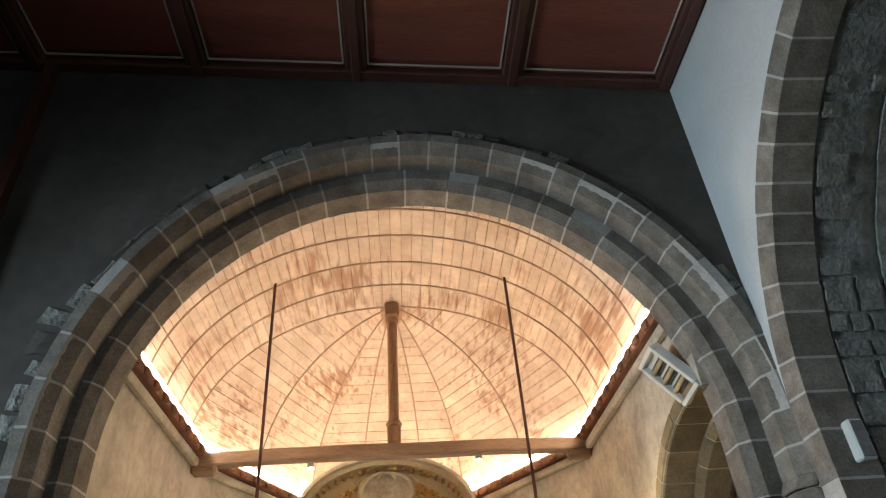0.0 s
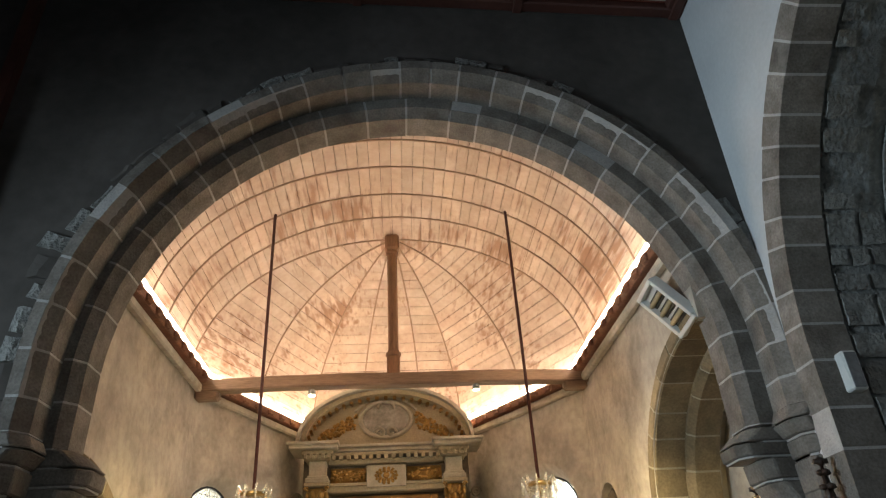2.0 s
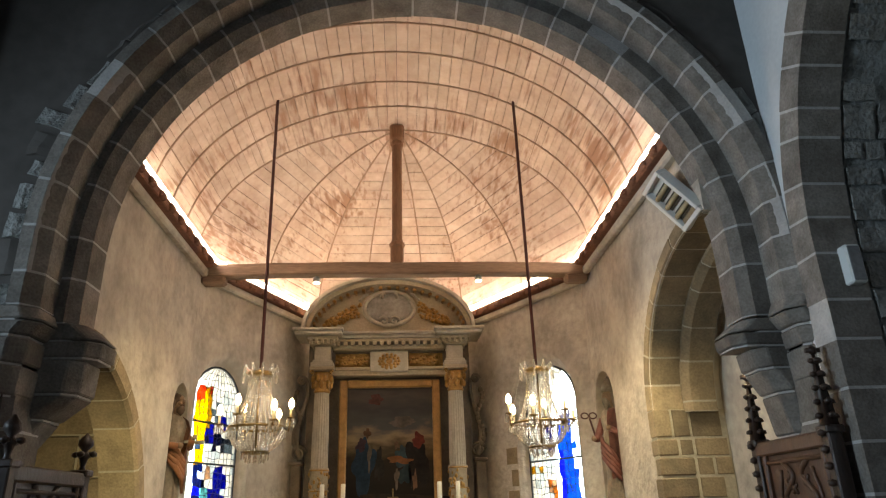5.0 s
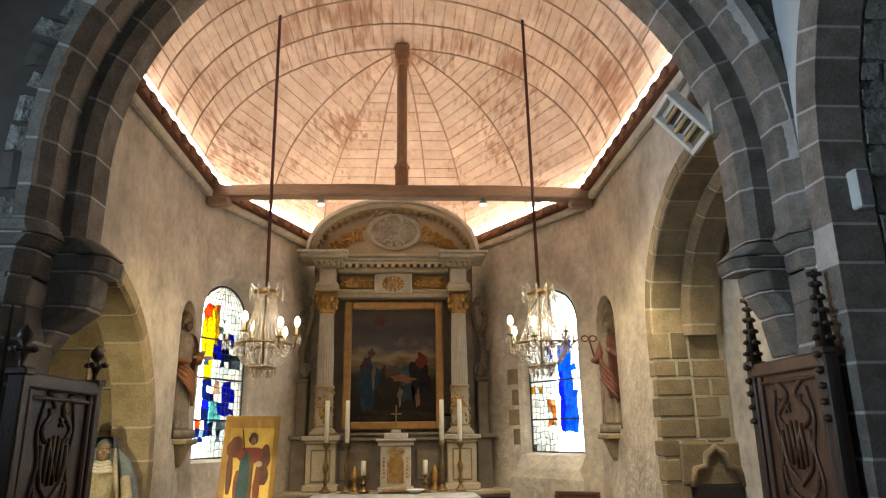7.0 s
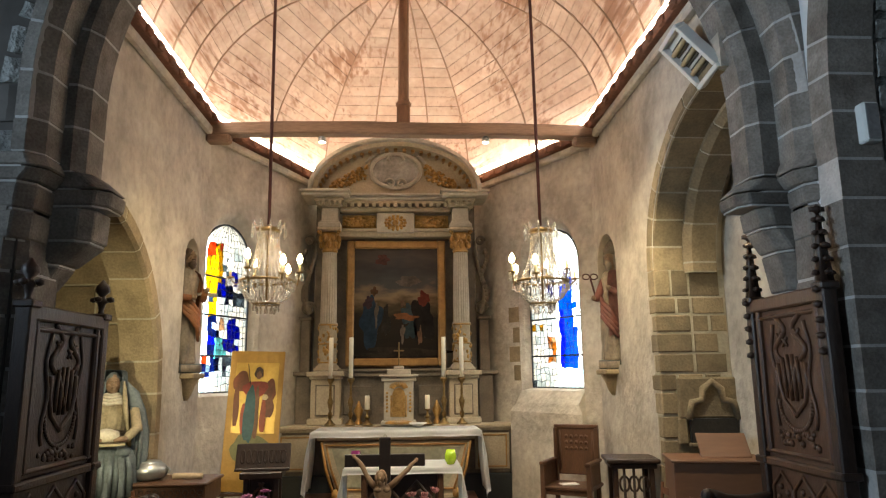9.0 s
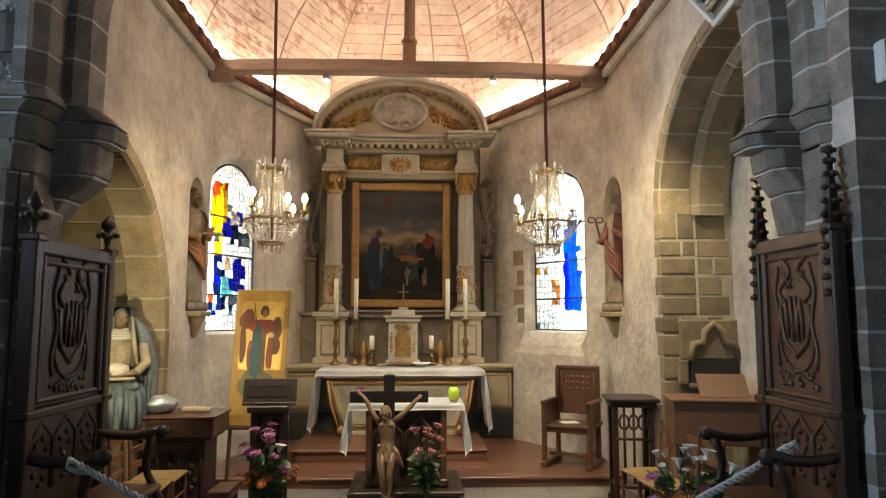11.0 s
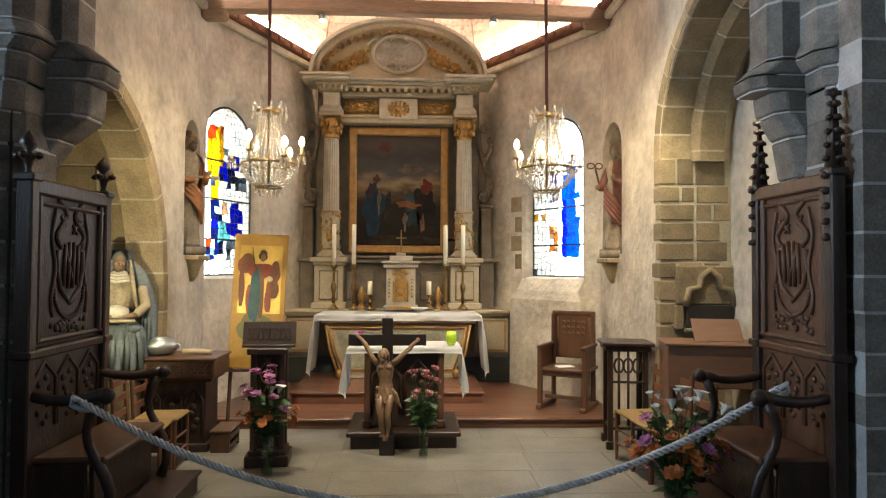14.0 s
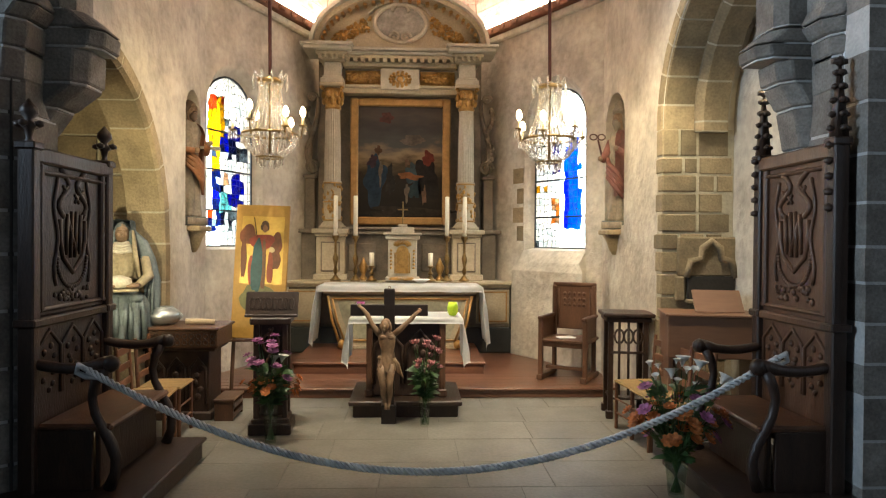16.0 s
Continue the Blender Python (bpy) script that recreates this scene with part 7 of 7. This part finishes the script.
p("shell", lambda bm: lathe(bm, [(0.05, 0), (0.09, 0.03), (0.13, 0.05), (0.12, 0.055), (0.05, 0.02)], seg=16), LINEN, smooth=True)
# ornaments beside the tabernacle
for x in (-0.72, 0.41):
    root, p = simple("reliquary", "small dark gilt carved ornament on the ledge", "ornament", (x, RY - 0.17, LEDGE))
    p("stand", lambda bm: lathe(bm, [(0.07, 0), (0.06, 0.03), (0.025, 0.08), (0.05, 0.14), (0.07, 0.2), (0.03, 0.28), (0.01, 0.34)], seg=12), GILT, smooth=True)

# ---- rope across the arch ----
ROPE = material("grey_blue_rope", (0.72, 0.72, 0.71), 0.85, spots=0.25, scale=20, fine=90, bump=0.4)
rope, p = simple("barrier_rope", "thick grey twisted rope hanging between the stalls", "rope", (0, 0, 0))
A_, B_ = V(-2.0, 4.25, 0.94), V(2.34, 4.2, 1.02)


def rope_at(t):
    c = A_.lerp(B_, t)
    return V(c.x, c.y, c.z - 0.68 * (1 - (2 * t - 1) ** 2) * (1 - 0.06 * (2 * t - 1) ** 2))


for k in range(3):
    bm = bmesh.new()
    pts = []
    n = 520
    for i in range(n + 1):
        t = i / n
        a = math.tau * (k / 3 + t * 44)
        pts.append(rope_at(t) + V(0, math.cos(a), math.sin(a)) * 0.0165)
    tube(bm, pts, 0.0098, 6)
    part("strand", bm, ROPE, rope, smooth=True)
for e, s in ((A_, -1), (B_, 1)):
    bm = bmesh.new()
    tube(bm, [e, e + V(s * 0.05, 0.0, 0.03), e + V(s * 0.07, 0.02, -0.02), e + V(s * 0.02, 0.03, -0.05), e + V(-s * 0.08, 0.02, -0.05)], 0.018, 8)
    part("knot", bm, ROPE, rope, smooth=True)

# ---- dressed stones: arches, piers, corbels ----
def sweep(bm, path, profile, place, grow=0.0):
    """Sweeps a profile of (outward, depth) pairs along path rows; place turns (u, z, depth) into the world."""
    rows = []
    for u, z, nu, nz in path:
        rows.append([bm.verts.new(place(u + nu * (a + grow), z + nz * (a + grow), d)) for a, d in profile])
    k = len(profile)
    for a, b in zip(rows, rows[1:]):
        for j in range(k):
            bm.faces.new((a[j], a[(j + 1) % k], b[(j + 1) % k], b[j]))
    bm.faces.new(rows[0][::-1])
    bm.faces.new(rows[-1])


def stone_arch(parent, path, profile, place, length, mat, gap=0.02, inset=0.003, spread=0.25, mortar=MORTAR):
    """Separate stones along the path with a mortar core drawn in behind their faces."""
    d = [0.0]
    for a, b in zip(path, path[1:]):
        d.append(d[-1] + math.hypot(b[0] - a[0], b[1] - a[1]))
    cuts = [0.0]
    while cuts[-1] < d[-1] - length * 0.6:
        cuts.append(min(d[-1], cuts[-1] + length * random.uniform(1 - spread, 1 + spread)))
    if d[-1] - cuts[-1] > 0.02:
        cuts.append(d[-1])

    def row_at(s):
        k = int(np.searchsorted(d, s))
        if k <= 0:
            return path[0]
        if k >= len(d):
            return path[-1]
        t = (s - d[k - 1]) / max(1e-9, d[k] - d[k - 1])
        return tuple(p + (q - p) * t for p, q in zip(path[k - 1], path[k]))

    for c0, c1 in zip(cuts, cuts[1:]):
        if c1 - c0 < 0.04:
            continue
        bm = bmesh.new()
        m = [row_at(c0 + gap / 2 + (c1 - c0 - gap) * i / 3) for i in range(4)]
        j = random.uniform(-0.004, 0.005)
        sweep(bm, m, [(a, b - (j if b < 999 else 0)) for a, b in profile], place)
        part("stone", bm, mat, parent)
    bm = bmesh.new()
    ca = sum(a for a, b in profile) / len(profile)
    cb = sum(b for a, b in profile) / len(profile)
    core = [(a + (inset if a < ca else -inset), b + (inset if b < cb else -inset)) for a, b in profile]
    sweep(bm, path[::2] + [path[-1]] if len(path) % 2 == 0 else path[::2], core, place)
    part("mortar", bm, mortar, parent)


def chancel(u, z, d):
    return V(MID + u, d, z)


outer_profile = [(0.0, 4.57), (0.0, 4.36), (0.085, 4.262), (0.17, 4.262), (0.17, 4.57)]
inner_profile = [(0.0, 4.88), (0.0, 4.64), (0.07, 4.56), (0.2, 4.56), (0.2, 4.88)]
outer_path = arch_path(2.55, 2.58, SPRING, 3.31)
stone_arch(wall_arch, outer_path, outer_profile, chancel, 0.30, GRANITE)
stone_arch(wall_arch, [(u - 0.03, z, nu, nz) for u, z, nu, nz in arch_path(2.385, 2.40, SPRING, 3.26)], inner_profile, chancel, 0.33, GRANITE)

# piers under the arch: chamfered ashlar in courses
for s, xin in ((-1, MID - 2.61), (1, MID + 2.62)):
    z = 0.0
    while z < 3.0:
        h = min(random.uniform(0.24, 0.36), 3.08 - z)
        if 3.08 - z - h < 0.12:
            h = 3.08 - z
        w = random.uniform(0.36, 0.5)
        bm = bmesh.new()
        out = [(-0.02, 4.745), (-0.02, 4.36), (0.09, 4.255), (w, 4.255), (w, 4.745)]
        prism(bm, [(xin + s * a, b) for a, b in out], Matrix.Translation((0, 0, z + 0.011)), h - 0.022)
        part("stone", bm, GRANITE, wall_arch)
        z += h
    bm = bmesh.new()
    prism(bm, [(xin + s * a, b) for a, b in ((-0.014, 4.735), (-0.014, 4.365), (0.094, 4.261), (0.34, 4.261), (0.34, 4.735))], Matrix.Translation((0, 0, 0.0)), 3.08)
    part("mortar", bm, MORTAR, wall_arch)


def respond(s, y0, y1, cham, levels):
    """Corbelled stones under an order of the arch: each level is (foot, head, reach at foot, reach at head), its front corner cut off."""
    for zb, zt, ub, ut in levels:
        bm = bmesh.new()
        rings = [[bm.verts.new((s * a, b, z)) for a, b in ((u, y1), (u, y0 + cham), (u + cham, y0), (2.96, y0), (2.96, y1))] for u, z in ((ub, zb + 0.006), (ut, zt - 0.006))]
        bm.faces.new(rings[0][::-1])
        bm.faces.new(rings[1])
        for k in range(5):
            q = (k + 1) % 5
            bm.faces.new((rings[0][k], rings[0][q], rings[1][q], rings[1][k]))
        bmesh.ops.bevel(bm, geom=list(bm.edges), offset=0.011, segments=1, affect="EDGES")
        part("corbel_stone", bm, GRANITE, wall_arch)
        bm = bmesh.new()
        prism(bm, [(s * a, b) for a, b in ((max(ub, ut) + 0.02, y1 - 0.01), (max(ub, ut) + 0.02, y0 + cham + 0.012), (max(ub, ut) + cham + 0.012, y0 + 0.012), (2.95, y0 + 0.012), (2.95, y1 - 0.01))], Matrix.Translation((0, 0, zb - 0.008)), 0.02)
        part("mortar", bm, MORTAR, wall_arch)


respond(1, 4.56, 4.88, 0.08, ((3.14, 3.25, 2.38, 2.50), (3.04, 3.14, 2.39, 2.38), (2.88, 3.035, 2.55, 2.53), (2.71, 2.875, 2.66, 2.57), (2.42, 2.705, 2.72, 2.67)))
respond(-1, 4.56, 4.88, 0.08, ((3.14, 3.27, 2.06, 2.20), (3.02, 3.14, 2.07, 2.06), (2.78, 3.015, 2.17, 2.16), (2.62, 2.775, 2.36, 2.18), (2.45, 2.615, 2.49, 2.38)))
respond(1, 4.25, 4.556, 0.09, ((3.235, 3.34, 2.66, 2.70), (3.13, 3.235, 2.72, 2.66), (2.99, 3.125, 2.74, 2.73), (2.76, 2.985, 2.75, 2.74)))
respond(-1, 4.25, 4.556, 0.09, ((3.21, 3.31, 2.34, 2.38), (3.11, 3.21, 2.40, 2.34), (2.93, 3.105, 2.41, 2.40), (2.73, 2.925, 2.42, 2.41)))

# rough rubble margin outside the great arch
rough = bmesh.new()
path = arch_path(2.715, 2.745, SPRING, 1.2, 0.02)
dist = 0.0
i = 0
while i < len(path) - 8:
    u, z, nu, nz = path[i]
    n = random.randint(8, 16)
    w = random.uniform(0.10, 0.30) if (u < -2.2 and z < 4.8) else random.uniform(0.05, 0.13)
    seg = path[i:i + n:3]
    if len(seg) > 1 and not (u > 2.2 and z < 4.6):
        bm = bmesh.new()
        k = random.uniform(0.75, 1.15)
        sweep(bm, seg, [(0.0, 4.40), (0.0, 4.285), (w * 0.5, 4.278), (w * k, 4.292), (w * k, 4.40)], chancel)
        for v in bm.verts:
            v.co += V(0.03 * noise.noise(v.co * 9), 0.006 * noise.noise(v.co * 14 + V(3, 0, 0)), 0.03 * noise.noise(v.co * 9 + V(0, 7, 0)))
        # about half these stones share the wall's shade-darkened colour
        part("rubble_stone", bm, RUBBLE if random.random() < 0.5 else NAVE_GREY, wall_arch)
    i += n

# nave side arch: dressed edge stones, rough soffit
south = bpy.data.objects["wall_nave_south"]


def aisle_place(u, z, d):
    return V(AX + d, ARCH_Y - 2.42 - u, z)


ap = arch_path(2.18, 2.5, 3.6, 0.0, 0.03)
stone_arch(south, [(u, z, nu, nz) for u, z, nu, nz in ap if z > 0.0], [(-0.03, 0.30), (-0.03, -0.012), (0.20, -0.012), (0.20, 0.30)], aisle_place, 0.27, GRANITE)
stone_arch(south, [(u, z, nu, nz) for u, z, nu, nz in ap], [(-0.028, 1.012), (-0.028, 0.80), (0.10, 0.80), (0.10, 1.012)], aisle_place, 0.3, RUBBLE, mortar=RUBBLE)
bm = bmesh.new()
sweep(bm, ap[::2], [(-0.012, 0.80), (-0.012, 0.295), (0.05, 0.295), (0.05, 0.80)], aisle_place)
bmesh.ops.subdivide_edges(bm, edges=bm.edges, cuts=3, use_grid_fill=True)
for v in bm.verts:
    v.co += V(0, 0.012 * noise.noise(v.co * 7), 0.012 * noise.noise(v.co * 7 + V(9, 0, 0)))
part("soffit", bm, material("rough_grey_soffit", (0.26, 0.27, 0.26), 0.95, spots=0.3, scale=5, fine=24, bump=1.0, depth=0.03), south, smooth=True)
k = 0
while k < len(ap) - 12:
    n = random.randint(5, 9)
    seg = ap[k:k + n:2]
    u, z = ap[k][0], ap[k][1]
    if u < -0.9 and z > 2.9 and len(seg) > 1 and (z < 4.75 or random.random() < 0.5):
        d0 = 0.31
        while d0 < 0.76:
            w = min(random.uniform(0.12, 0.3), 0.79 - d0)
            if w > 0.07 and (z < 4.6 or d0 < 0.4 or d0 > 0.62):
                bm = bmesh.new()
                sweep(bm, seg, [(-0.03, d0 + 0.02), (-0.03, d0 + w - 0.02), (0.03, d0 + w - 0.008), (0.03, d0 + 0.008)], aisle_place)
                bmesh.ops.subdivide_edges(bm, edges=bm.edges, cuts=1, use_grid_fill=True)
                for v in bm.verts:
                    v.co += V(0.014 * noise.noise(v.co * 11), 0.016 * noise.noise(v.co * 9), 0.016 * noise.noise(v.co * 10 + V(9, 0, 0)))
                part("rubble_stone", bm, RUBBLE, south)
            d0 += w
    k += n
# pier face by the nave side arch, in courses
z = 0.0
while z < 3.55:
    h = random.uniform(0.2, 0.32)
    d = 0.31
    while d < 0.99:
        w = random.uniform(0.22, 0.42)
        w = min(w, 0.995 - d)
        if w > 0.06:
            stone("stone", [(d, z), (d + w, z), (d + w, z + h), (d, z + h)], Matrix(((1, 0, 0, AX), (0, 0, 1, 4.052), (0, 1, 0, 0), (0, 0, 0, 1))), 0.08, GRANITE, south, 0.008)
        d += w
    z += h

# ---- blind arches of the choir ----
north_choir, south_choir = bpy.data.objects["wall_choir_north"], bpy.data.objects["wall_choir_south"]


def south_place(u, z, d):
    return V(RX + d, 4.9 + u, z)


def north_place(u, z, d):
    return V(LX - d, 5.42 + u, z)


half = [p for p in arch_path(1.55, 1.27, 2.92, 2.82, 0.03) if p[0] > -0.14]
stone_arch(south_choir, half, [(-0.012, 0.31), (-0.012, 0.02), (0.02, -0.012), (0.12, -0.012), (0.12, 0.31)], south_place, 0.30, GOLDSTONE, mortar=CHOIR_MORTAR)
stone_arch(south_choir, [(u - nu * 0.10, z - nz * 0.10, nu, nz) for u, z, nu, nz in half], [(0.0, 0.60), (0.0, 0.36), (0.05, 0.30), (0.14, 0.30), (0.14, 0.60)], south_place, 0.36, GOLDSTONE, mortar=CHOIR_MORTAR)
npth = [p for p in arch_path(1.52, 1.63, 1.7, 0.2, 0.03) if p[0] > -0.66]
stone_arch(north_choir, npth, [(-0.03, 0.35), (-0.03, 0.02), (0.0, -0.012), (0.12, -0.012), (0.12, 0.35)], north_place, 0.36, GOLDSTONE, mortar=CHOIR_MORTAR)
# ashlar on the reveal of the southern arch and the back of the northern one
REVEAL = 6.45
z = 0.2
while z < 2.84:
    h = min(random.uniform(0.15, 0.27), 2.86 - z)
    if 2.86 - z - h < 0.12:
        h = 2.86 - z
    w = random.choice((0.16, 0.2, 0.34, 0.44))
    bm = bmesh.new()
    prism(bm, [(RX - 0.014, REVEAL - 0.03), (RX + w - 0.014, REVEAL - 0.03), (RX + w - 0.014, REVEAL + 0.03), (RX + 0.02, REVEAL + random.uniform(0.06, 0.2)), (RX - 0.014, REVEAL + random.uniform(0.05, 0.2))], Matrix.Translation((0, 0, z + 0.01)), h - 0.02)
    bmesh.ops.bevel(bm, geom=list(bm.edges), offset=0.012, segments=1, affect="EDGES")
    part("quoin", bm, GOLDSTONE, south_choir)
    end = random.uniform(0.58, 0.70)
    d = w
    while d < end - 0.05:
        step_w = min(random.uniform(0.14, 0.36), end - d)
        if end - d - step_w < 0.1:
            step_w = end - d
        stone("stone", [(d, z), (d + step_w, z), (d + step_w, z + h), (d, z + h)], Matrix(((1, 0, 0, RX), (0, 0, 1, REVEAL + 0.002), (0, 1, 0, 0), (0, 0, 0, 1))), 0.04, GOLDSTONE, south_choir, 0.010, 0.026)
        d += step_w
    z += h
bm = bmesh.new()
box(bm, (RX + 0.345, REVEAL + 0.055, 1.53), (0.70, 0.142, 2.64))
part("mortar", bm, CHOIR_MORTAR, south_choir)
z = 0.06
row = 0
while z < 3.6:
    h = random.uniform(0.34, 0.46)
    cut = -3.02 + (0.16 if row % 2 else -0.12) + random.uniform(-0.05, 0.05)
    for x0, x1 in ((-3.6, cut), (cut, -2.83)):
        stone("stone", [(x0, z), (x1, z), (x1, z + h), (x0, z + h)], Matrix(((1, 0, 0, 0), (0, 0, 1, 6.98), (0, 1, 0, 0), (0, 0, 0, 1))), 0.03, GOLDSTONE, chapel, 0.013, 0.02)
    z += h
    row += 1
# quoins beside the southern window
wall_s = bpy.data.objects["wall_apse_south"]
fs = frame_of(DR0, dr, (dr.y, -dr.x, 0))
for k, z in enumerate((1.75, 2.02, 2.3, 2.6)):
    w = 0.27 if k % 2 else 0.17
    stone("stone", [(1.57, z), (1.57 + w, z), (1.57 + w, z + 0.25), (1.57, z + 0.25)], fs, 0.04, GOLDSTONE, wall_s, 0.008, 0.004)

# ---- floor slabs ----
y = -1.2
row = 0
while y < 7.5:
    h = random.uniform(0.5, 0.62)
    h = min(h, 7.5 - y)
    x = -3.2 + random.uniform(0, 0.5)
    while x < 3.75:
        w = random.uniform(0.6, 1.05)
        inside = y > 4.75
        x0, x1 = x, x + w
        lo, hi = (LX - 0.68, RX + 0.66) if inside else (-3.2, 3.75 if y > 0 else 2.78)
        x0, x1 = max(x0, lo), min(x1, hi)
        if x1 - x0 > 0.1 and h > 0.08:
            stone("slab", [(x0, y), (x1, y), (x1, y + h), (x0, y + h)], Matrix(((1, 0, 0, 0), (0, 1, 0, 0), (0, 0, -1, 0.0), (0, 0, 0, 1))), 0.02, SLAB, floor, 0.0012, 0.0, 0.0035)
        x += w
    y += h
    row += 1
